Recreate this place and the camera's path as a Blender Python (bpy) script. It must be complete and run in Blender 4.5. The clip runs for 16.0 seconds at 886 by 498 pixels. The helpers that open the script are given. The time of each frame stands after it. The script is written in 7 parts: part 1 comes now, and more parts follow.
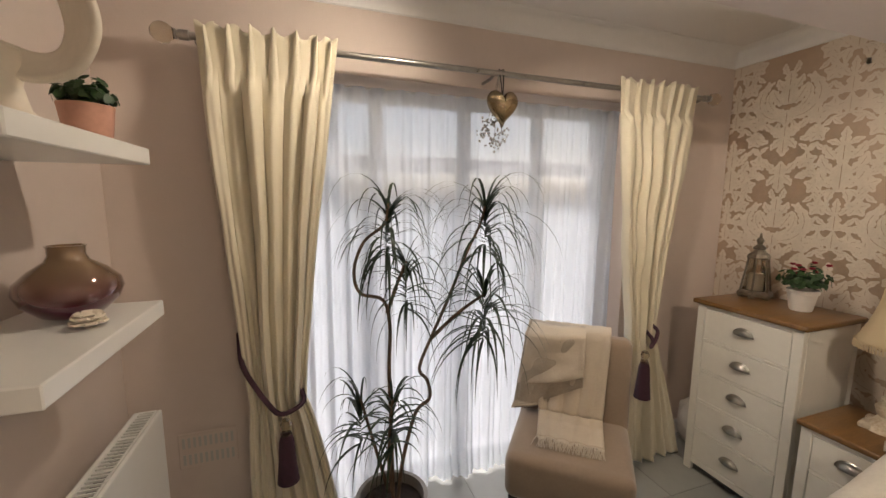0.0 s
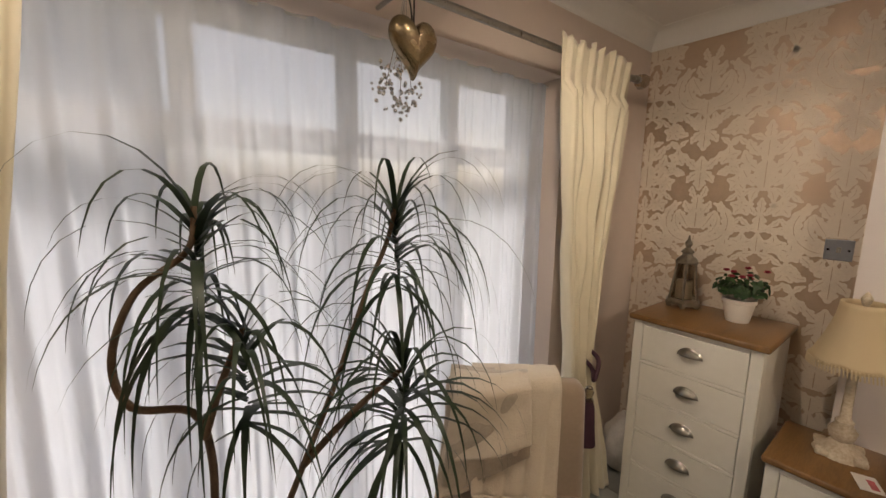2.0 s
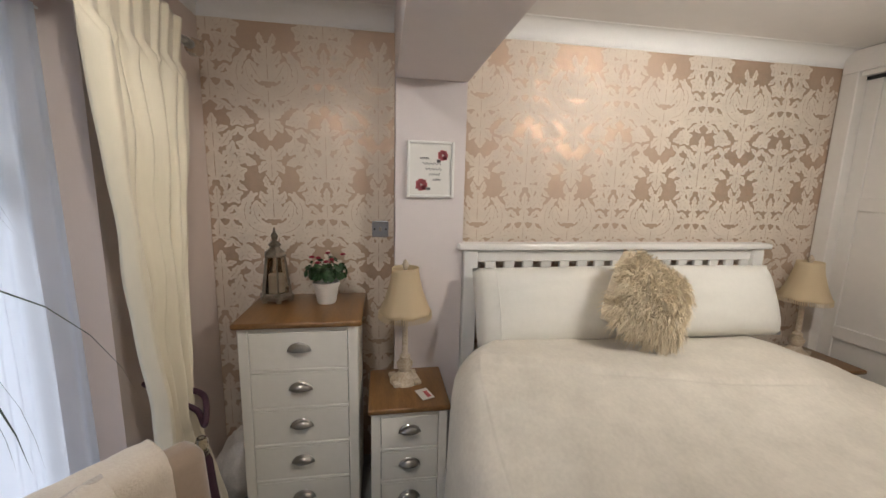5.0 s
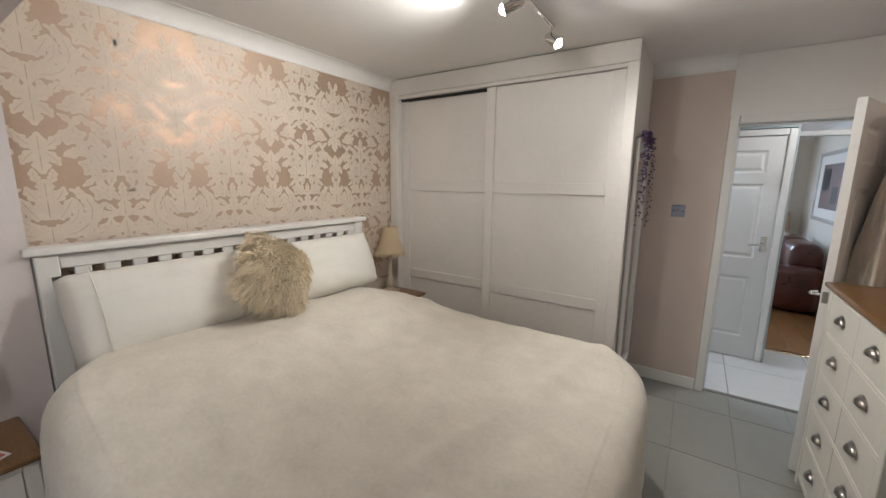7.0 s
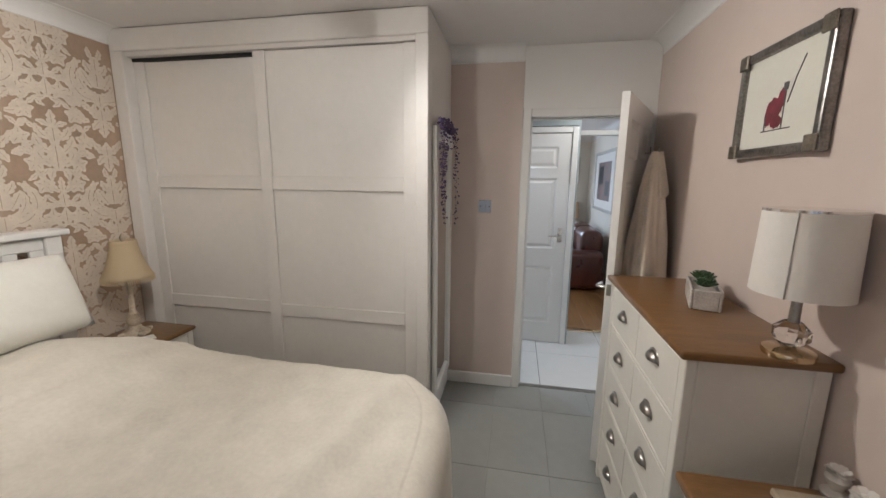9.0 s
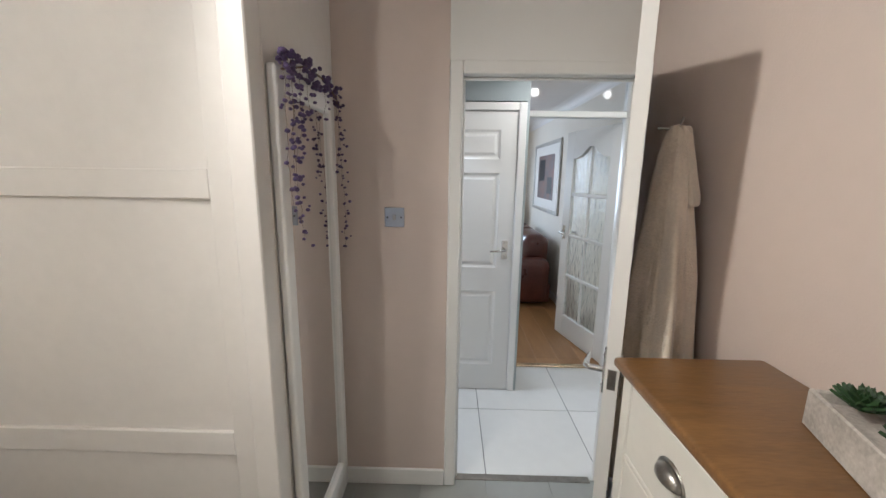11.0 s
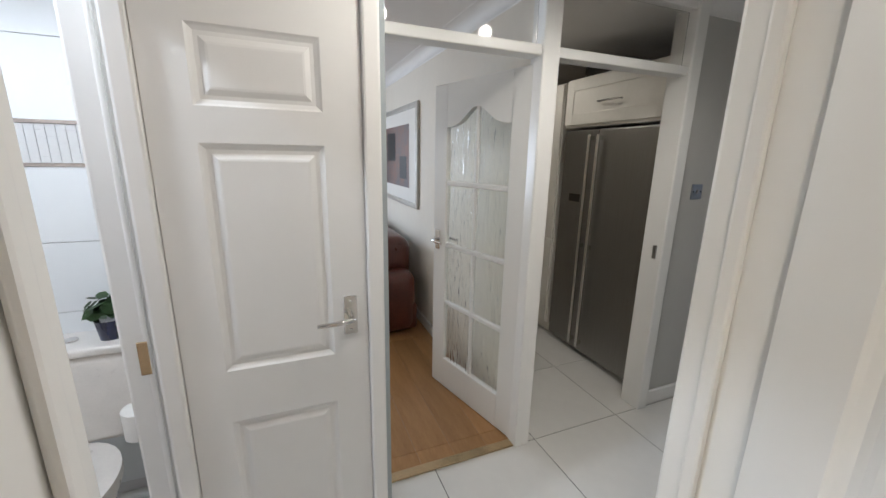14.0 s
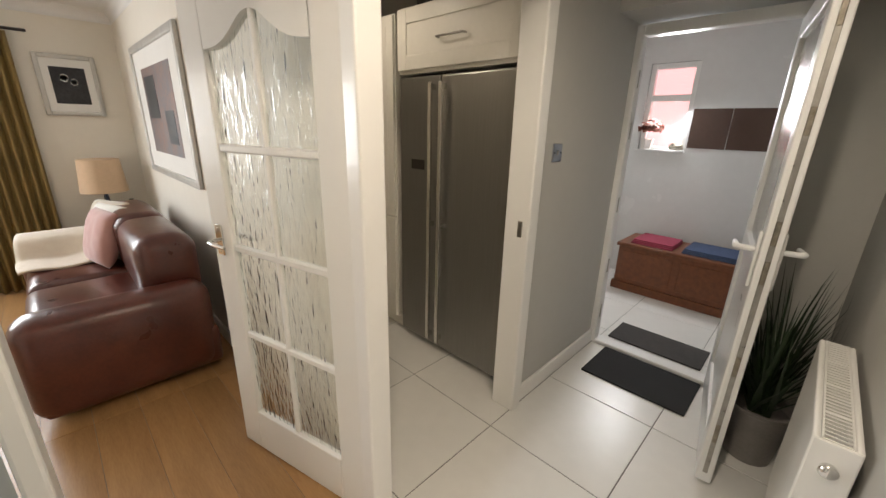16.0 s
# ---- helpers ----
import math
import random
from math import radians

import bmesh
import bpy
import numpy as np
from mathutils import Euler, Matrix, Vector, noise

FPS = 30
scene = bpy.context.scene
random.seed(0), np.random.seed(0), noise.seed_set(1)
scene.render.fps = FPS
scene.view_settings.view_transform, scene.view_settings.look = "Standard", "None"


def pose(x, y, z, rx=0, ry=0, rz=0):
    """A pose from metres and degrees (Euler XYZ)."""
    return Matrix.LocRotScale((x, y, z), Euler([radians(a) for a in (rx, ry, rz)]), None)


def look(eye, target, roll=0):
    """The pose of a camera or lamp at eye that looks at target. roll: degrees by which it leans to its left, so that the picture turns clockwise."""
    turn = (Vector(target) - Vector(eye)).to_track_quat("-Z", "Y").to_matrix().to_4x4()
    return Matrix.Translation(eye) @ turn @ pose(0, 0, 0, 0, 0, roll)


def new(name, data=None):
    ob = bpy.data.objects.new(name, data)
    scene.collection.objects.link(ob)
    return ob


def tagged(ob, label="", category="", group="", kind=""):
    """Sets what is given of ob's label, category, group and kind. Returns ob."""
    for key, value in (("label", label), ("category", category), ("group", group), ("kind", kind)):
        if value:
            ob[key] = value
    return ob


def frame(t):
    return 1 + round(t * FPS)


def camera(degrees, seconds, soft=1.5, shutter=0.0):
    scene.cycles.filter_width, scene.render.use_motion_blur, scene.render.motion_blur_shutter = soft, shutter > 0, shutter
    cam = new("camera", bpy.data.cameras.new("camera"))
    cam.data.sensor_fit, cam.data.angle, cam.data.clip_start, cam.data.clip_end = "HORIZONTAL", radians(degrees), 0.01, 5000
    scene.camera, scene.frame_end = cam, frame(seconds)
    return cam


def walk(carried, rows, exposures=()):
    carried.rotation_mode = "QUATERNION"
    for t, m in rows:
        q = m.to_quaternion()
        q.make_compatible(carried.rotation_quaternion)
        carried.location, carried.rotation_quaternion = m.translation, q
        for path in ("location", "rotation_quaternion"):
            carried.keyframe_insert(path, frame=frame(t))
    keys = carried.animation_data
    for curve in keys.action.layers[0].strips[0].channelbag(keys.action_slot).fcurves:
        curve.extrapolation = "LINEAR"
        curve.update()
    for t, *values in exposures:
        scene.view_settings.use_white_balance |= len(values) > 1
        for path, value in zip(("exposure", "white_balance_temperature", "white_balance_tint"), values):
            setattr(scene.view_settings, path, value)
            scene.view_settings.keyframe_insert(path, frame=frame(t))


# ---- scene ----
cam = camera(98.4, 16.0)
PATH = [
    (0, (0.259, 0.199, 1.553), (0.906, 2.073, 1.287), 0.3),
    (0.5, (0.262, 0.383, 1.563), (0.953, 2.239, 1.285), 0.4),
    (1, (0.286, 0.546, 1.587), (1.158, 2.322, 1.297), 0.4),
    (1.5, (0.364, 0.704, 1.568), (1.434, 2.368, 1.275), 0.6),
    (2, (0.477, 0.868, 1.562), (1.69, 2.431, 1.267), 0.9),
    (2.5, (0.54, 0.956, 1.57), (1.872, 2.417, 1.267), 1.1),
    (3, (0.562, 1.068, 1.572), (2.084, 2.328, 1.261), 1.2),
    (3.2, (0.564, 1.098, 1.584), (2.216, 2.178, 1.262), 1.6),
    (5.3, (0.668, 1.1, 1.585), (2.577, 0.592, 1.276), 1.0),
    (5.5, (0.621, 1.089, 1.577), (2.49, 0.445, 1.276), 0.8),
    (6, (0.535, 1.099, 1.6), (2.178, 0.009, 1.264), 1.1),
    (6.4, (0.467, 1.077, 1.568), (1.918, -0.26, 1.24), 0.7),
    (6.5, (0.449, 1.065, 1.564), (1.841, -0.334, 1.239), 0.7),
    (6.9, (0.381, 1.039, 1.568), (1.519, -0.571, 1.234), 0.6),
    (7, (0.365, 1.028, 1.578), (1.447, -0.618, 1.23), 0.6),
    (7.5, (0.318, 0.959, 1.579), (1.133, -0.833, 1.225), 0.6),
    (8, (0.284, 0.781, 1.578), (0.877, -1.095, 1.221), 0.5),
    (8.5, (0.254, 0.608, 1.582), (0.72, -1.305, 1.226), 0.6),
    (9, (0.257, 0.412, 1.569), (0.621, -1.521, 1.209), 0.6),
    (9.5, (0.269, 0.16, 1.58), (0.494, -1.794, 1.216), 0.6),
    (10, (0.255, -0.079, 1.581), (0.37, -2.041, 1.211), 0.5),
    (10.2, (0.243, -0.194, 1.583), (0.34, -2.156, 1.207), 0.5),
    (12.3, (0.179, -1.309, 1.533), (0.007, -3.265, 1.154), 0.8),
    (12.5, (0.141, -1.412, 1.559), (-0.085, -3.359, 1.159), 0.7),
    (13, (0.078, -1.637, 1.556), (-0.284, -3.561, 1.147), 0.9),
    (13.5, (0.051, -1.857, 1.544), (-0.469, -3.737, 1.101), 1.1),
    (14, (0.007, -2.087, 1.562), (-0.73, -3.886, 1.094), 1.1),
    (14.5, (-0.083, -2.267, 1.552), (-1.014, -3.971, 1.071), 1.2),
    (15, (-0.233, -2.428, 1.549), (-1.292, -4.052, 1.057), 1.2),
    (15.5, (-0.339, -2.534, 1.521), (-1.514, -4.064, 0.994), 1.3),
    (16, (-0.449, -2.67, 1.502), (-1.816, -3.997, 0.891), 1.4),
]
walk(cam, [(t, look(eye, target, roll)) for t, eye, target, roll in PATH],
     [(0, 0.52, 6500, 12), (3, 0.32, 6900, 13), (5.5, 0.5, 5450, 9), (7, 0.38, 5450, 9), (8.5, 0.44, 5500, 10), (10, 0.55, 5400, 9), (12.5, 0.93, 5550, 8), (14, 0.68, 5850, 10), (14.5, 0.7, 6350, 11), (15, 0.95, 6800, 12), (16, 1.1, 7000, 12)])

# ---- world, sun and lamps ----
world = bpy.data.worlds.new("sky")
scene.world = world
world.use_nodes = True
wn = world.node_tree
sky = wn.nodes.new("ShaderNodeTexSky")
sky.sky_type, sky.sun_disc = "NISHITA", False
sky.sun_elevation, sky.sun_rotation = radians(48), radians(40)
sky.dust_density, sky.ozone_density = 3.0, 1.0
wn.links.new(sky.outputs[0], wn.nodes["Background"].inputs[0])
wn.nodes["Background"].inputs[1].default_value = 0.15
sun = new("sun", bpy.data.lights.new("sun", "SUN"))
sun.data.energy, sun.data.angle, sun.data.color = 1.2, radians(14), (1, 0.96, 0.9)
sun.matrix_world = look((3, 6, 8), (0, 0, 0))
WARM = (1.0, 0.86, 0.68)


def lamp(name, at, aim, watts, size=150, blend=0.7, color=WARM, radius=0.03):
    ob = new(name, bpy.data.lights.new(name, "SPOT"))
    ob.data.energy, ob.data.spot_size, ob.data.spot_blend = watts, radians(size), blend
    ob.data.color, ob.data.shadow_soft_size = color, radius
    ob.matrix_world = look(at, aim)
    return ob


def window_light(name, at, aim, w, h, watts, color=(0.86, 0.93, 1.0)):
    ob = new(name, bpy.data.lights.new(name, "AREA"))
    ob.data.shape, ob.data.size, ob.data.size_y = "RECTANGLE", w, h
    ob.data.energy, ob.data.color = watts, color
    ob.matrix_world = look(at, aim)
    return ob


SPOTS = [((1.11, -0.18), (1.2, -1.7, 0.9)), ((1.11, -0.64), (2.7, -0.1, 1.75)), ((1.10, -1.13), (-0.6, -0.9, 1.0))]
for ((sx, sy), aim), watts in zip(SPOTS, (22, 46, 44)):
    d = (Vector(aim) - Vector((sx, sy, 2.33))).normalized()
    lamp("spot_lamp", Vector((sx, sy, 2.33)) + d * 0.075, aim, watts, 146, 1.0, WARM, 0.05)
NORTH_SPOTS = [((0.75, 1.33), (-0.3, 1.9, 1.2)), ((1.15, 1.33), (2.2, 1.4, 0.7))]
for ((sx, sy), aim), watts, cone in zip(NORTH_SPOTS, (25, 34), (164, 150)):
    d = (Vector(aim) - Vector((sx, sy, 2.36))).normalized()
    lamp("spot_lamp", Vector((sx, sy, 2.36)) + d * 0.06, aim, watts, cone, 1.0)
for (sx, sy, w) in [(-0.55, -2.85, 13), (-1.25, -2.80, 12), (-1.6, -4.75, 5), (0.95, -3.1, 30)]:
    lamp("ceiling_lamp", (sx, sy, 2.345), (sx, sy, 0), w, 165, 0.5, (1.0, 0.90, 0.76) if sx < 0 else (0.93, 0.97, 1.0), 0.04)
window_light("bath_daylight", (-4.72, -3.87, 1.72), (-3, -3.6, 0.6), 0.34, 0.7, 12)
window_light("living_daylight", (0.95, -7.62, 1.45), (0.9, -5, 0.8), 1.6, 1.2, 38)

# ---- materials ----


def mat(name, col, rough=0.5, metal=0.0, var=0.06, scale=6.0, bump=0.0, bscale=90.0, stretch=None, col2=None, coat=0.0, spec=0.5, sheen=0.0, random_tint=0.0):
    m = bpy.data.materials.new(name)
    m.use_nodes = True
    nt = m.node_tree
    b = nt.nodes["Principled BSDF"]
    b.inputs["Roughness"].default_value, b.inputs["Metallic"].default_value = rough, metal
    b.inputs["Coat Weight"].default_value, b.inputs["Specular IOR Level"].default_value = coat, spec
    b.inputs["Sheen Weight"].default_value = sheen
    tc = nt.nodes.new("ShaderNodeTexCoord")
    src = tc.outputs["Object"]
    if stretch:
        mp = nt.nodes.new("ShaderNodeMapping")
        mp.inputs["Scale"].default_value = stretch
        nt.links.new(src, mp.inputs[0])
        src = mp.outputs[0]
    big, fine = nt.nodes.new("ShaderNodeTexNoise"), nt.nodes.new("ShaderNodeTexNoise")
    big.inputs["Scale"].default_value, fine.inputs["Scale"].default_value = scale, scale * 9
    big.inputs["Detail"].default_value, fine.inputs["Detail"].default_value = 4, 6
    nt.links.new(src, big.inputs[0]), nt.links.new(src, fine.inputs[0])
    mixv = nt.nodes.new("ShaderNodeMath")
    mixv.operation = "MULTIPLY_ADD"
    mixv.inputs[1].default_value = 0.4
    half = nt.nodes.new("ShaderNodeMath")
    half.operation, half.inputs[1].default_value = "MULTIPLY", 0.6
    nt.links.new(big.outputs[0], half.inputs[0])
    nt.links.new(fine.outputs[0], mixv.inputs[0]), nt.links.new(half.outputs[0], mixv.inputs[2])
    ramp = nt.nodes.new("ShaderNodeValToRGB")
    c2 = col2 or tuple(max(0.0, c * (1 - 2.2 * var)) for c in col)
    ramp.color_ramp.elements[0].position, ramp.color_ramp.elements[1].position = 0.33, 0.67
    ramp.color_ramp.elements[0].color, ramp.color_ramp.elements[1].color = (*c2, 1), (*col, 1)
    nt.links.new(mixv.outputs[0], ramp.inputs[0])
    out = ramp.outputs[0]
    if random_tint:
        info, hsv, mr = nt.nodes.new("ShaderNodeObjectInfo"), nt.nodes.new("ShaderNodeHueSaturation"), nt.nodes.new("ShaderNodeMapRange")
        mr.inputs[3].default_value, mr.inputs[4].default_value = 1 - random_tint, 1 + random_tint
        nt.links.new(info.outputs["Random"], mr.inputs[0]), nt.links.new(mr.outputs[0], hsv.inputs["Value"])
        nt.links.new(out, hsv.inputs["Color"])
        out = hsv.outputs[0]
    nt.links.new(out, b.inputs["Base Color"])
    rr = nt.nodes.new("ShaderNodeMapRange")
    rr.inputs[3].default_value, rr.inputs[4].default_value = max(0.0, rough - 0.07), min(1.0, rough + 0.07)
    nt.links.new(big.outputs[0], rr.inputs[0]), nt.links.new(rr.outputs[0], b.inputs["Roughness"])
    if bump:
        bn, bp = nt.nodes.new("ShaderNodeTexNoise"), nt.nodes.new("ShaderNodeBump")
        bn.inputs["Scale"].default_value, bn.inputs["Detail"].default_value = bscale, 5
        bp.inputs["Strength"].default_value, bp.inputs["Distance"].default_value = bump, 0.004
        nt.links.new(src, bn.inputs[0]), nt.links.new(bn.outputs[0], bp.inputs["Height"]), nt.links.new(bp.outputs[0], b.inputs["Normal"])
    return m


def glow(name, col, strength):
    m = bpy.data.materials.new(name)
    m.use_nodes = True
    b = m.node_tree.nodes["Principled BSDF"]
    b.inputs["Emission Color"].default_value, b.inputs["Emission Strength"].default_value = (*col, 1), strength
    return m


def glass(name, col=(1, 1, 1), rough=0.0, bump=0.0, bscale=(30, 30, 9)):
    m = bpy.data.materials.new(name)
    m.use_nodes = True
    nt = m.node_tree
    b = nt.nodes["Principled BSDF"]
    b.inputs["Base Color"].default_value = (*col, 1)
    b.inputs["Transmission Weight"].default_value, b.inputs["Roughness"].default_value, b.inputs["IOR"].default_value = 1, rough, 1.45
    if bump:
        tc, mp, n, bp = (nt.nodes.new(k) for k in ("ShaderNodeTexCoord", "ShaderNodeMapping", "ShaderNodeTexNoise", "ShaderNodeBump"))
        mp.inputs["Scale"].default_value = bscale
        n.inputs["Scale"].default_value = 1.0
        bp.inputs["Strength"].default_value, bp.inputs["Distance"].default_value = bump, 0.01
        nt.links.new(tc.outputs["Object"], mp.inputs[0]), nt.links.new(mp.outputs[0], n.inputs[0])
        nt.links.new(n.outputs[0], bp.inputs["Height"]), nt.links.new(bp.outputs[0], b.inputs["Normal"])
    return m


def cloth_through(name, col, clear, through_part):
    """Thin fabric: part clear holes, part light carried through, part diffuse."""
    m = bpy.data.materials.new(name)
    m.use_nodes = True
    nt = m.node_tree
    nt.nodes.remove(nt.nodes["Principled BSDF"])
    d, tl, tr, m1, m2 = (nt.nodes.new(k) for k in ("ShaderNodeBsdfDiffuse", "ShaderNodeBsdfTranslucent", "ShaderNodeBsdfTransparent", "ShaderNodeMixShader", "ShaderNodeMixShader"))
    n, r, tc = nt.nodes.new("ShaderNodeTexNoise"), nt.nodes.new("ShaderNodeMapRange"), nt.nodes.new("ShaderNodeTexCoord")
    n.inputs["Scale"].default_value = 5
    r.inputs[3].default_value, r.inputs[4].default_value = clear - 0.07, clear + 0.07
    nt.links.new(tc.outputs["Object"], n.inputs[0]), nt.links.new(n.outputs[0], r.inputs[0])
    d.inputs[0].default_value = tl.inputs[0].default_value = (*col, 1)
    m1.inputs[0].default_value = through_part
    nt.links.new(d.outputs[0], m1.inputs[1]), nt.links.new(tl.outputs[0], m1.inputs[2])
    nt.links.new(r.outputs[0], m2.inputs[0])
    nt.links.new(m1.outputs[0], m2.inputs[1]), nt.links.new(tr.outputs[0], m2.inputs[2])
    nt.links.new(m2.outputs[0], nt.nodes["Material Output"].inputs[0])
    return m


PINK = mat("pink_wall_paint", (0.66, 0.56, 0.50), 0.7, var=0.02, scale=2, bump=0.12, bscale=140)
PIERPAINT = mat("pale_lilac_paint", (0.72, 0.66, 0.65), 0.65, var=0.02, scale=2, bump=0.1, bscale=140)
CEIL = mat("ceiling_paint", (0.78, 0.76, 0.74), 0.75, var=0.02, scale=1.5, bump=0.08)
COVE = mat("white_coving", (0.82, 0.81, 0.79), 0.55, var=0.02)
GLOSSW = mat("white_gloss_paint", (0.80, 0.79, 0.76), 0.32, var=0.010, scale=2.5, bump=0.02, bscale=70, coat=0.15)
CREAM = mat("cream_painted_wood", (0.80, 0.77, 0.70), 0.38, var=0.03, scale=4, bump=0.05, bscale=50)
CLOSETW = mat("wardrobe_white", (0.76, 0.73, 0.69), 0.42, var=0.03, scale=3, bump=0.08, bscale=60)
GREYW = mat("grey_wall_paint", (0.50, 0.49, 0.46), 0.65, var=0.02, scale=2, bump=0.1, bscale=140)
BLUEGREY = mat("blue_grey_wall_paint", (0.36, 0.40, 0.41), 0.65, var=0.03, scale=2, bump=0.1, bscale=140)
LIVW = mat("cream_wall_paint", (0.80, 0.75, 0.66), 0.7, var=0.02, scale=2, bump=0.08, bscale=140)
DAMASK = mat("damask_ground", (0.54, 0.405, 0.30), 0.46, metal=0.60, var=0.05, scale=4, bump=0.12, bscale=220)
PEARL = mat("damask_pearl", (0.73, 0.635, 0.53), 0.55, metal=0.10, var=0.05, scale=12, bump=0.2, bscale=260)
OAK = mat("oak_top", (0.24, 0.125, 0.042), 0.33, var=0.2, scale=3, bump=0.1, bscale=12, stretch=(9, 1.2, 9), col2=(0.14, 0.068, 0.022), coat=0.15)
LAMINATE = mat("oak_laminate", (0.40, 0.225, 0.095), 0.3, scale=2.4, bump=0.05, bscale=10, stretch=(8, 1, 8), col2=(0.28, 0.145, 0.056), random_tint=0.12)
TILE = mat("white_porcelain_tile", (0.76, 0.75, 0.72), 0.30, var=0.03, scale=1.5, bump=0.02, bscale=8, random_tint=0.03)
PALETILE = mat("pale_grey_floor_tile", (0.335, 0.34, 0.32), 0.30, var=0.05, scale=1.6, bump=0.03, bscale=12, random_tint=0.05)
GROUT = mat("grout", (0.20, 0.19, 0.18), 0.85)
PALEGROUT = mat("pale_grout", (0.36, 0.36, 0.34), 0.85)
PEWTER = mat("brushed_pewter", (0.42, 0.40, 0.37), 0.30, metal=1.0, var=0.12, scale=30, bump=0.05)
CHROME = mat("polished_chrome", (0.75, 0.74, 0.72), 0.10, metal=1.0, var=0.03, scale=20)
STEELPLATE = mat("satin_steel_plate", (0.36, 0.38, 0.42), 0.34, metal=0.9, var=0.05, scale=40)
STEEL = mat("brushed_steel", (0.30, 0.29, 0.275), 0.34, metal=0.9, var=0.06, scale=3, stretch=(40, 40, 1), bump=0.03, bscale=20)
DARK = mat("dark_shadow_gap", (0.02, 0.02, 0.02), 0.7)
BLACKM = mat("black_rubber_mat", (0.012, 0.012, 0.013), 0.85, bump=0.5, bscale=200)
GREYM = mat("charcoal_bath_mat", (0.07, 0.065, 0.063), 0.95, bump=0.8, bscale=160, var=0.15, scale=30)
CURT = mat("cream_silk_curtain", (0.73, 0.66, 0.505), 0.55, var=0.05, scale=5, bump=0.12, bscale=60, sheen=0.3, stretch=(1, 1, 0.25))
SHEER = cloth_through("white_voile", (0.86, 0.89, 0.95), 0.16, 0.78)
LINEN = mat("ivory_bed_linen", (0.77, 0.72, 0.63), 0.7, scale=7, bump=0.3, bscale=26, sheen=0.25, col2=(0.63, 0.585, 0.505))
PILLOW = mat("white_cotton", (0.80, 0.78, 0.72), 0.75, var=0.03, scale=5, bump=0.2, bscale=24, sheen=0.2)
FUR = mat("cream_fur", (0.95, 0.84, 0.64), 0.9, var=0.06, scale=20)
TAUPE = mat("taupe_velvet", (0.33, 0.245, 0.175), 0.8, var=0.07, scale=8, bump=0.1, bscale=120, sheen=0.5)
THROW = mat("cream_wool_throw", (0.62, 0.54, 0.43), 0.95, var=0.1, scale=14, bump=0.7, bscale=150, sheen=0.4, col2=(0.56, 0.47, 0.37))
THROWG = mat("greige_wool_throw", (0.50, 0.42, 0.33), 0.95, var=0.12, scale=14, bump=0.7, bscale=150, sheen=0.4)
BLACKWOOD = mat("black_wood", (0.02, 0.015, 0.012), 0.35)
LEAF = mat("dark_green_leaf", (0.020, 0.042, 0.014), 0.45, var=0.25, scale=10)
LEAFB = mat("mid_green_leaf", (0.035, 0.085, 0.025), 0.5, var=0.25, scale=40)
BARK = mat("plant_bark", (0.16, 0.10, 0.06), 0.85, var=0.2, scale=30, bump=0.6, bscale=60)
SOIL = mat("soil", (0.03, 0.018, 0.011), 0.95, var=0.3, scale=40, bump=0.8, bscale=60)
TERRA = mat("pink_terracotta", (0.62, 0.33, 0.24), 0.5, var=0.08, scale=10)
WHITEPOT = mat("white_ceramic", (0.80, 0.76, 0.71), 0.3, var=0.04, scale=14)
POTGREY = mat("grey_glazed_pot", (0.24, 0.22, 0.205), 0.35, var=0.12, scale=8)
ROSE = mat("rose_petals", (0.55, 0.055, 0.10), 0.6, var=0.2, scale=40)
CREAMFLOWER = mat("cream_petals", (0.78, 0.70, 0.58), 0.6)
SILVERAGED = mat("antique_silver", (0.36, 0.32, 0.26), 0.38, metal=0.85, var=0.25, scale=30, bump=0.3)
SILVERFRAME = mat("silver_leaf_frame", (0.33, 0.31, 0.29), 0.32, metal=0.8, var=0.3, scale=14, bump=0.4, bscale=50)
PALESILVER = mat("pale_silver_frame", (0.60, 0.58, 0.54), 0.35, metal=0.45, var=0.1, scale=14, bump=0.1)
BRASSHEART = mat("hammered_gold_metal", (0.42, 0.32, 0.19), 0.26, metal=1.0, var=0.2, scale=14, bump=0.5, bscale=34)
SMOKE = glass("smoky_glass", (0.72, 0.66, 0.55), 0.05)
CLEAR = glass("clear_glass")
RIPPLE = glass("rippled_glass", (0.93, 0.96, 0.95), 0.10, 0.8)
VASE = mat("plum_lustre_glass", (0.11, 0.018, 0.032), 0.08, metal=0.35, scale=3, coat=1.0, stretch=(1, 1, 5), col2=(0.15, 0.055, 0.04))
vn = VASE.node_tree
vtc, vsep, vramp = vn.nodes.new("ShaderNodeTexCoord"), vn.nodes.new("ShaderNodeSeparateXYZ"), vn.nodes.new("ShaderNodeValToRGB")
vmr = vn.nodes.new("ShaderNodeMapRange")
vmr.inputs[1].default_value, vmr.inputs[2].default_value = 0.04, 0.14
vramp.color_ramp.elements[0].color, vramp.color_ramp.elements[1].color = (0.10, 0.012, 0.035, 1), (0.26, 0.17, 0.10, 1)
vn.links.new(vtc.outputs["Object"], vsep.inputs[0]), vn.links.new(vsep.outputs[2], vmr.inputs[0]), vn.links.new(vmr.outputs[0], vramp.inputs[0])
vn.links.new(vramp.outputs[0], vn.nodes["Principled BSDF"].inputs["Base Color"])
SHADEY = cloth_through("cream_lamp_fabric", (0.74, 0.62, 0.42), 0.0 + 0.07, 0.35)
SHADEW = mat("white_lamp_fabric", (0.82, 0.78, 0.72), 0.8, var=0.03, bump=0.2, bscale=300)
SHADEP = mat("peach_lamp_fabric", (0.66, 0.47, 0.31), 0.8, var=0.05, bump=0.2, bscale=300)
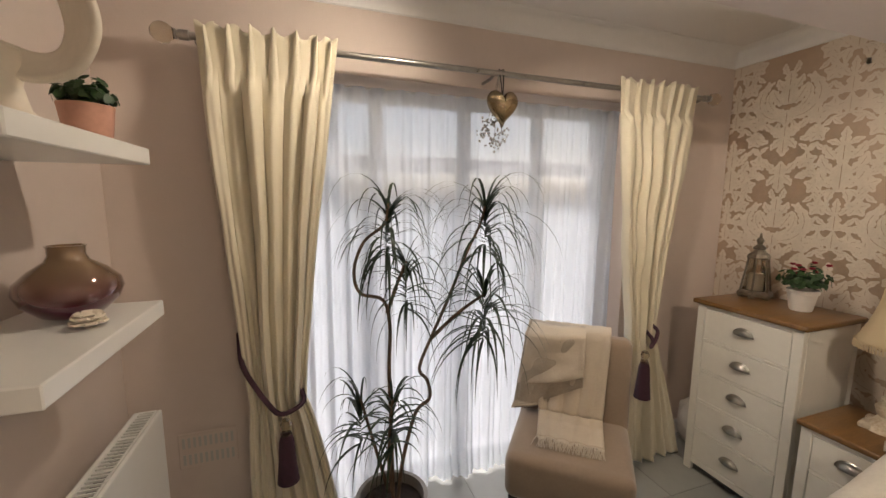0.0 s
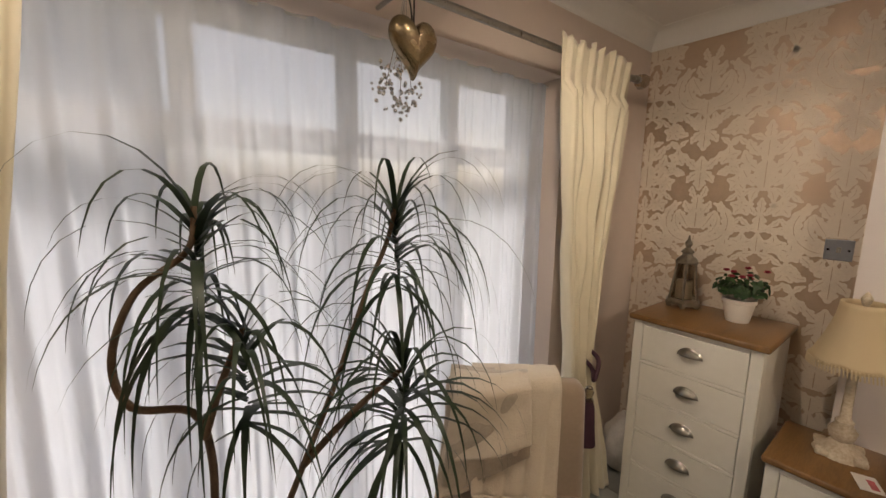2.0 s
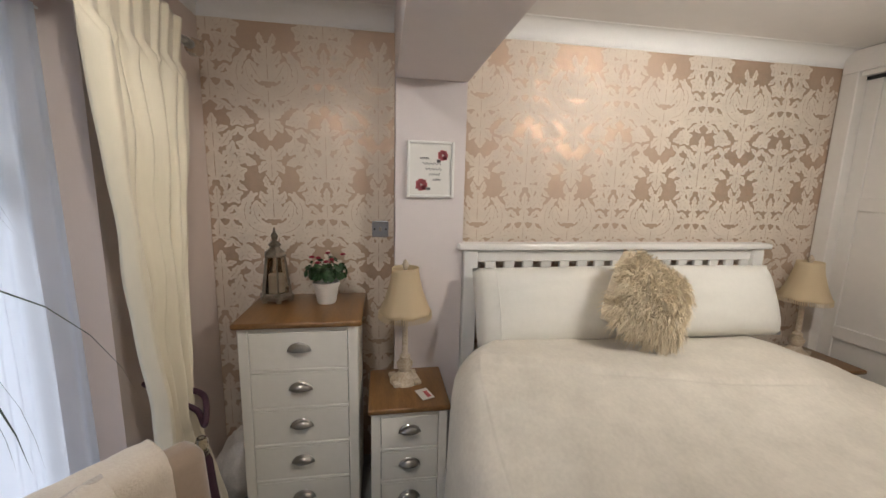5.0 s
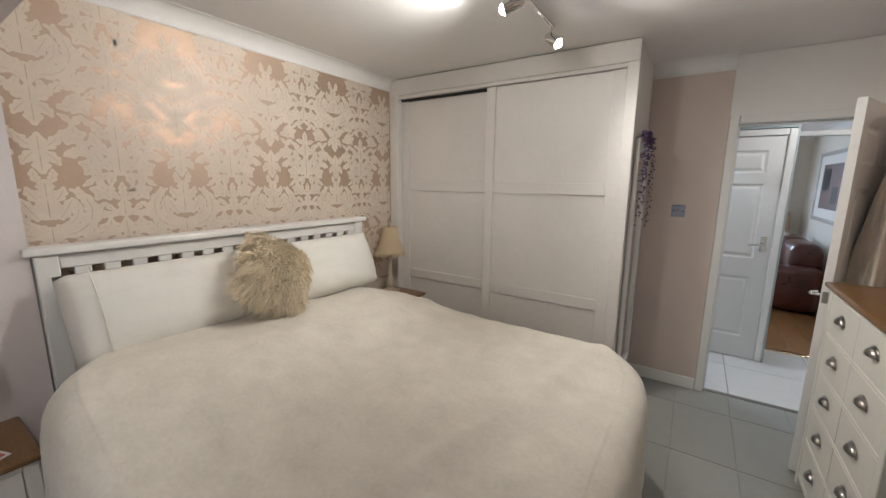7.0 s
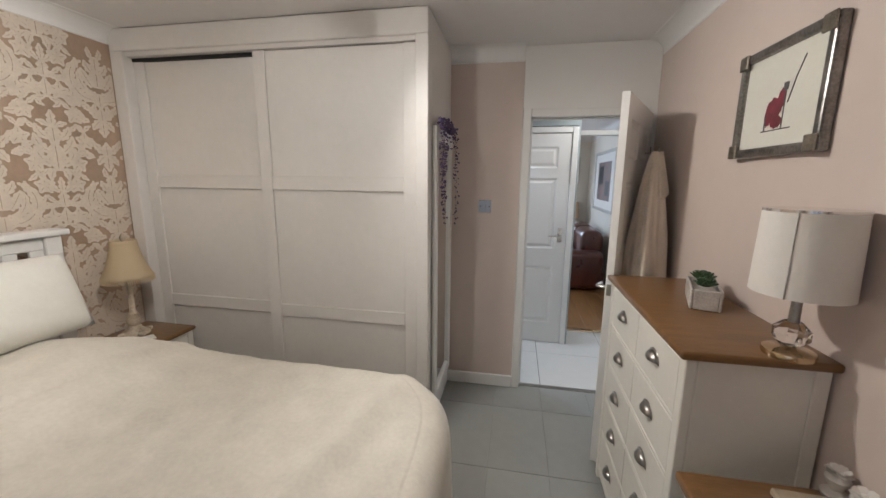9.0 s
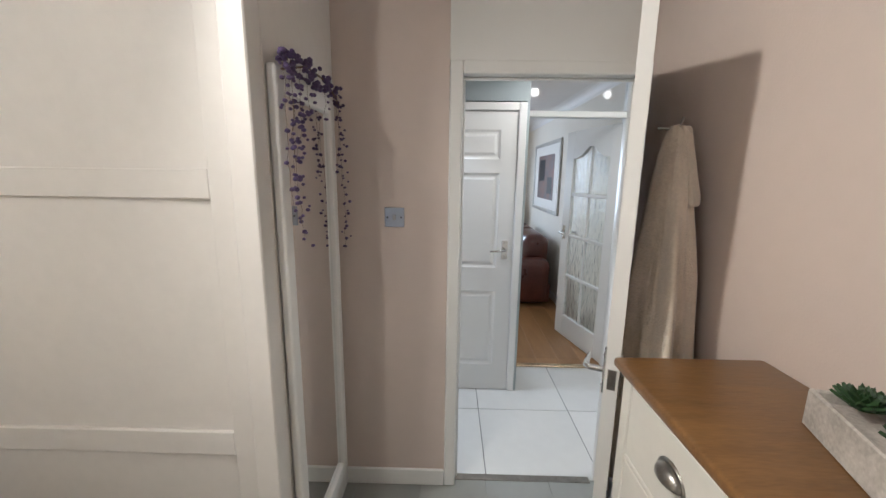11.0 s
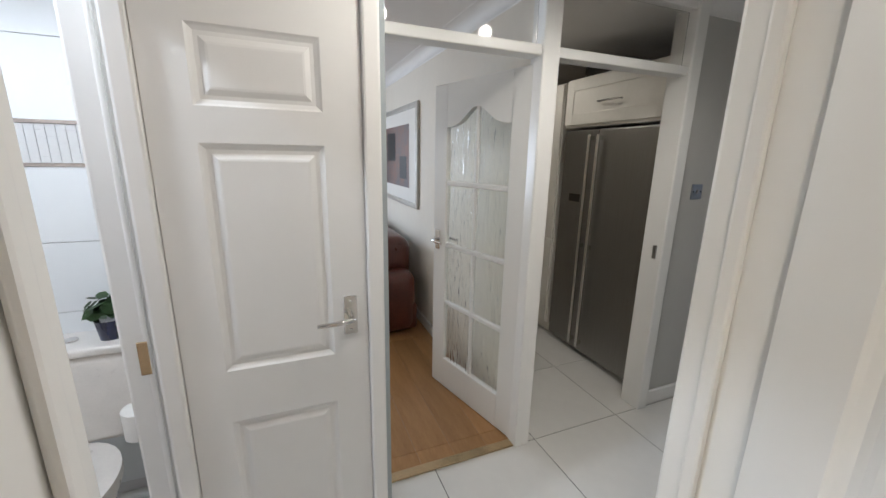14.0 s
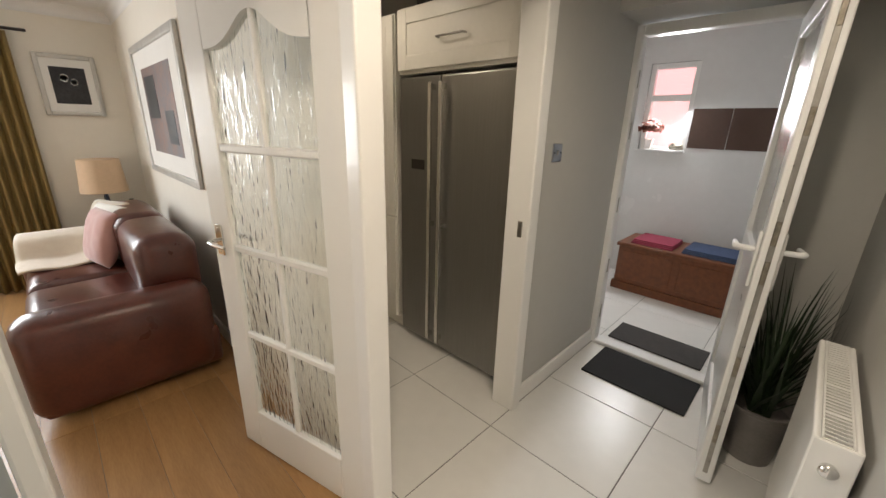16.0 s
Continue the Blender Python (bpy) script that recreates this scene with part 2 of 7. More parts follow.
DISTRESS = mat("distressed_cream_resin", (0.66, 0.58, 0.46), 0.6, scale=16, bump=0.3, col2=(0.36, 0.28, 0.19))
GOLDCHAMP = mat("champagne_metal", (0.60, 0.46, 0.28), 0.2, metal=1.0)
WHITEWASH = mat("whitewashed_wood", (0.64, 0.60, 0.55), 0.8, scale=14, bump=0.4, bscale=40, col2=(0.33, 0.30, 0.27))
ROBE = mat("beige_towelling", (0.72, 0.63, 0.52), 0.98, var=0.1, scale=10, bump=0.9, bscale=150, sheen=0.4)
PLUM = mat("plum_tassel", (0.060, 0.018, 0.035), 0.7, var=0.2, scale=60, bump=0.4, bscale=200)
PURPLE = mat("purple_petals", (0.10, 0.062, 0.17), 0.6, var=0.2, scale=60)
PAPER = mat("picture_paper", (0.80, 0.78, 0.74), 0.7, var=0.02)
WARMPAPER = mat("warm_art_paper", (0.74, 0.72, 0.64), 0.6, var=0.03)
INK = mat("grey_ink", (0.12, 0.115, 0.12), 0.7)
PINKINK = mat("pink_print", (0.70, 0.17, 0.19), 0.7, var=0.2, scale=40)
REDINK = mat("dark_red_print", (0.26, 0.045, 0.065), 0.6, var=0.3, scale=18)
MIRROR = mat("mirror_silver", (0.88, 0.89, 0.89), 0.01, metal=1.0, var=0.0)
MIRROR.node_tree.nodes["Principled BSDF"].inputs["Roughness"].default_value = 0.01
for link in list(MIRROR.node_tree.nodes["Principled BSDF"].inputs["Roughness"].links):
    MIRROR.node_tree.links.remove(link)
LEATHER = mat("oxblood_leather", (0.105, 0.026, 0.016), 0.30, var=0.2, scale=6, bump=0.25, bscale=60, coat=0.25)
GOLDCURT = mat("mustard_curtain", (0.27, 0.185, 0.06), 0.75, var=0.15, scale=6)
BLUSH = mat("blush_velvet", (0.52, 0.28, 0.25), 0.8, var=0.06, scale=14, sheen=0.5)
CHESTWOOD = mat("reddish_pine", (0.20, 0.065, 0.022), 0.42, scale=3, stretch=(9, 1, 9), bump=0.08, bscale=10, col2=(0.11, 0.032, 0.012))
REDTOWEL = mat("crimson_towel", (0.34, 0.045, 0.085), 0.95, var=0.15, scale=30, bump=0.8, bscale=200)
BLUETOWEL = mat("navy_towel", (0.055, 0.085, 0.17), 0.95, var=0.15, scale=30, bump=0.8, bscale=200)
BROWNT = mat("brown_wall_tile", (0.085, 0.045, 0.034), 0.22, var=0.08, scale=5)
PALEWT = mat("pale_grey_wall_tile", (0.70, 0.70, 0.70), 0.25, var=0.03, scale=2)
WHITETILE = mat("white_glazed_tile", (0.80, 0.82, 0.83), 0.15, var=0.015, scale=2)
UPVC = mat("white_upvc", (0.80, 0.80, 0.79), 0.3, var=0.015)
# pink blind fabric; its emission stands in for daylight shining through from behind
BLINDGLOW = glow("pink_blind_daylight_glow", (0.95, 0.50, 0.52), 0.55)
BLINDGLOW.node_tree.nodes["Principled BSDF"].inputs["Base Color"].default_value = (0.75, 0.32, 0.33, 1)
BULB = glow("lit_bulb", (1.0, 0.90, 0.74), 20)
COPPERFL = mat("copper_dried_flower", (0.24, 0.075, 0.045), 0.5, metal=0.2, var=0.3, scale=30)
NAVYGL = mat("navy_glaze", (0.012, 0.016, 0.05), 0.12, coat=0.6)
GREENFENCE = mat("hedge_leaf", (0.06, 0.11, 0.035), 0.7, var=0.35, scale=4)
PAVE = mat("patio_slab", (0.42, 0.40, 0.36), 0.8, var=0.12, scale=4, random_tint=0.08)
RENDERW = mat("pale_render", (0.66, 0.63, 0.58), 0.85, var=0.06, scale=3)
GRASS = mat("lawn", (0.06, 0.11, 0.03), 0.9, var=0.3, scale=6)
CANVASD = mat("dark_photo_print", (0.03, 0.03, 0.035), 0.4, var=0.5, scale=5)
ABSTR = mat("abstract_print", (0.24, 0.12, 0.085), 0.5, scale=4, col2=(0.10, 0.105, 0.12))
BAG = mat("crumpled_white_plastic", (0.66, 0.62, 0.57), 0.4, var=0.12, scale=12, bump=0.6, bscale=30)

# ---- mesh tools ----


def link_bm(bm, name, m, parent=None, smooth=False, angle=None):
    me = bpy.data.meshes.new(name)
    bmesh.ops.recalc_face_normals(bm, faces=bm.faces)
    bm.to_mesh(me)
    bm.free()
    me.materials.append(m)
    if smooth:
        me.polygons.foreach_set("use_smooth", [True] * len(me.polygons))
        if angle:
            me.set_sharp_from_angle(angle=radians(angle))
    ob = new(name, me)
    ob.parent = parent
    return ob


def add_box(bm, lo, hi, bev=0.0, seg=1, m=None):
    c = [(a + b) / 2 for a, b in zip(lo, hi)]
    s = [abs(b - a) for a, b in zip(lo, hi)]
    r = bmesh.ops.create_cube(bm, size=1)
    vs = r["verts"]
    bmesh.ops.scale(bm, vec=s, verts=vs)
    bmesh.ops.translate(bm, vec=c, verts=vs)
    if bev:
        es = list({e for v in vs for e in v.link_edges})
        out = bmesh.ops.bevel(bm, geom=es, offset=min(bev, min(s) * 0.45), segments=seg, affect="EDGES", profile=0.5)
        vs = list({v for f in out["faces"] for v in f.verts} | {v for v in vs if v.is_valid})
    if m is not None:
        bmesh.ops.transform(bm, matrix=m, verts=vs)
    return vs


def boxes(name, items, m, parent=None, bev=0.002, seg=1, smooth=False):
    bm = bmesh.new()
    for lo, hi in items:
        add_box(bm, lo, hi, bev, seg)
    return link_bm(bm, name, m, parent, smooth, 40 if smooth else None)


def box(name, lo, hi, m, parent=None, bev=0.002, seg=1, smooth=False):
    return boxes(name, [(lo, hi)], m, parent, bev, seg, smooth)


def add_lathe(bm, prof, seg=24, at=(0, 0, 0), sq=1.0):
    rings = []
    for r, z in prof:
        rings.append([bm.verts.new((at[0] + r * math.cos(2 * math.pi * i / seg), at[1] + sq * r * math.sin(2 * math.pi * i / seg), at[2] + z)) for i in range(seg)])
    for a, b in zip(rings, rings[1:]):
        for i in range(seg):
            bm.faces.new((a[i], a[(i + 1) % seg], b[(i + 1) % seg], b[i]))
    for ring, (r, z) in ((rings[0], prof[0]), (rings[-1], prof[-1])):
        if r > 1e-4:
            bm.faces.new(ring)
    return rings


def lathe(name, prof, m, parent=None, seg=24, at=(0, 0, 0), smooth=True, angle=45):
    bm = bmesh.new()
    add_lathe(bm, prof, seg, at)
    bmesh.ops.remove_doubles(bm, verts=bm.verts, dist=1e-5)
    return link_bm(bm, name, m, parent, smooth, angle)


def add_tube(bm, pts, rad, seg=8):
    pts = [Vector(p) for p in pts]
    n = len(pts)
    rads = rad if isinstance(rad, (list, tuple)) else [rad] * n
    rings, side = [], None
    for i, p in enumerate(pts):
        d = (pts[min(i + 1, n - 1)] - pts[max(i - 1, 0)]).normalized()
        if side is None:
            side = d.orthogonal().normalized()
        side = (side - d * side.dot(d)).normalized()
        up = d.cross(side)
        rings.append([bm.verts.new(p + rads[i] * (side * math.cos(2 * math.pi * k / seg) + up * math.sin(2 * math.pi * k / seg))) for k in range(seg)])
    for a, b in zip(rings, rings[1:]):
        for k in range(seg):
            bm.faces.new((a[k], a[(k + 1) % seg], b[(k + 1) % seg], b[k]))
    bm.faces.new(rings[0]), bm.faces.new(rings[-1])


def tube(name, pts, rad, m, parent=None, seg=8):
    bm = bmesh.new()
    add_tube(bm, pts, rad, seg)
    return link_bm(bm, name, m, parent, True, 60)


def grid(name, f, nu, nv, m, parent=None, thick=0.0, closed=False):
    bm = bmesh.new()
    rows = [[bm.verts.new(f(i / (nu if closed else nu - 1), j / (nv - 1))) for i in range(nu)] for j in range(nv)]
    for j in range(nv - 1):
        for i in range(nu if closed else nu - 1):
            k = (i + 1) % nu
            bm.faces.new((rows[j][i], rows[j][k], rows[j + 1][k], rows[j + 1][i]))
    ob = link_bm(bm, name, m, parent, True)
    if thick:
        md = ob.modifiers.new("thickness", "SOLIDIFY")
        md.thickness, md.offset = thick, 0
    return ob


def cushion(name, w, h, t, m, parent=None, n=22, puff=0.55, crease=0.006):
    """A stuffed pillow in its local xz plane, centred, with seams at the rim."""
    bm = bmesh.new()
    for s in (1, -1):
        rows = []
        for j in range(n + 1):
            row = []
            for i in range(n + 1):
                u, v = 2 * i / n - 1, 2 * j / n - 1
                e = (max(0.0, (1 - u ** 4) * (1 - v ** 4))) ** puff
                pinch = 1 - 0.05 * (u * u * (1 - v * v)) - 0.0
                pinv = 1 - 0.07 * (v * v * (1 - u * u))
                wr = crease * noise.noise((u * 3.1, v * 3.3, s * 7.0))
                row.append(bm.verts.new((u * w / 2 * pinv, -s * (t / 2 * e + wr * e), v * h / 2 * pinch)))
            rows.append(row)
        for j in range(n):
            for i in range(n):
                bm.faces.new((rows[j][i], rows[j][i + 1], rows[j + 1][i + 1], rows[j + 1][i]))
    bmesh.ops.remove_doubles(bm, verts=bm.verts, dist=1e-4)
    return link_bm(bm, name, m, parent, True)


def thing(name, label, category, at=(0, 0, 0), rz=0.0, group="", kind=""):
    ob = new(name)
    ob.empty_display_size = 0.05
    ob.matrix_world = pose(*at, 0, 0, rz)
    return tagged(ob, label, category, group, kind)


def leaf_blade(bm, base, out, length, width, droop, lift=0.6, seg=6, fold=0.0):
    """A strap leaf that leaves base towards out (a flat angle), rises and then droops."""
    p = Vector(base)
    d = Vector((math.cos(out) * math.cos(lift), math.sin(out) * math.cos(lift), math.sin(lift)))
    sidev = Vector((-math.sin(out), math.cos(out), 0))
    last = None
    for i in range(seg + 1):
        s = i / seg
        w = width * (0.55 + 0.45 * math.sin(math.pi * min(1, s * 1.4 + 0.15))) * (1 - s ** 3)
        if i == seg:
            cur = (bm.verts.new(p),)
        else:
            cur = (bm.verts.new(p - sidev * w / 2), bm.verts.new(p + sidev * w / 2))
        if last:
            if len(cur) == 2:
                bm.faces.new((last[0], last[1], cur[1], cur[0]))
            else:
                bm.faces.new((last[0], last[1], cur[0]))
        last = cur
        p = p + d * (length / seg)
        d = (d + Vector((0, 0, -droop * (0.35 + s)))).normalized()


# ---- large structure ----


def wall(name, items, m, label):
    return tagged(boxes(name, items, m, bev=0.0), label, "wall", kind="structure")


H = 2.43
wall("wall_north", [((-0.75, 1.95, 0), (0.15, 2.3, H)), ((1.98, 1.95, 0), (2.95, 2.3, H)), ((0.15, 1.95, 2.07), (1.98, 2.3, H))], PINK, "dusty pink painted wall around the tall window")
wall("wall_west", [((-0.75, -2.35, 0), (-0.6, 1.03, H)), ((-0.75, 1.03, 0), (-0.46, 1.95, H))], PINK, "dusty pink painted wall behind chests and shelves")
wall("wall_east_north", [((2.753, 1.03, 0), (2.95, 1.95, H))], DAMASK, "rose gold damask papered alcove wall")
wall("wall_east", [((2.70, -2.35, 0), (2.95, 0.68, H))], DAMASK, "rose gold damask papered wall behind the bed")
wall("wall_pier", [((2.60, 0.68, 0), (2.95, 1.03, H))], PIERPAINT, "pale lilac painted pier between papered walls")
wall("ceiling_beam", [((-0.46, 0.68, 2.09), (2.60, 1.03, H))], PIERPAINT, "pale boxed beam across the bedroom ceiling")
wall("wall_south", [((0.235, -2.45, 0), (2.95, -2.35, H)), ((-0.75, -2.45, 0), (-0.585, -2.35, H)), ((-0.585, -2.45, 2.04), (0.235, -2.35, H))], PINK, "dusty pink painted wall with the bedroom doorway")
tagged(box("door_head_panel", (-0.598, -2.349, 2.035), (0.235, -2.338, 2.43), GLOSSW), "white painted panel over the bedroom door", "panel", kind="structure")
for nm, lo, hi in (("ceiling_bedroom", (-0.75, -2.45, H), (2.95, 2.3, H + 0.1)), ("ceiling_hall", (-3.2, -3.65, 2.40), (0.45, -2.45, 2.5)),
                   ("ceiling_living", (-1.16, -7.75, 2.40), (2.6, -3.65, 2.5)), ("ceiling_kitchen", (-3.2, -6.2, 2.40), (-1.16, -3.65, 2.5)),
                   ("ceiling_porch", (-4.95, -4.7, 2.40), (-3.2, -2.3, 2.5)), ("ceiling_bathroom", (0.45, -4.2, 2.39), (1.9, -2.45, 2.5))):
    tagged(box(nm, lo, hi, CEIL, bev=0), "plain white painted plaster ceiling", "ceiling", kind="structure")


def coving(name, path, z, size=0.085):
    """A concave coving swept along a level path; the room lies on the left of the path."""
    bm = bmesh.new()
    prof = [(0.0, -size - 0.006), (0.004, -size)] + [(size - size * math.cos(a), -size + size * math.sin(a)) for a in [k * math.pi / 16 for k in range(1, 8)]] + [(size, -0.004), (size + 0.006, 0.0), (0, 0)]
    pts = [Vector((x, y)) for x, y in path]
    rings = []
    for i, p in enumerate(pts):
        d0 = (p - pts[i - 1]).normalized() if i else (pts[1] - p).normalized()
        d1 = (pts[i + 1] - p).normalized() if i + 1 < len(pts) else d0
        n0, n1 = Vector((-d0.y, d0.x)), Vector((-d1.y, d1.x))
        n = (n0 + n1)
        n = n / max(0.3, n.dot(n0)) if n.length > 1e-6 else n0
        rings.append([bm.verts.new((p.x + n.x * a, p.y + n.y * a, z + b)) for a, b in prof])
    for a, b in zip(rings, rings[1:]):
        for k in range(len(prof)):
            j = (k + 1) % len(prof)
            bm.faces.new((a[k], a[j], b[j], b[k]))
    bm.faces.new(rings[0]), bm.faces.new(rings[-1])
    return tagged(link_bm(bm, name, COVE, None, True, 35), "white plaster coving along the ceiling", "coving", kind="structure")


coving("coving_1", [(2.753, 1.032), (2.753, 1.95), (-0.46, 1.95), (-0.46, 1.032)], H)
coving("coving_2", [(-0.6, 0.678), (-0.6, -2.338)], H)
coving("coving_3", [(2.70, -1.655), (2.70, 0.678)], H)
coving("coving_4", [(0.236, -2.35), (0.73, -2.35)], H)
coving("coving_hall", [(-2.75, -3.64), (-2.07, -3.64)], 2.40)
coving("coving_living", [(-1.12, -3.7), (-1.12, -7.6), (2.5, -7.6)][::1], 2.40)
coving("coving_kitchen", [(-3.15, -6.1), (-3.15, -3.75)][::-1], 2.40)

# hall, cupboard, living room, kitchen, porch and bathroom shells
wall("wall_hall_north", [((-3.2, -2.45, 0), (-0.75, -2.35, 2.42))], GREYW, "grey painted hall wall behind the radiator")
wall("wall_cupboard", [((-0.28, -3.34, 0), (-0.262, -3.25, 2.4)), ((-0.262, -3.34, 2.045), (0.45, -3.25, 2.4)), ((-0.28, -3.64, 0), (-0.20, -3.34, 2.4)), ((0.368, -3.34, 0), (0.45, -3.315, 2.4))], BLUEGREY, "blue grey painted cupboard wall in the hall")
wall("wall_cupboard_inner", [((0.35, -4.2, 0), (0.45, -3.34, 2.4)), ((-0.2, -3.75, 0), (0.35, -3.64, 2.4))], LIVW, "cream painted wall behind the cupboard")
wall("wall_hall_east", [((0.36, -2.60, 0), (0.45, -2.45, 2.4)), ((0.36, -3.25, 2.02), (0.45, -2.60, 2.4))], GREYW, "grey hall wall with the bathroom doorway")
wall("wall_hall_south", [((-3.1, -3.74, 0), (-2.065, -3.64, 2.4))], GREYW, "pale grey painted hall wall with a switch")
wall("wall_porch_door", [((-3.2, -3.64, 2.10), (-2.75, -2.45, 2.4)), ((-3.2, -2.86, 0), (-3.1, -2.45, 2.1)), ((-3.2, -4.7, 0), (-3.1, -3.66, 2.4))], GREYW, "grey wall and boxed head over the porch door")
wall("wall_living_west", [((-1.20, -7.6, 0), (-1.12, -3.70, 2.4))], LIVW, "cream white wall behind the leather sofa")
wall("wall_living_south", [((-1.2, -7.75, 0), (0.1, -7.6, 2.4)), ((1.8, -7.75, 0), (2.6, -7.6, 2.4)), ((0.1, -7.75, 0), (1.8, -7.6, 0.85)), ((0.1, -7.75, 2.08), (1.8, -7.6, 2.4))], LIVW, "cream wall with the living room window")
wall("wall_living_east", [((2.5, -7.6, 0), (2.6, -3.65, 2.4)), ((0.35, -4.3, 0), (2.5, -4.2, 2.4))], LIVW, "cream painted living room wall")
wall("wall_kitchen", [((-3.25, -6.2, 0), (-3.15, -3.74, 2.4)), ((-3.15, -6.2, 0), (-1.2, -6.1, 2.4))], LIVW, "cream kitchen wall")
wall("wall_porch", [((-4.95, -4.7, 0), (-4.75, -4.09, 2.4)), ((-4.95, -3.67, 0), (-4.75, -2.3, 2.4)), ((-4.95, -4.09, 0), (-4.75, -3.67, 1.31)), ((-4.95, -4.09, 2.12), (-4.75, -3.67, 2.4)), ((-4.75, -4.7, 0), (-3.2, -4.6, 2.4)), ((-4.75, -2.4, 0), (-3.2, -2.3, 2.4))], PALEWT, "pale grey tiled porch wall with a small window")
wall("wall_bathroom", [((1.8, -4.1, 0), (1.9, -2.45, 2.4)), ((0.45, -4.2, 0), (1.9, -4.0, 2.4))], PALEWT, "white tiled bathroom wall")


def skirting(name, items):
    return tagged(boxes(name, items, GLOSSW, bev=0.006), "white gloss painted skirting board", "skirting", kind="structure")


skirting("baseboard", [((0.235, -2.35, 0), (0.73, -2.335, 0.095))])
skirting("baseboard_west", [((-0.6, -2.3, 0), (-0.585, 0.68, 0.095))])
skirting("baseboard_hall", [((-3.08, -3.64, 0), (-2.065, -3.622, 0.10))])
skirting("baseboard_living", [((-1.12, -7.58, 0), (-1.102, -3.72, 0.10))])
skirting("baseboard_north", [((-0.46, 1.932, 0), (0.14, 1.95, 0.095)), ((2.0, 1.932, 0), (2.75, 1.95, 0.095))])

# window: white frame with a transom over tall panes
win = thing("window_1", "white tall patio window with transom and clear panes", "window", (0, 0, 0), kind="structure")
fr = [((0.15, 2.13, 0.0), (0.21, 2.19, 2.07)), ((1.92, 2.13, 0.0), (1.98, 2.19, 2.07)), ((0.15, 2.13, 2.01), (1.98, 2.19, 2.07)), ((0.15, 2.13, 0.0), (1.98, 2.19, 0.07)), ((0.15, 2.13, 1.68), (1.98, 2.19, 1.76))]
for xx in (0.58, 1.05, 1.50):
    fr.append(((xx - 0.03, 2.13, 0.0), (xx + 0.03, 2.19, 2.07)))
boxes("frame", fr, UPVC, win, 0.006)
for x0, x1 in ((0.21, 0.55), (0.61, 1.02), (1.08, 1.47), (1.53, 1.92)):
    for z0, z1 in ((0.07, 1.68), (1.76, 2.01)):
        g = box("pane", (x0, 2.155, z0), (x1, 2.161, z1), CLEAR, win, 0)
        g.visible_shadow = False


def door_frame(name, label, lo, hi, axis, w=0.055, proud=0.012, m=GLOSSW, legs=(1, 1)):
    """Lining and architrave round an opening; axis is the wall's normal."""
    (a0, z0), (a1, z1), (d0, d1) = lo[:2], hi[:2], lo[2]
    it = []

    def put(p, q, r, s, e0, e1):
        it.append(((p, e0, r), (q, e1, s)) if axis == "y" else ((e0, p, r), (e1, q, s)))
    if legs[0]:
        put(a0 - w, a0, z0, z1 + w, d0 - proud, d1 + proud)
        put(a0, a0 + 0.012, z0, z1 - 0.012, d0 + 0.03, d1 - 0.045)
    if legs[1]:
        put(a1, a1 + w, z0, z1 + w, d0 - proud, d1 + proud)
        put(a1 - 0.012, a1, z0, z1 - 0.012, d0 + 0.03, d1 - 0.045)
    put(a0, a1, z1, z1 + w, d0 - proud, d1 + proud)
    put(a0, a1, z1 - 0.012, z1, d0 + 0.03, d1 - 0.045)
    return tagged(boxes(name, it, m, bev=0.008, seg=2), label, "door frame", kind="structure")


door_frame("door_frame_bedroom", "white gloss bedroom door lining and architrave", (-0.562, 0, (-2.45, -2.35)), (0.178, 1.985), "y")
door_frame("door_frame_cupboard", "white cupboard door frame in the hall", (-0.212, 0, (-3.34, -3.25)), (0.315, 1.985), "y", w=0.052)
door_frame("door_frame_bathroom", "white bathroom door frame with a brass strike plate", (-3.302, 0, (0.36, 0.45)), (-2.60, 1.985), "x", w=0.036)

# partition of posts with fanlights between hall, living room and kitchen
part = thing("partition_frame", "white painted timber partition posts with glazed fanlights", "partition", kind="structure")
boxes("post", [((-1.155, -3.70, 0), (-1.065, -3.60, 2.4))], GLOSSW, part, 0.008, 2)
boxes("post", [((-2.065, -3.74, 0), (-1.985, -3.60, 2.4))], GLOSSW, part, 0.008, 2)
boxes("post", [((-0.325, -3.74, 0), (-0.282, -3.645, 2.4))], GLOSSW, part, 0.008, 2)
boxes("rail", [((-1.065, -3.70, 2.0), (-0.325, -3.61, 2.045)), ((-1.985, -3.70, 2.0), (-1.155, -3.61, 2.045)), ((-1.065, -3.70, 2.31), (-0.325, -3.61, 2.4)), ((-1.985, -3.70, 2.31), (-1.155, -3.61, 2.4))], GLOSSW, part, 0.006, 2)
for x0, x1 in ((-1.063, -0.327), (-1.983, -1.157)):
    g = box("pane", (x0, -3.66, 2.047), (x1, -3.655, 2.308), CLEAR, part, 0)
    g.visible_shadow = False
boxes("strike_plate", [((-1.984, -3.66, 1.0), (-1.978, -3.635, 1.08))], PEWTER, part, 0.002)

# ---- doors ----


def lever(parent, x, y, z, sy, sx=1, m=CHROME):
    bm = bmesh.new()
    add_box(bm, (x - 0.022, y, z - 0.065), (x + 0.022, y + sy * 0.007, z + 0.065), 0.003)
    add_tube(bm, [(x, y, z), (x, y + sy * 0.045, z), (x - sx * 0.012, y + sy * 0.055, z), (x - sx * 0.05, y + sy * 0.056, z - 0.003), (x - sx * 0.105, y + sy * 0.052, z - 0.006)], [0.009, 0.009, 0.0095, 0.0085, 0.007], 10)
    for zz in (-0.048, 0.048):
        add_box(bm, (x - 0.004, y, z + zz - 0.004), (x + 0.004, y + sy * 0.010, z + zz + 0.004), 0.002)
    ob = link_bm(bm, "handle", m, parent, True, 40)
    tagged(ob, "polished chrome lever handle")
    return ob


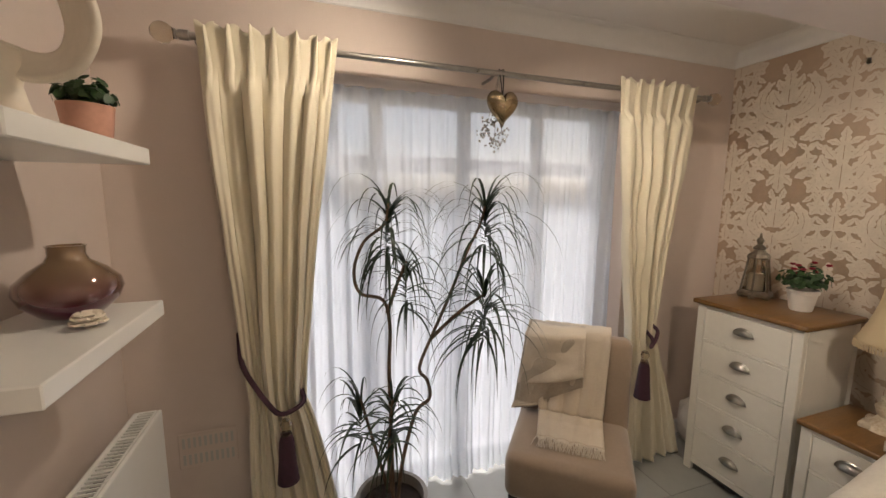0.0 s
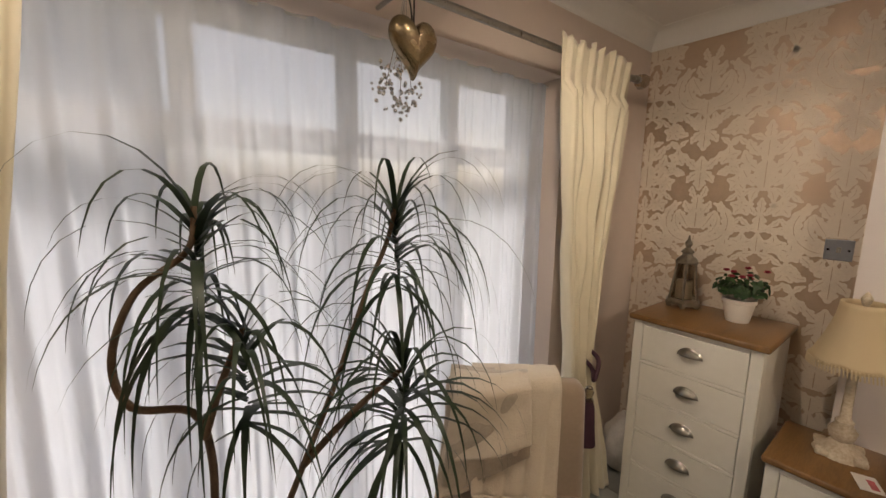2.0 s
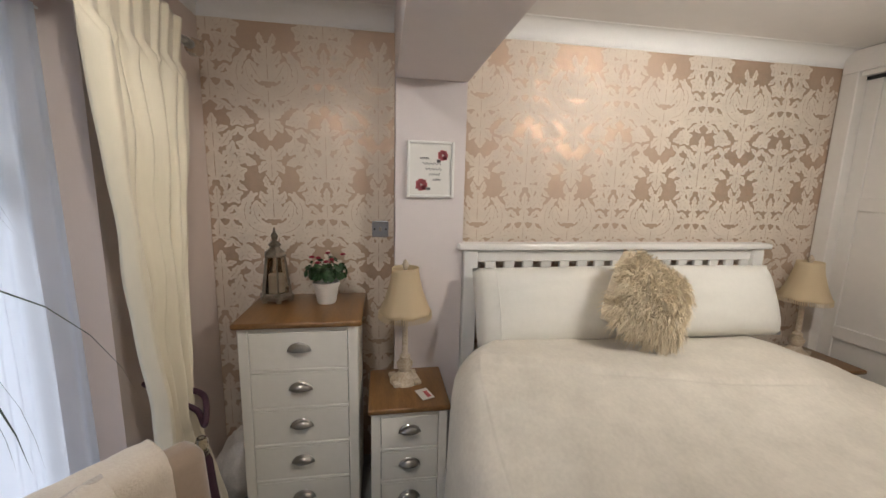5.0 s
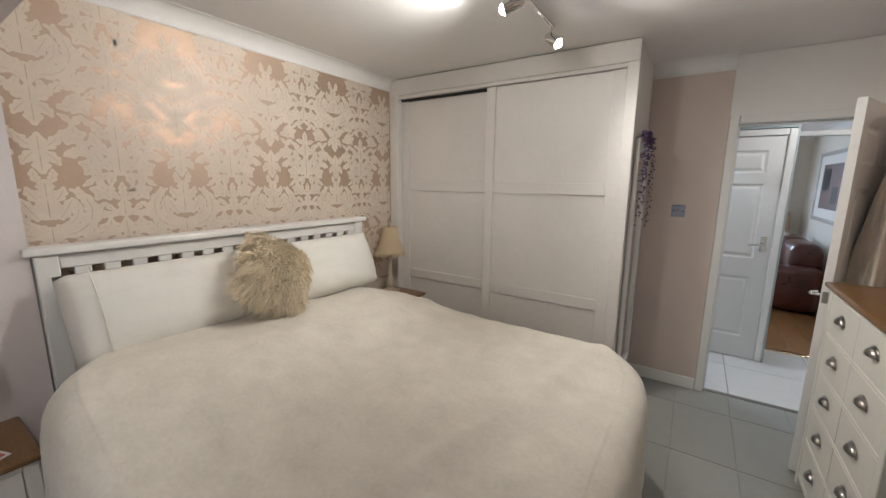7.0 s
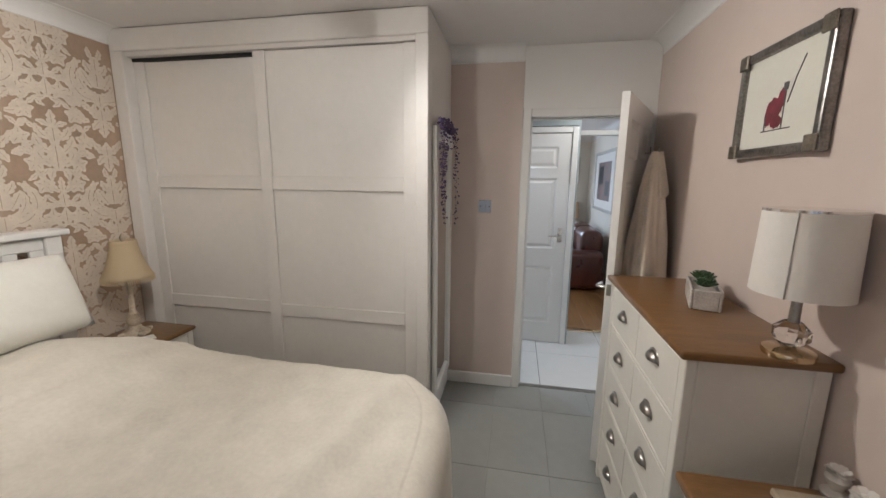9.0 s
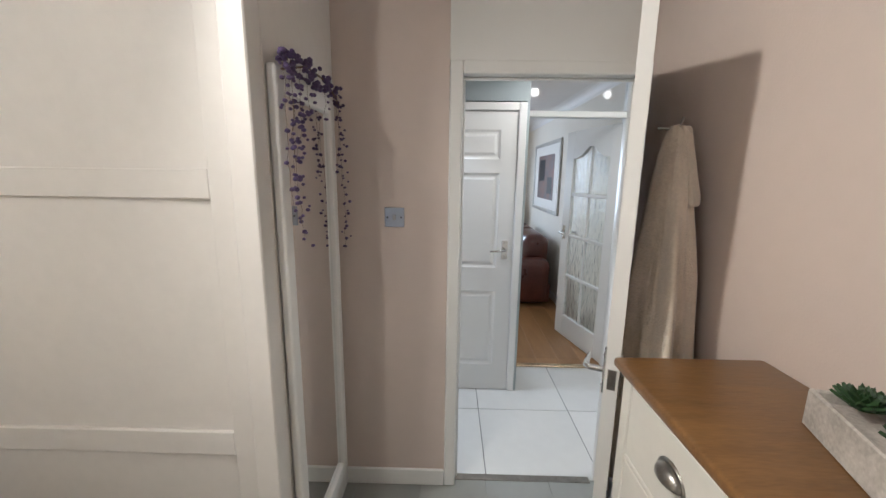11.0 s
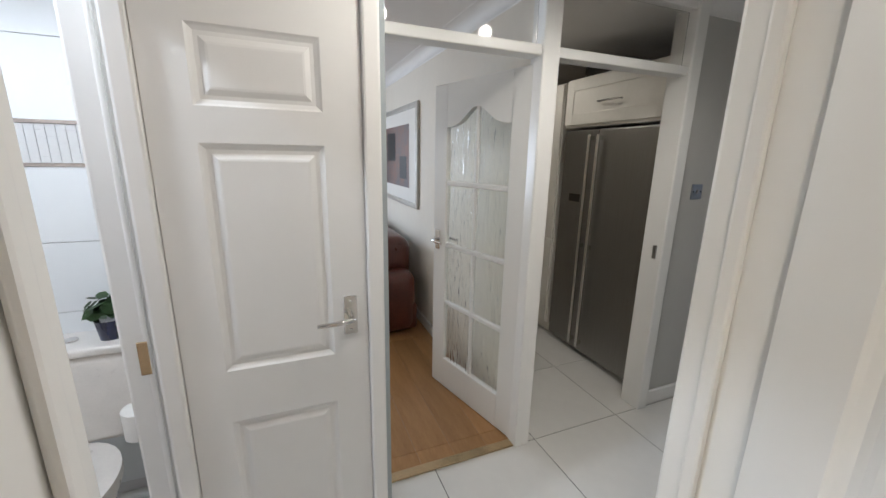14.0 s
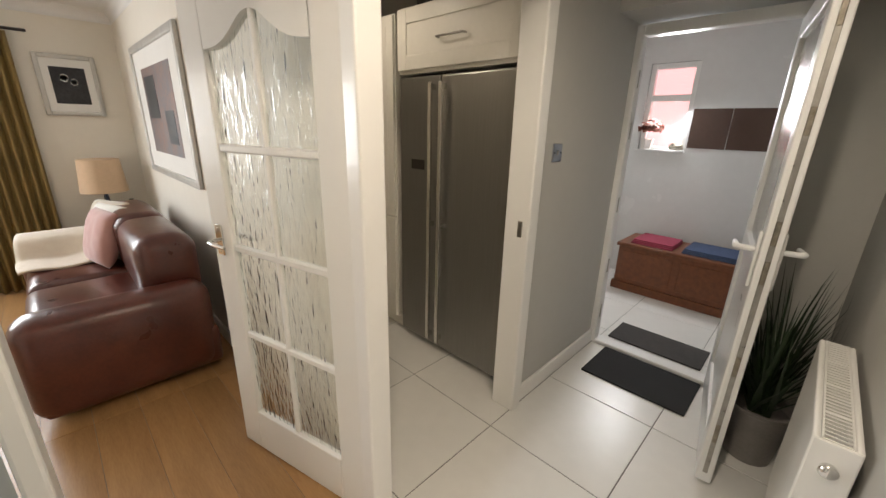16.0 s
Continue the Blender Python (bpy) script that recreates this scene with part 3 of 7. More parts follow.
def panel_door(name, label, w, h, panels, m, at, rz, thick=0.036, handle=None):
    """A moulded door: local x along its width from the hinge, y through its thickness."""
    ob = thing(name, label, "door", at, rz)
    xs = sorted({0.0, w} | {p for q in panels for p in (q[0], q[2])})
    zs = sorted({0.0, h} | {p for q in panels for p in (q[1], q[3])})
    bm = bmesh.new()

    def inside(x, z):
        return any(q[0] < x < q[2] and q[1] < z < q[3] for q in panels)
    for s in (-1, 1):
        grid_v = {(x, z): bm.verts.new((x, s * thick / 2, z)) for x in xs for z in zs}
        for x0, x1 in zip(xs, xs[1:]):
            for z0, z1 in zip(zs, zs[1:]):
                if not inside((x0 + x1) / 2, (z0 + z1) / 2):
                    bm.faces.new([grid_v[k] for k in ((x0, z0), (x1, z0), (x1, z1), (x0, z1))])
        for q in panels:
            loops = []
            for inset, depth in ((0, 0), (0.006, 0.004), (0.016, 0.0085), (0.026, 0.0085), (0.040, 0.003), (0.046, 0.002)):
                loops.append([bm.verts.new((x, s * (thick / 2 - depth), z)) for x, z in ((q[0] + inset, q[1] + inset), (q[2] - inset, q[1] + inset), (q[2] - inset, q[3] - inset), (q[0] + inset, q[3] - inset))])
            for a, b in zip(loops, loops[1:]):
                for k in range(4):
                    bm.faces.new((a[k], a[(k + 1) % 4], b[(k + 1) % 4], b[k]))
            bm.faces.new(loops[-1])
    bmesh.ops.remove_doubles(bm, verts=bm.verts, dist=1e-5)
    for lo, hi in (((0, -thick / 2, 0), (0, thick / 2, h)), ((w, -thick / 2, 0), (w, thick / 2, h))):
        bm.faces.new([bm.verts.new((lo[0], y, z)) for y, z in ((-thick / 2, 0), (thick / 2, 0), (thick / 2, h), (-thick / 2, h))])
    for z in (0, h):
        bm.faces.new([bm.verts.new((x, y, z)) for x, y in ((0, -thick / 2), (w, -thick / 2), (w, thick / 2), (0, thick / 2))])
    bmesh.ops.remove_doubles(bm, verts=bm.verts, dist=1e-5)
    link_bm(bm, "slab", m, ob)
    if handle:
        for s in (-1, 1):
            lever(ob, w - 0.055, s * thick / 2, handle, s)
    boxes("latch", [((w, -0.011, handle - 0.03 if handle else 0.97), (w + 0.0015, 0.011, handle + 0.03 if handle else 1.03))], PEWTER, ob, 0.0005)
    for zz in (0.2, h - 0.28):
        box("hinge", (-0.008, -0.012, zz), (0.001, thick / 2 + 0.006, zz + 0.08), PEWTER, ob, 0.003)
    return ob


six = [(0.10, 0.23, 0.345, 0.80), (0.435, 0.23, 0.68, 0.80), (0.10, 0.95, 0.345, 1.55), (0.435, 0.95, 0.68, 1.55), (0.10, 1.67, 0.345, 1.86), (0.435, 1.67, 0.68, 1.86)]
panel_door("bedroom_door", "white six panel bedroom door standing open", 0.775, 1.975, six, GLOSSW, (-0.558, -2.33, 0.012), 65.3, handle=1.0)
three = [(0.105, 0.20, 0.415, 0.76), (0.105, 0.93, 0.415, 1.58), (0.105, 1.67, 0.415, 1.86)]
panel_door("cupboard_door", "white three panel cupboard door closed in its frame", 0.523, 1.975, three, GLOSSW, (0.313, -3.272, 0.006), 180, handle=1.06)

# glazed living room door
gd = thing("glazed_door", "white glazed door with rippled panes standing open", "door", (-1.085, -3.665, 0.012), -75.5)
w, hh, th = 0.77, 1.965, 0.037
xs_g, zs_g = (0.125, 0.375, 0.395, 0.645), (0.21, 0.60, 0.63, 0.99, 1.02, 1.38, 1.41)
bm = bmesh.new()
add_box(bm, (0, -th / 2, 0), (0.125, th / 2, hh), 0.004), add_box(bm, (0.645, -th / 2, 0), (w, th / 2, hh), 0.004)
add_box(bm, (0.125, -th / 2, 0), (0.645, th / 2, 0.21), 0.003)
for z0, z1 in ((0.60, 0.63), (0.99, 1.02), (1.38, 1.41)):
    add_box(bm, (0.125, -th / 2 + 0.004, z0), (0.645, th / 2 - 0.004, z1), 0.006)
add_box(bm, (0.373, -th / 2 + 0.005, 0.21), (0.397, th / 2 - 0.005, 1.83), 0.006)
N = 24
for s in (-1, 1):
    top = [(0.125 + 0.52 * i / N) for i in range(N + 1)]
    arc = [1.72 + 0.10 * math.exp(-((x - 0.385) / 0.12) ** 2) for x in top]
    lowv = [bm.verts.new((x, s * th / 2, z)) for x, z in zip(top, arc)]
    lowi = [bm.verts.new((x, 0, z)) for x, z in zip(top, arc)]
    upv = [bm.verts.new((x, s * th / 2, hh)) for x in top]
    for i in range(N):
        bm.faces.new((lowv[i], lowv[i + 1], upv[i + 1], upv[i]))
        bm.faces.new((lowv[i], lowv[i + 1], lowi[i + 1], lowi[i]))
add_box(bm, (0.125, -th / 2 + 0.001, hh - 0.02), (0.645, th / 2 - 0.001, hh), 0)
tagged(link_bm(bm, "stiles_and_rails", GLOSSW, gd), "white painted stiles, rails and glazing bars")
for x0, x1 in ((0.12, 0.38), (0.39, 0.65)):
    for z0, z1 in ((0.2, 0.61), (0.62, 1.0), (1.01, 1.39), (1.40, 1.83)):
        g = box("pane", (x0, -0.003, z0), (x1, 0.003, z1), RIPPLE, gd, 0)
        g.visible_shadow = False
for s in (-1, 1):
    lever(gd, w - 0.05, s * th / 2, 1.03, s)

# porch door of white plastic, standing open
pd = thing("porch_door", "white plastic porch door standing open with lever handles", "door", (-3.07, -2.875, 0.02), 9.0)
pdw = 0.86
bm = bmesh.new()
for lo, hi in (((0, -0.03, 0), (0.10, 0.03, 2.0)), ((pdw - 0.10, -0.03, 0), (pdw, 0.03, 2.0)), ((0.1, -0.03, 0), (pdw - 0.1, 0.03, 0.2)), ((0.1, -0.03, 1.9), (pdw - 0.1, 0.03, 2.0)), ((0.1, -0.03, 0.9), (pdw - 0.1, 0.03, 1.0))):
    add_box(bm, lo, hi, 0.006, 2)
link_bm(bm, "frame", UPVC, pd)
boxes("infill_panel", [((0.1, -0.016, 0.2), (pdw - 0.1, 0.016, 0.9))], UPVC, pd, 0.004)
g = box("pane", (0.1, -0.01, 1.0), (pdw - 0.1, 0.01, 1.9), RIPPLE, pd, 0)
boxes("lock_strip", [((pdw, -0.009, 0.05), (pdw + 0.003, 0.009, 1.95))], PEWTER, pd, 0.001)
boxes("lock_keep", [((pdw + 0.003, -0.008, zz), (pdw + 0.009, 0.008, zz + 0.09)) for zz in (0.22, 0.55, 0.95, 1.10, 1.48, 1.80)], SILVERAGED, pd, 0.002)
for s in (-1, 1):
    bm = bmesh.new()
    add_box(bm, (pdw - 0.065, s * 0.03, 0.92), (pdw - 0.035, s * 0.042, 1.14), 0.006, 2)
    add_tube(bm, [(pdw - 0.05, s * 0.03, 1.07), (pdw - 0.05, s * 0.085, 1.07), (pdw - 0.06, s * 0.10, 1.07), (pdw - 0.17, s * 0.10, 1.062)], [0.011, 0.011, 0.012, 0.009], 10)
    link_bm(bm, "handle", UPVC, pd, True, 40)
pf = tagged(boxes("porch_door_frame", [((-3.12, -3.655, 0), (-3.04, -3.60, 2.09)), ((-3.12, -2.875, 0), (-3.04, -2.845, 2.09)), ((-3.12, -3.60, 2.03), (-3.04, -2.875, 2.09)), ((-3.14, -3.60, 0), (-3.04, -2.875, 0.028))], UPVC, bev=0.008, seg=2), "white plastic porch door frame with threshold", "door frame", kind="structure")
tagged(boxes("frame_keep", [((-3.075, -3.602, zz), (-3.065, -3.596, zz + 0.10)) for zz in (0.2, 0.55, 0.98, 1.45, 1.75)], PEWTER, pf, 0.001), "steel lock keeps")

# ---- built-in wardrobe with sliding doors ----
wr = thing("fitted_wardrobe", "white fitted wardrobe with two panelled sliding doors", "wardrobe", (0, 0, 0))
boxes("carcass", [((0.73, -2.345, 0), (0.76, -1.72, 2.425)), ((0.73, -1.72, 0), (0.80, -1.64, 2.30)), ((2.61, -1.72, 0), (2.698, -1.64, 2.30)), ((0.73, -1.72, 2.30), (2.698, -1.64, 2.425)), ((0.80, -1.76, 0), (2.61, -1.64, 0.03))], CLOSETW, wr, 0.004)
boxes("track", [((0.80, -1.78, 2.275), (2.61, -1.66, 2.30))], CLOSETW, wr, 0.002)
boxes("track_gap", [((1.765, -1.735, 2.256), (2.608, -1.70, 2.274))], DARK, wr, 0)
boxes("back_panel", [((0.76, -2.345, 0), (2.698, -2.33, 2.42))], DARK, wr, 0)


def slider(x0, x1, y, parent, top=2.27):
    d = boxes("sliding_door", [((x0, y - 0.016, 0.03), (x1, y - 0.006, top))], CLOSETW, parent, 0.001)
    bars = [((x0, y - 0.006, 0.03), (x0 + 0.075, y + 0.008, top)), ((x1 - 0.075, y - 0.006, 0.03), (x1, y + 0.008, top))]
    bars += [((x0 + 0.075, y - 0.006, za), (x1 - 0.075, y + 0.008, zb)) for za, zb in ((0.03, 0.10), (0.705, 0.785), (1.495, 1.575))]
    tagged(boxes("door_bar", bars, CLOSETW, d, 0.003), "white applied bars")


slider(0.80, 1.76, -1.675, wr)
slider(1.68, 2.61, -1.715, wr, 2.255)

# full-length mirror on the wardrobe side, with flower garland
mi = thing("wall_mirror", "tall white framed mirror on the wardrobe side", "mirror", (0.727, -1.99, 1.02))
boxes("frame", [((-0.028, -0.265, -0.84), (0, -0.205, 0.84)), ((-0.028, 0.205, -0.84), (0, 0.265, 0.84)), ((-0.028, -0.205, 0.775), (0, 0.205, 0.84)), ((-0.028, -0.205, -0.84), (0, 0.205, -0.775))], GLOSSW, mi, 0.008, 2)
box("mirror_glass", (-0.012, -0.207, -0.777), (-0.006, 0.207, 0.777), MIRROR, mi, 0)
ga = thing("flower_garland", "trailing purple flower garland draped over the mirror", "garland", (0.70, -1.99, 1.86))
rnd = random.Random(4)
bm, bs = bmesh.new(), bmesh.new()
strands = [(-0.225, 0.62), (-0.22, 0.3), (0.22, 0.34), (0.25, 0.42), (0.2, 0.25), (0.23, 0.52), (0.1, 0.12), (-0.08, 0.1), (0.15, 0.2)]
for y0, ln in strands:
    pts, yy, xx = [], y0, -0.02
    for k in range(int(ln / 0.035) + 2):
        yy += rnd.uniform(-0.012, 0.012)
        pts.append((xx - 0.01 * rnd.random(), yy, 0.02 - k * 0.035))
        for _ in range(2):
            c = Vector(pts[-1]) + Vector((rnd.uniform(-0.022, 0.004), rnd.uniform(-0.026, 0.026), rnd.uniform(-0.016, 0.016)))
            r = rnd.uniform(0.006, 0.0105)
            vs = bmesh.ops.create_icosphere(bm, subdivisions=1, radius=r)["verts"]
            bmesh.ops.scale(bm, vec=(0.8, 1.2, 0.7), verts=vs), bmesh.ops.translate(bm, vec=c, verts=vs)
    add_tube(bs, pts, 0.0006, 4)
for k in range(70):
    c = Vector((rnd.uniform(-0.04, 0.0), rnd.uniform(-0.27, 0.27), 0.03 + rnd.uniform(-0.05, 0.03)))
    vs = bmesh.ops.create_icosphere(bm, subdivisions=1, radius=rnd.uniform(0.008, 0.014))["verts"]
    bmesh.ops.scale(bm, vec=(0.8, 1.2, 0.8), verts=vs), bmesh.ops.translate(bm, vec=c, verts=vs)
add_tube(bs, [(-0.02, -0.27, -0.02), (-0.025, -0.1, 0.03), (-0.025, 0.1, 0.03), (-0.02, 0.27, -0.02)], 0.003, 5)
tagged(link_bm(bm, "blossoms", PURPLE, ga, True), kind="stuff")
link_bm(bs, "stems", BARK, ga, True)


def plate(name, label, at, rz, mate=STEELPLATE, rocker=True):
    ob = thing(name, label, "switch", at, rz)
    boxes("plate", [((-0.044, -0.008, -0.044), (0.044, 0, 0.044))], mate, ob, 0.003, 2)
    if rocker:
        boxes("rocker", [((-0.007, -0.013, -0.012), (0.007, -0.006, 0.012))], PEWTER, ob, 0.002)
        for sx in (-0.031, 0.031):
            box("screw", (sx - 0.004, -0.010, -0.004), (sx + 0.004, -0.007, 0.004), DARK, ob, 0.001)
    return ob


plate("light_switch", "satin steel light switch on the pink wall", (0.474, -2.35, 1.379), 180)
plate("light_switch", "satin steel light switch on the hall wall", (-2.24, -3.64, 1.39), 180)
plate("wall_socket", "satin steel wall plate on damask paper", (2.753, 1.105, 1.348), -90)

# ---- furniture ----


def cup_pull(parent, x, y, z, w=0.085):
    """A half-round cup handle; the front is towards -y."""
    bm = bmesh.new()
    n, k = 10, 6
    rows = []
    for j in range(k + 1):
        ph = (math.pi / 2) * j / k
        rows.append([bm.verts.new((x + w / 2 * math.cos(math.pi * i / n), y - 0.024 * math.sin(math.pi * i / n) * math.cos(ph) - 0.003, z - 0.012 + 0.030 * math.sin(math.pi * i / n) * math.sin(ph))) for i in range(n + 1)])
    for a, b in zip(rows, rows[1:]):
        for i in range(n):
            bm.faces.new((a[i], a[i + 1], b[i + 1], b[i]))
    fl = [bm.verts.new((x + (w / 2 + 0.008) * math.cos(math.pi * i / n), y - 0.003, z - 0.016 + 0.042 * math.sin(math.pi * i / n))) for i in range(n + 1)]
    bm.faces.new(fl)
    bmesh.ops.remove_doubles(bm, verts=bm.verts, dist=1e-5)
    ob = link_bm(bm, "handle", PEWTER, parent, True, 50)
    md = ob.modifiers.new("thickness", "SOLIDIFY")
    md.thickness = 0.002
    return ob


def drawer_chest(name, label, w, d, h, rows, at, rz, over=0.02, group="", knob=False):
    """Cream chest with an oak top; front towards -y, centred in x, back at y=0."""
    ob = thing(name, label, "drawers", at, rz, group)
    tt = 0.026
    bw = w - 2 * over
    boxes("top", [((-w / 2, -d, h - tt), (w / 2, 0, h))], OAK, ob, 0.009, 3, True)
    f = -d + over
    st = 0.042
    body = [((-bw / 2, f, 0.0), (-bw / 2 + st, f + 0.03, h - tt)), ((bw / 2 - st, f, 0.0), (bw / 2, f + 0.03, h - tt)),
            ((-bw / 2, f + 0.03, 0.05), (-bw / 2 + 0.02, -0.05, h - tt)), ((bw / 2 - 0.02, f + 0.03, 0.05), (bw / 2, -0.05, h - tt)),
            ((-bw / 2, -0.05, 0.0), (-bw / 2 + 0.022, -0.01, h - tt)), ((bw / 2 - 0.022, -0.05, 0.0), (bw / 2, -0.01, h - tt)),
            ((-bw / 2 + st, f, h - tt - 0.022), (bw / 2 - st, f + 0.03, h - tt)), ((-bw / 2 + st, f, 0.05), (bw / 2 - st, f + 0.03, 0.085)),
            ((-bw / 2 + 0.02, -0.03, 0.06), (bw / 2 - 0.02, -0.015, h - tt))]
    z0, z1 = 0.085, h - tt - 0.022
    n = len(rows)
    step = (z1 - z0) / n
    for i in range(1, n):
        body.append(((-bw / 2 + st, f + 0.001, z0 + i * step - 0.008), (bw / 2 - st, f + 0.03, z0 + i * step + 0.008)))
    boxes("body", body, CREAM, ob, 0.003)
    boxes("inside", [((-bw / 2 + 0.02, f + 0.022, 0.06), (bw / 2 - 0.02, f + 0.03, h - tt))], DARK, ob, 0)
    inner = bw - 2 * st
    for i, c in enumerate(rows):
        za, zb = z0 + i * step + 0.010, z0 + (i + 1) * step - 0.010
        za, zb = (za if i else z0 + 0.002), (zb if i < n - 1 else z1 - 0.002)
        for k in range(c):
            xa = -inner / 2 + inner * k / c + 0.0025
            xb = -inner / 2 + inner * (k + 1) / c - 0.0025
            dr = boxes("drawer", [((xa, f + 0.002, za), (xb, f + 0.020, zb))], CREAM, ob, 0.0015)
            cup_pull(dr, (xa + xb) / 2, f + 0.002, (za + zb) / 2 + 0.012)
    return ob


drawer_chest("tall_chest", "cream five drawer tall chest with oak top", 0.53, 0.45, 1.008, (1, 1, 1, 1, 1), (2.71, 1.447, 0), -90)
drawer_chest("bedside_table", "cream three drawer bedside table with oak top", 0.37, 0.385, 0.615, (1, 1, 1), (2.598, 0.975, 0), -90, 0.014, "bedside tables")
drawer_chest("bedside_table", "cream three drawer bedside table with oak top", 0.37, 0.385, 0.615, (1, 1, 1), (2.66, -1.43, 0), -90, 0.014, "bedside tables")
drawer_chest("wide_chest", "cream wide chest of drawers with oak top", 0.90, 0.388, 1.107, (2, 2, 2, 2, 2), (-0.60, -1.13, 0), 90, 0.022)
# dressing table
dt = thing("dressing_table", "cream dressing table with oak top", "dressing table", (-0.595, -0.02, 0), 90)
boxes("top", [((-0.60, -0.39, 0.763), (0.60, 0, 0.79))], OAK, dt, 0.009, 3, True)
[box("leg", *b, CREAM, dt, 0.004) for b in [((sx * 0.555 - 0.022, y0, 0), (sx * 0.555 + 0.022, y0 + 0.044, 0.763)) for sx in (-1, 1) for y0 in (-0.37, -0.055)]]
boxes("apron", [((-0.533, -0.365, 0.65), (0.533, -0.345, 0.763)), ((-0.533, -0.03, 0.65), (0.533, -0.01, 0.763)), ((-0.565, -0.33, 0.65), (-0.545, -0.05, 0.763)), ((0.545, -0.33, 0.65), (0.565, -0.05, 0.763))], CREAM, dt, 0.003)
dd = boxes("drawer", [((-0.30, -0.372, 0.662), (0.30, -0.366, 0.752))], CREAM, dt, 0.002)
cup_pull(dd, 0, -0.372, 0.705)

# ---- bed ----
bed = thing("bed", "white slatted super king bed with ivory bedding", "bed", (0, 0, 0))
hb = [((2.575, 0.60, 0), (2.635, 0.675, 1.26)), ((2.575, -1.155, 0), (2.635, -1.08, 1.26)), ((2.59, -1.08, 1.195), (2.62, 0.60, 1.255)), ((2.59, -1.08, 1.10), (2.62, 0.60, 1.155)), ((2.59, -1.08, 0.3), (2.62, 0.60, 0.42))]
boxes("headboard_frame", hb, GLOSSW, bed, 0.005)
boxes("headboard_cap", [((2.555, -1.185, 1.262), (2.655, 0.705, 1.295))], GLOSSW, bed, 0.008, 2)
boxes("slat", [((2.596, -1.08 + 0.105 * k, 0.42), (2.614, -1.08 + 0.105 * k + 0.058, 1.195)) for k in range(16)], GLOSSW, bed, 0.003)
boxes("bed_base", [((0.62, -1.10, 0.0 + 0.06), (2.57, 0.62, 0.36))], LINEN, bed, 0.03, 3, True)
boxes("mattress", [((0.60, -1.12, 0.36), (2.56, 0.64, 0.60))], PILLOW, bed, 0.06, 4, True)


def duvet_point(u, v):
    """u runs round the bed, v from the middle of the top to the hem."""
    x0, x1, y0, y1 = 0.445, 2.50, -1.24, 0.825
    per = 2 * math.pi * u
    cx, cy, hx, hy = (x0 + x1) / 2, (y0 + y1) / 2, (x1 - x0) / 2, (y1 - y0) / 2
    c, s = math.cos(per), math.sin(per)
    n = 5.5
    k = (abs(c) ** n + abs(s) ** n) ** (-1 / n)
    ox, oy = c * k, s * k
    top = 0.685
    if v < 0.6:
        q = (v / 0.6) ** 0.8 * 0.9
        z = top + 0.02 * (1 - q * q)
    elif v < 0.8:
        a = (v - 0.6) / 0.2 * math.pi / 2
        q = 0.9 + 0.1 * math.sin(a)
        z = top - 0.12 * (1 - math.cos(a))
    else:
        e = (v - 0.8) / 0.2
        q = 1.0 + 0.012 * e
        z = top - 0.12 - 0.33 * e
    fold = max(0.0, (v - 0.7) / 0.3)
    bul = 0.016 * fold * (noise.noise((ox * 5, oy * 5, 0.4 * v)) + 0.5 * math.sin(per * 26 + 2 * noise.noise((ox * 2, oy * 2, 0))))
    x, y = cx + ox * hx * q + ox * bul, cy + oy * hy * q + oy * bul
    z += 0.016 * noise.noise((x * 2.6, y * 2.6, 3.0)) + 0.008 * noise.noise((x * 7, y * 4, 5.0)) + 0.004 * noise.noise((x * 14, y * 12, 2.0))
    z += 0.022 * math.exp(-((x - 0.95 - 0.22 * y) / 0.06) ** 2) * (v < 0.75)
    # turned fold ridge near the pillows and a gentle hollow across the middle
    seam = x - 1.98 - 0.10 * y - 0.16 * max(0.0, y) ** 2
    z += (0.012 * math.exp(-((seam - 0.03) / 0.05) ** 2) - 0.010 * math.exp(-(seam / 0.010) ** 2)) * (1 if v < 0.75 else 0)
    rise = min(1.0, max(0.0, (x - 1.45) / 0.75))
    side = min(1.0, max(0.0, (y + 1.28) / 0.45))
    z += (0.135 * (0.15 + 0.85 * side) + 0.05 * min(1.0, max(0.0, (y + 0.3) / 0.8))) * rise * rise * (3 - 2 * rise) * (1.0 if v < 0.6 else max(0.0, 1 - (v - 0.6) / 0.4))
    return (x, y, z)


grid("duvet", duvet_point, 300, 220, LINEN, bed, 0.0, True)
for y0, rzz, ww in ((0.235, 2, 0.82), (-0.70, -2, 0.78)):
    pl = cushion("pillow", ww, 0.39, 0.20, PILLOW)
    pl.matrix_world = pose(2.44, y0, 1.0, -22, 0, -90 + rzz)
    tagged(pl, "plump white cotton pillow leaning on the headboard", "pillow", "pillows on the bed")
    bm = bmesh.new()
    for sx in (1,):
        add_tube(bm, [(-ww / 2 + 0.10, -0.06 - 0.03 * math.sin(math.pi * k / 8), -0.2 + 0.05 * k) for k in range(9)], 0.003, 5)
    link_bm(bm, "piping", PILLOW, pl, True)
fc = cushion("fur_cushion", 0.40, 0.38, 0.18, FUR)
fc.matrix_world = pose(2.29, -0.17, 1.05, -22, 30, -92)
tagged(fc, "shaggy cream fur cushion on the bed", "cushion")
rnd = random.Random(7)
bm = bmesh.new()
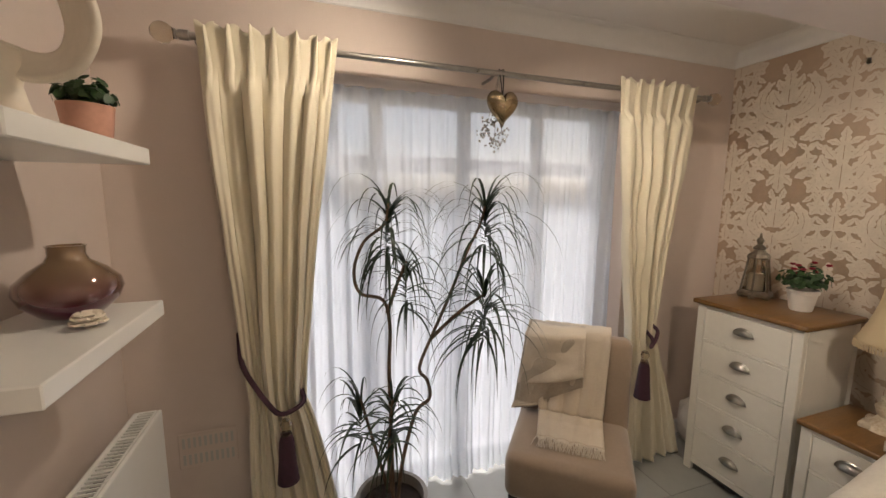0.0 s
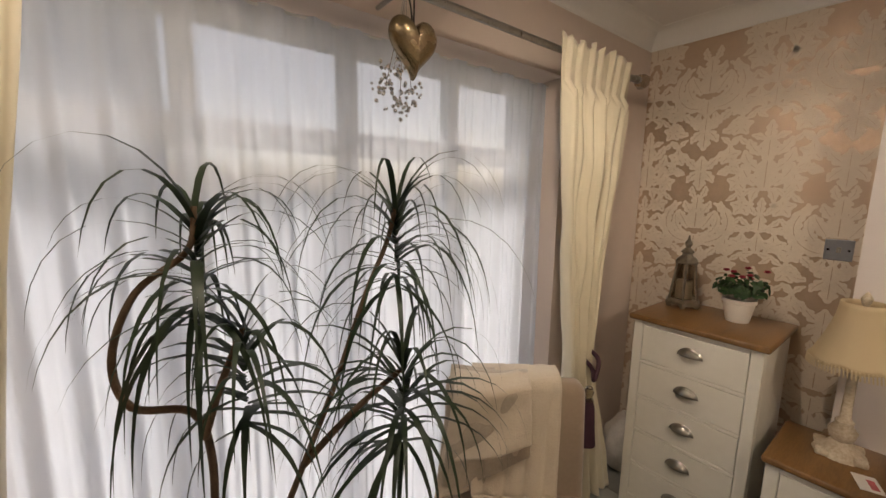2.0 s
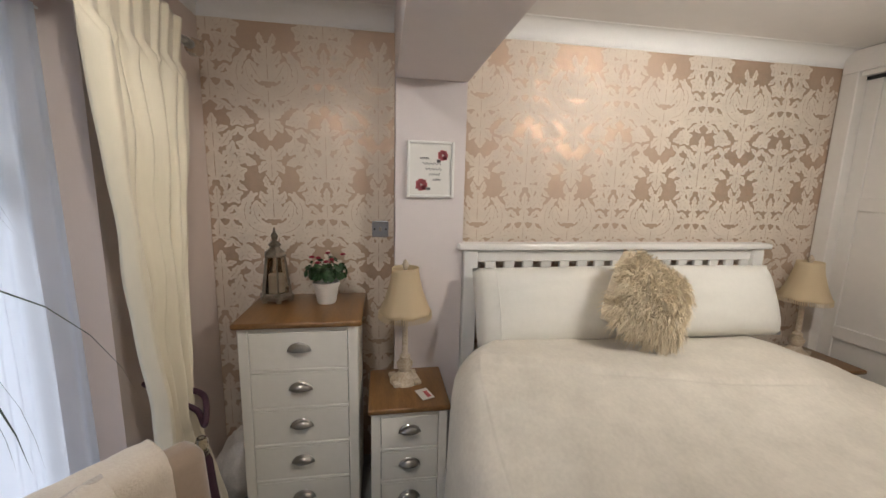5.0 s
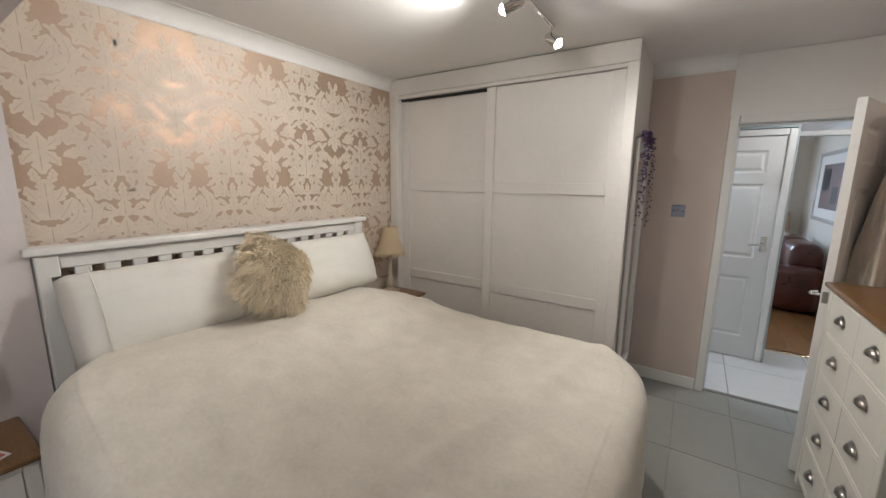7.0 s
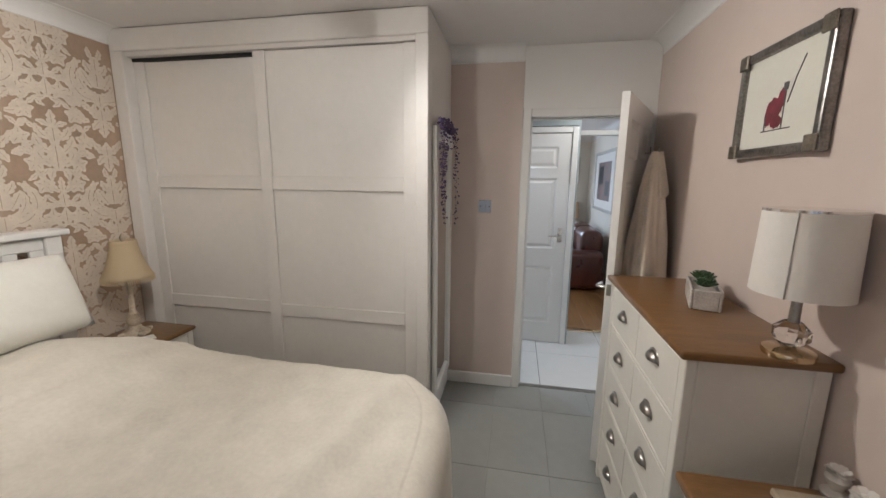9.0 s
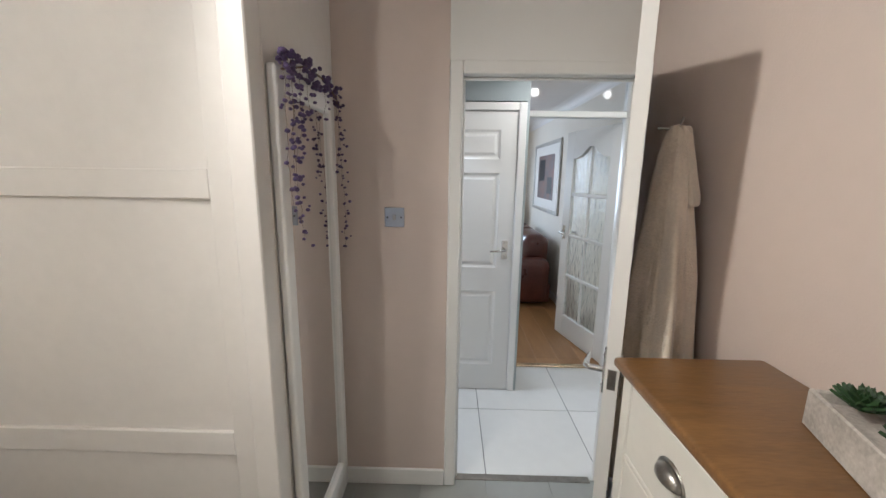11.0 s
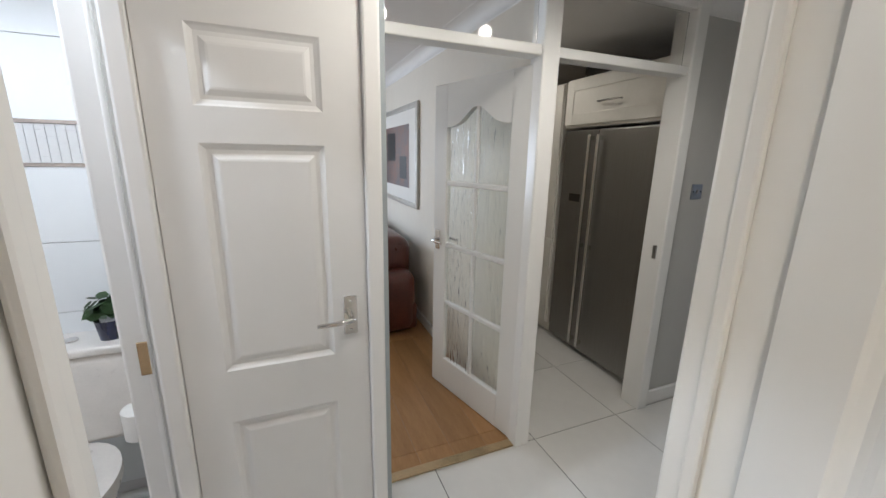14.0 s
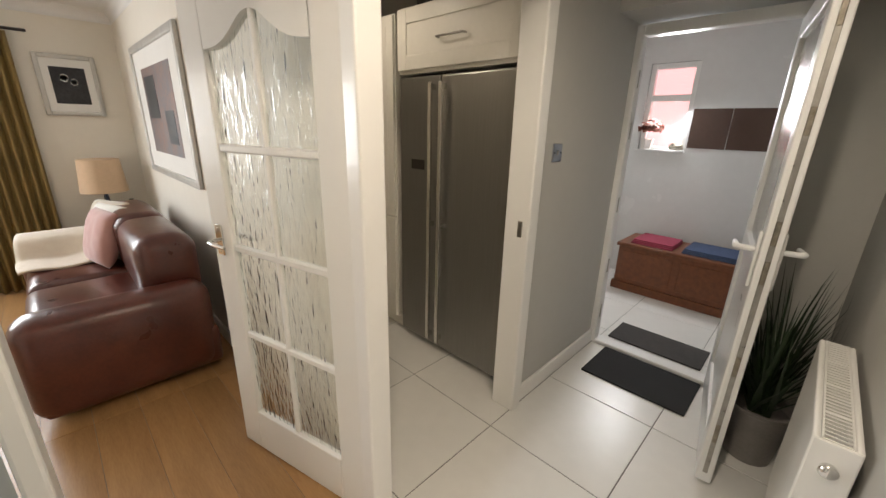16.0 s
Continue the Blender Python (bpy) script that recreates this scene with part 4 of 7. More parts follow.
for k in range(7600):
    rr, aa = math.sqrt(rnd.random()), rnd.uniform(0, 2 * math.pi)
    u, v = rr * math.cos(aa), rr * math.sin(aa)
    sq = 1.12 - 0.12 * math.cos(4 * aa)
    p = Vector((u * 0.19 * sq, -0.095 * (1 - rr ** 3) ** 0.6, v * 0.185 * sq))
    lock = Vector((noise.noise((u * 4, v * 4, 1)), 0, noise.noise((u * 4, v * 4, 6))))
    down = Vector((-0.5, 0, -0.87))
    d = (Vector((u * 0.55, -0.5 * (1 - 0.6 * rr), v * 0.55 - 0.2)) + lock * 0.9 + Vector((rnd.uniform(-0.3, 0.3), rnd.uniform(-0.25, 0.1), rnd.uniform(-0.3, 0.3)))).normalized()
    ln = rnd.uniform(0.045, 0.095)
    mid = p + d * ln * 0.5
    end = mid + (d + down * 1.15).normalized() * ln * 0.6
    sd = d.cross(Vector((rnd.uniform(-1, 1), rnd.uniform(-1, 1), 0.3))).normalized() * 0.0017
    a, b, c2, d2, e2 = bm.verts.new(p - sd), bm.verts.new(p + sd), bm.verts.new(mid + sd), bm.verts.new(mid - sd), bm.verts.new(end)
    bm.faces.new((a, b, c2, d2)), bm.faces.new((d2, c2, e2))
tagged(link_bm(bm, "fur", FUR, fc), kind="stuff")

# ---- window dressing ----
rod = thing("curtain_rod", "chrome curtain rod with clear ball finials", "curtain rod", (0, 1.84, 2.112))
tube("pole", [(-0.15, 0, 0), (2.40, 0, 0.0)], 0.0125, PEWTER, rod, 12)
for sx, x in ((-1, -0.15), (1, 2.40)):
    lathe("collar", [(0.0, -0.03), (0.017, -0.03), (0.017, 0.0), (0.011, 0.006), (0.019, 0.012), (0.0, 0.014)], PEWTER, rod, 16, (0, 0, 0)).matrix_local = pose(x, 0, 0, 0, 90 * sx, 0)
    lathe("finial", [(0.0, 0.012), (0.016, 0.016), (0.032, 0.035), (0.036, 0.052), (0.030, 0.07), (0.015, 0.084), (0.0, 0.087)], SMOKE, rod, 18).matrix_local = pose(x, 0, 0, 0, 90 * sx, 0)
for x in (-0.10, 1.06, 2.34):
    tube("bracket", [(x, 0.11, -0.02), (x, 0.03, -0.02), (x, 0, -0.014)], 0.007, PEWTER, rod)


def drape(name, label, top, tie, foot, ztie, y0, seed, bias):
    """A lined curtain with pinch pleats, gathered by a tie; top, tie, foot are (x0, x1)."""
    rnd = random.Random(seed)
    n = 7
    cuts = [0.0]
    for k in range(n):
        cuts.append(cuts[-1] + rnd.uniform(0.7, 1.35))
    cuts = [c / cuts[-1] for c in cuts]

    def fold_at(u):
        k = max(i for i in range(n) if cuts[i] <= u + 1e-9)
        return k, (u - cuts[k]) / (cuts[k + 1] - cuts[k])

    def pt(u, v):
        z = 0.015 + 2.135 * (1 - v)
        zt = max(0.0, (z - ztie) / (2.15 - ztie))
        if z > ztie:
            k = zt ** 0.85
            a, b = tie[0] + (top[0] - tie[0]) * k, tie[1] + (top[1] - tie[1]) * (zt ** bias)
        else:
            k = min(1.0, 1 - z / ztie) ** 0.8
            a, b = tie[0] + (foot[0] - tie[0]) * k, tie[1] + (foot[1] - tie[1]) * k
        uu = min(1.0, max(0.0, u + 0.018 * noise.noise((u * 3, z * 1.1, seed)) * (z < 2.0)))
        i, q = fold_at(min(uu, 0.9999))
        head = min(1.0, max(0.0, (z - 1.93) / 0.06))
        # below the header: rounded folds of uneven depth that flatten and split lower down
        deep = 0.75 + 0.5 * math.sin(i * 2.3 + seed)
        f = abs(math.sin(math.pi * q)) ** 0.7
        split = 0.30 * math.sin(math.pi * 3 * q + i + 2.0 * noise.noise((i, z * 0.9, 1.0))) * (0.35 + 0.65 * (1 - zt))
        soft = 0.042 * deep * f + 0.030 * split
        # header: a flat band with a sharp triple pleat at every fold
        pl = max(0.0, 1 - abs(q - 0.5) / 0.20)
        fan = 0.040 * pl * (0.75 + 0.25 * math.cos(6 * math.pi * q)) * (0.8 + 0.5 * head * max(0.0, (z - 1.99) / 0.15))
        flare = max(0.0, (z - 2.03) / 0.12)
        y = y0 + 0.02 - (soft * (1 - head) + fan * head) - 0.012 * math.exp(-((z - 1.955) / 0.02) ** 2) * pl + 0.010 * noise.noise((u * 8 + seed, z * 2.6, 0.0))
        y += 0.012 * noise.noise((u * 3, z * 5, seed + 2.0)) * (1 - head)
        x = a + (b - a) * u + 0.008 * noise.noise((u * 4, z * 2, seed)) + 0.010 * flare * math.sin(2 * math.pi * q)
        z += 0.012 * flare * math.cos(2 * math.pi * q + i)
        return (x, y, max(0.012, z))
    return tagged(grid(name, pt, 240, 110, CURT, None, 0.003), label, "curtain", "pair of curtains")


drape("curtain", "cream silk curtain tied back beside the window", (-0.10, 0.385), (0.0, 0.215), (-0.03, 0.36), 0.72, 1.80, 3, 1.25)
drape("curtain", "cream silk curtain tied back beside the window", (1.75, 2.29), (1.89, 2.08), (1.86, 2.36), 0.77, 1.79, 8, 1.1)


def tieback(label, hook, low, loop_r, tassel, y):
    ob = thing("curtain_tieback", label, "tieback", (0, 0, 0), 0, "curtain tiebacks")
    hx, hz = hook
    lx, lz = low
    pts = [(hx, 1.93, hz), (hx + (lx - hx) * 0.2, y - 0.05, hz - (hz - lz) * 0.25), (hx + (lx - hx) * 0.6, y - 0.075, hz - (hz - lz) * 0.65), (lx, y - 0.085, lz), (lx + loop_r, y - 0.03, lz + 0.02), (lx + loop_r * 0.6, y + 0.05, lz + 0.09), (hx, 1.93, hz)]
    pts2 = [p for i in range(len(pts) - 1) for p in [Vector(pts[i]).lerp(Vector(pts[i + 1]), k / 5) for k in range(5)]] + [Vector(pts[-1])]
    for _ in range(3):
        pts2 = [pts2[0]] + [(a + 2 * b + c) / 4 for a, b, c in zip(pts2, pts2[1:], pts2[2:])] + [pts2[-1]]
    tube("rope", pts2, 0.010, PLUM, ob, 8)
    tx, tz = tassel
    lathe("crystal", [(0, 0), (0.014, 0), (0.022, -0.02), (0.014, -0.045), (0.022, -0.06), (0.0, -0.065)], SMOKE, ob, 8, (tx, y - 0.085, lz - 0.01), False)
    bm = bmesh.new()
    add_lathe(bm, [(0.0, 0), (0.02, -0.003), (0.028, -0.03), (0.034, -0.12), (0.042, -0.20), (0.0, -0.20)], 22, (tx, y - 0.085, lz - 0.07))
    link_bm(bm, "tassel", PLUM, ob, True, 50)
    return ob


tieback("plum rope tieback with crystal and tassel on cream curtain", (-0.045, 0.985), (0.115, 0.70), 0.10, (0.135, 0.6), 1.80)
tieback("plum rope tieback with crystal and tassel on cream curtain", (2.07, 0.87), (1.95, 0.755), 0.09, (1.92, 0.6), 1.775)


def voile(u, v):
    z = 0.015 + 2.035 * (1 - v)
    x = 0.16 + 1.81 * u
    full = 0.35 + 0.65 * min(1.0, v * 2.2)
    y = 2.035 + full * (0.020 * math.sin(2 * math.pi * (17 * u + 0.9 * math.sin(5 * u))) + 0.016 * noise.noise((u * 22, v * 0.8, 2.0)) + 0.01 * math.sin(2 * math.pi * 41 * u + 2 * v))
    if v > 0.94:
        y -= (v - 0.94) * 1.0 * (0.4 + noise.noise((u * 12, 0, 0)))
    return (x, y, z)


tagged(grid("voile_curtain", voile, 420, 26, SHEER), "sheer white voile curtain across the window", "curtain")
tube("voile_wire", [(0.15, 2.04, 2.045), (1.98, 2.04, 2.045)], 0.004, UPVC)
tagged(bpy.data.objects["voile_wire"], "thin white voile wire under the window head", "curtain wire")

# hanging heart ornament
ht = thing("heart_ornament", "hammered gold metal heart hanging from the rod", "ornament", (1.10, 1.82, 1.965))
bm = bmesh.new()
nu, nv = 40, 14
rows = []
for j in range(nv + 1):
    ph = math.pi * j / nv - math.pi / 2
    row = []
    for i in range(nu):
        t = 2 * math.pi * i / nu
        hx = 0.0056 * (16 * math.sin(t) ** 3) * 0.86
        hz = 0.0056 * (13 * math.cos(t) - 5 * math.cos(2 * t) - 2 * math.cos(3 * t) - math.cos(4 * t))
        cph = math.cos(ph) ** 0.75 if abs(math.cos(ph)) > 1e-9 else 0
        row.append(bm.verts.new((hx * cph, 0.034 * math.sin(ph), hz * cph)))
    rows.append(row)
for a, b in zip(rows, rows[1:]):
    for i in range(nu):
        bm.faces.new((a[i], a[(i + 1) % nu], b[(i + 1) % nu], b[i]))
bmesh.ops.remove_doubles(bm, verts=bm.verts, dist=1e-5)
link_bm(bm, "heart", BRASSHEART, ht, True)
tube("ribbon", [(0, 0, 0.03), (-0.006, 0.005, 0.10), (-0.012, 0.018, 0.165), (0, 0.03, 0.163), (0.012, 0.018, 0.165), (0.006, 0.005, 0.10), (0, 0, 0.03)], 0.0028, BLACKWOOD, ht, 5)
rnd = random.Random(3)
bm = bmesh.new()
for cx, cz, n in ((-0.055, -0.10, 26), (-0.01, -0.15, 30), (0.03, -0.115, 24), (-0.03, -0.06, 20)):
    for k in range(n):
        c = Vector((cx, 0.055, cz)) + Vector((rnd.gauss(0, 0.017), rnd.gauss(0, 0.014), rnd.gauss(0, 0.022)))
        vs = bmesh.ops.create_icosphere(bm, subdivisions=1, radius=rnd.uniform(0.004, 0.008))["verts"]
        bmesh.ops.translate(bm, vec=c, verts=vs)
    add_tube(bm, [(cx, 0.055, cz), (cx * 0.4, 0.05, 0.04), (0, 0.04, 0.16)], 0.0012, 4)
tagged(link_bm(bm, "silver_berries", CHROME, ht, True), kind="stuff")

# ---- dracaena ----
dr = thing("dracaena_plant", "tall dragon tree with drooping dark leaves in pot", "potted plant", (0.54, 1.66, 0))
lathe("pot", [(0.0, 0.0), (0.105, 0.0), (0.118, 0.02), (0.142, 0.26), (0.152, 0.27), (0.152, 0.30), (0.135, 0.30), (0.128, 0.25), (0.0, 0.25)], POTGREY, dr, 32)
lathe("soil", [(0.0, 0.262), (0.07, 0.266), (0.13, 0.256)], SOIL, dr, 24)
base = Vector((0.54, 1.66, 0))
heads = [((0.545, 1.69, 1.50), 62, 0.34), ((0.965, 1.69, 1.50), 74, 0.40), ((0.60, 1.62, 1.29), 46, 0.30), ((0.905, 1.56, 1.16), 66, 0.38), ((0.425, 1.72, 0.70), 34, 0.28), ((0.535, 1.60, 0.74), 46, 0.28)]
trunks = [[(0.545, 1.66, 0.25), (0.54, 1.655, 0.55), (0.535, 1.66, 0.85), (0.54, 1.66, 1.05), (0.515, 1.67, 1.15), (0.43, 1.69, 1.18), (0.41, 1.70, 1.27), (0.45, 1.70, 1.38), (0.53, 1.69, 1.45), (0.545, 1.69, 1.53)],
          [(0.53, 1.655, 1.1), (0.56, 1.64, 1.2), (0.60, 1.62, 1.31)],
          [(0.56, 1.65, 0.25), (0.585, 1.65, 0.45), (0.64, 1.645, 0.66), (0.70, 1.64, 0.72), (0.69, 1.64, 0.80), (0.655, 1.635, 0.86), (0.70, 1.63, 0.98), (0.78, 1.64, 1.14), (0.87, 1.67, 1.32), (0.94, 1.69, 1.44), (0.965, 1.69, 1.53)],
          [(0.70, 1.63, 0.98), (0.80, 1.59, 1.09), (0.905, 1.56, 1.17)],
          [(0.545, 1.64, 0.28), (0.52, 1.62, 0.5), (0.535, 1.60, 0.76)], [(0.53, 1.68, 0.3), (0.48, 1.70, 0.5), (0.425, 1.72, 0.72)]]
bm = bmesh.new()
for tpts in trunks:
    P = [Vector(p) - base for p in tpts]
    dense = []
    for i in range(len(P) - 1):
        p0, p1, p2, p3 = P[max(i - 1, 0)], P[i], P[i + 1], P[min(i + 2, len(P) - 1)]
        for k in range(6):
            t = k / 6
            dense.append(0.5 * ((2 * p1) + (p2 - p0) * t + (2 * p0 - 5 * p1 + 4 * p2 - p3) * t * t + (3 * p1 - p0 - 3 * p2 + p3) * t ** 3))
    dense.append(P[-1])
    add_tube(bm, dense, [0.0085 - 0.003 * i / len(dense) for i in range(len(dense))], 7)
link_bm(bm, "trunk", BARK, dr, True)
rnd = random.Random(11)
for (hx, hy, hz), n, ln in heads:
    bm = bmesh.new()
    for k in range(n):
        s = k / n
        c = Vector((hx, hy, hz + 0.02 - 0.20 * s)) - base
        lift = 1.1 - 1.25 * s + rnd.uniform(-0.2, 0.2)
        leaf_blade(bm, c, rnd.uniform(0, 2 * math.pi), ln * rnd.uniform(0.75, 1.15), 0.0125 * rnd.uniform(0.75, 1.2), 0.62 * rnd.uniform(0.65, 1.3), lift, 9)
    link_bm(bm, "leaves", LEAF, dr, True)
lathe("plant_ornament", [(0, 0.25), (0.02, 0.25), (0.028, 0.29), (0.018, 0.33), (0.024, 0.345), (0.0, 0.36)], SOIL, dr, 10, (-0.08, -0.03, 0))

# ---- slipper chair with throw ----
ch = thing("slipper_chair", "taupe velvet slipper chair with dark wooden legs", "chair", (1.392, 1.60, 0), -40)
boxes("seat", [((-0.265, -0.27, 0.23), (0.265, 0.20, 0.445))], TAUPE, ch, 0.045, 5, True)
bm = bmesh.new()
add_box(bm, (-0.265, 0.13, 0.25), (0.265, 0.23, 0.87), 0.035, 5)
for v in bm.verts:
    v.co.y += (v.co.z - 0.3) * 0.12
    v.co.z -= 0.02 * (abs(v.co.x) / 0.265) ** 2 if v.co.z > 0.7 else 0
link_bm(bm, "backrest", TAUPE, ch, True)
for sx in (-1, 1):
    for y0, lean in ((-0.23, 0), (0.18, 0.05)):
        bm = bmesh.new()
        vs = add_box(bm, (-0.02, -0.02, 0), (0.02, 0.02, 0.24), 0.003)
        for v in bm.verts:
            k = 0.65 + 0.35 * v.co.z / 0.24
            v.co.x, v.co.y = v.co.x * k + sx * 0.225, v.co.y * k + y0 + lean * (1 - v.co.z / 0.24)
        link_bm(bm, "leg", BLACKWOOD, ch)
thr = thing("throw_blanket", "cream wool throw with fringe draped over the chair", "throw", (1.392, 1.60, 0), -40)


def back_face(z):
    return 0.13 + (z - 0.3) * 0.12


def throw_pt(u, v, x0=-0.16, wide=0.34, run=1.16, lift=0.0):
    """Up the back, over the top and down to the seat, with long soft folds."""
    x = x0 + wide * u + 0.05 * v * (0.5 - u) - 0.03 * v
    s = v * run
    wob = 0.012 * math.sin(13 * u + 2.5 * v) + 0.010 * noise.noise((u * 5, v * 4, 9.0))
    if s < 0.24:
        z = 0.64 + s
        return (x, back_face(z) + 0.112 + lift + 0.006 * math.sin(9 * u), z)
    if s < 0.40:
        a = (s - 0.24) / 0.16 * math.pi
        return (x, back_face(0.88) + 0.05 + (0.066 + lift) * math.cos(a), 0.872 + (0.018 + lift) * math.sin(a) + 0.25 * abs(wob))
    if s < 0.80:
        q = (s - 0.40) / 0.40
        z = 0.872 - 0.395 * q
        return (x, back_face(z) - 0.016 - lift - 0.035 * q - abs(wob) * 1.3, z)
    q = (s - 0.80) / 0.36
    return (x + 0.02 * q, 0.105 - 0.21 * q - lift, 0.477 - 0.020 * min(1.0, q * 3) + abs(wob) * 0.8 + lift)


grid("cloth", throw_pt, 44, 80, THROW, thr, 0.008)


def folded(u, v, drop, skew, off):
    """A doubled end hanging down the front of the back, its lower edge cut askew."""
    x = -0.225 + 0.27 * u - 0.05 * v * (1 - u)
    z = 0.895 - (drop + skew * (1 - u)) * v
    ripple = 0.012 * math.sin(5 * v + 4 * u + off * 90) + 0.008 * noise.noise((u * 4, v * 5, off * 50))
    y = back_face(z) - 0.035 - off - 0.020 * math.sin(math.pi * min(1.0, u * 1.1)) + ripple
    if v < 0.12:
        y += (0.12 - v) * 0.8
    if z < 0.50:
        y -= (0.50 - z) * 0.8
        z = 0.50 - (0.50 - z) * 0.35
    return (x, y, z)


grid("folded_layer", lambda u, v: folded(u, v, 0.21, 0.09, 0.034), 34, 34, THROW, thr, 0.012)
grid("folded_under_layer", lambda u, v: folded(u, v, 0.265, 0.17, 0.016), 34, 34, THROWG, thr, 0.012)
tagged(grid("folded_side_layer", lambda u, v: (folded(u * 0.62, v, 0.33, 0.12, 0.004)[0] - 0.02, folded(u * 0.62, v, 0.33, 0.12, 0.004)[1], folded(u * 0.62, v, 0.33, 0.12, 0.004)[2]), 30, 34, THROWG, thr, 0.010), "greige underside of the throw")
rnd = random.Random(2)
bm = bmesh.new()
for k in range(110):
    p = Vector(throw_pt(k / 109, 1.0))
    dx, dz = rnd.uniform(-0.024, 0.024), rnd.uniform(-0.004, 0.006)
    add_tube(bm, [p, p + Vector((dx * 0.5, -0.03, 0.002 + dz)), p + Vector((dx, -0.066, max(-0.010, 0.446 - p.z)))], [0.0026, 0.0024, 0.0012], 4)
tagged(link_bm(bm, "fringe", THROW, thr), kind="stuff")

# ---- damask motifs: pearly printed leaves, a hair proud of the paper ----


def add_leaf(bm, y, z, length, width, ang, curl, x, lobes, step=0.0):
    """A lobed acanthus blade in the wall's plane: foot at (y, z), up when ang is 0, bending by curl."""
    n = 4 * lobes + 2
    pts, py, pz = [], y, z
    for i in range(n + 1):
        s = i / n
        a = ang + curl * s
        lobe = 0.62 + 0.38 * abs(math.cos(math.pi * lobes * s)) ** 0.8
        w = width / 2 * max(0.04, math.sin(math.pi * (0.10 + 0.88 * s)) ** 0.7) * lobe
        pts.append((py + w * math.cos(a), pz + w * math.sin(a), py - w * math.cos(a), pz - w * math.sin(a)))
        py, pz = py - math.sin(a) * length / n, pz + math.cos(a) * length / n
    # two halves with a fine bare midrib between them
    for c0, c1, m0, m1 in ((0.0, 0.478, 0, 2), (0.522, 1.0, 0, 2)):
        rows = []
        for i, p in enumerate(pts):
            t0, t1 = (c0, c1) if 1 < i < n - 2 else ((c0, 0.5) if c0 == 0 else (0.5, c1))
            rows.append([bm.verts.new((x, p[m0] + (p[m1] - p[m0]) * t, p[m0 + 1] + (p[m1 + 1] - p[m0 + 1]) * t)) for t in (t0, t1)])
        for a, b in zip(rows, rows[1:]):
            bm.faces.new((a[0], a[1], b[1], b[0]))


# blades of the print: offset, height, length, width, angle, bend, lobes; all but the upright ones are mirrored
MEDALLION = [(0, -0.03, 0.095, 0.105, 0, 0, 4), (0, 0.06, 0.085, 0.07, 0, 0, 3), (0.03, -0.03, 0.11, 0.055, 34, -10, 4), (0.022, 0.05, 0.075, 0.045, 48, -40, 3), (0.03, -0.10, 0.30, 0.066, 92, -165, 8), (0.03, -0.07, 0.16, 0.042, 70, -95, 5), (0.012, -0.06, 0.09, 0.05, 118, -70, 3),
             (0, -0.06, 0.085, 0.085, 180, 0, 3), (0.03, -0.125, 0.085, 0.042, 150, 60, 3), (0.125, 0.055, 0.065, 0.04, -50, 70, 3), (0.10, -0.10, 0.06, 0.045, 120, 60, 3), (0.012, 0.13, 0.065, 0.036, 44, -60, 3), (0.142, -0.02, 0.05, 0.036, 75, 50, 2)]
PENDANT = [(0, -0.02, 0.085, 0.06, 0, 0, 3), (0, -0.01, 0.10, 0.07, 180, 0, 3), (0.01, 0.0, 0.085, 0.05, 62, -40, 3), (0.012, -0.015, 0.075, 0.045, 122, 40, 3), (0.07, 0.035, 0.06, 0.045, 20, 50, 3), (0.075, -0.02, 0.06, 0.04, 100, -50, 2)]
BOUQUET = [(0, -0.16, 0.16, 0.095, 0, 0, 4), (0, -0.02, 0.11, 0.085, 0, 0, 3), (0, 0.07, 0.09, 0.05, 0, 0, 3), (0.03, -0.13, 0.12, 0.058, 58, -55, 3), (0.03, -0.06, 0.115, 0.056, 62, -65, 3), (0.028, 0.01, 0.09, 0.05, 58, -50, 3),
           (0.018, 0.075, 0.06, 0.034, 50, 40, 2), (0.10, -0.02, 0.05, 0.04, 95, 40, 2), (0.02, -0.15, 0.07, 0.04, 140, 50, 2)]
STACK = [(0, -0.13, 0.10, 0.06, 0, 0, 3), (0, -0.03, 0.09, 0.065, 0, 0, 3), (0, 0.055, 0.08, 0.04, 0, 0, 3), (0.012, -0.10, 0.075, 0.034, 70, 70, 2), (0.012, -0.02, 0.085, 0.036, 66, 75, 3), (0.012, 0.055, 0.07, 0.034, 64, -75, 2), (0.012, -0.125, 0.055, 0.034, 125, -60, 2)]
SPRAY = [(0, 0, 0.05, 0.044, 0, 0, 2), (0, 0, 0.05, 0.042, 72, 0, 2), (0, 0, 0.05, 0.042, 144, 0, 2), (0.0, 0.05, 0.06, 0.028, 30, 40, 2), (0.0, -0.05, 0.06, 0.028, 150, -40, 2)]


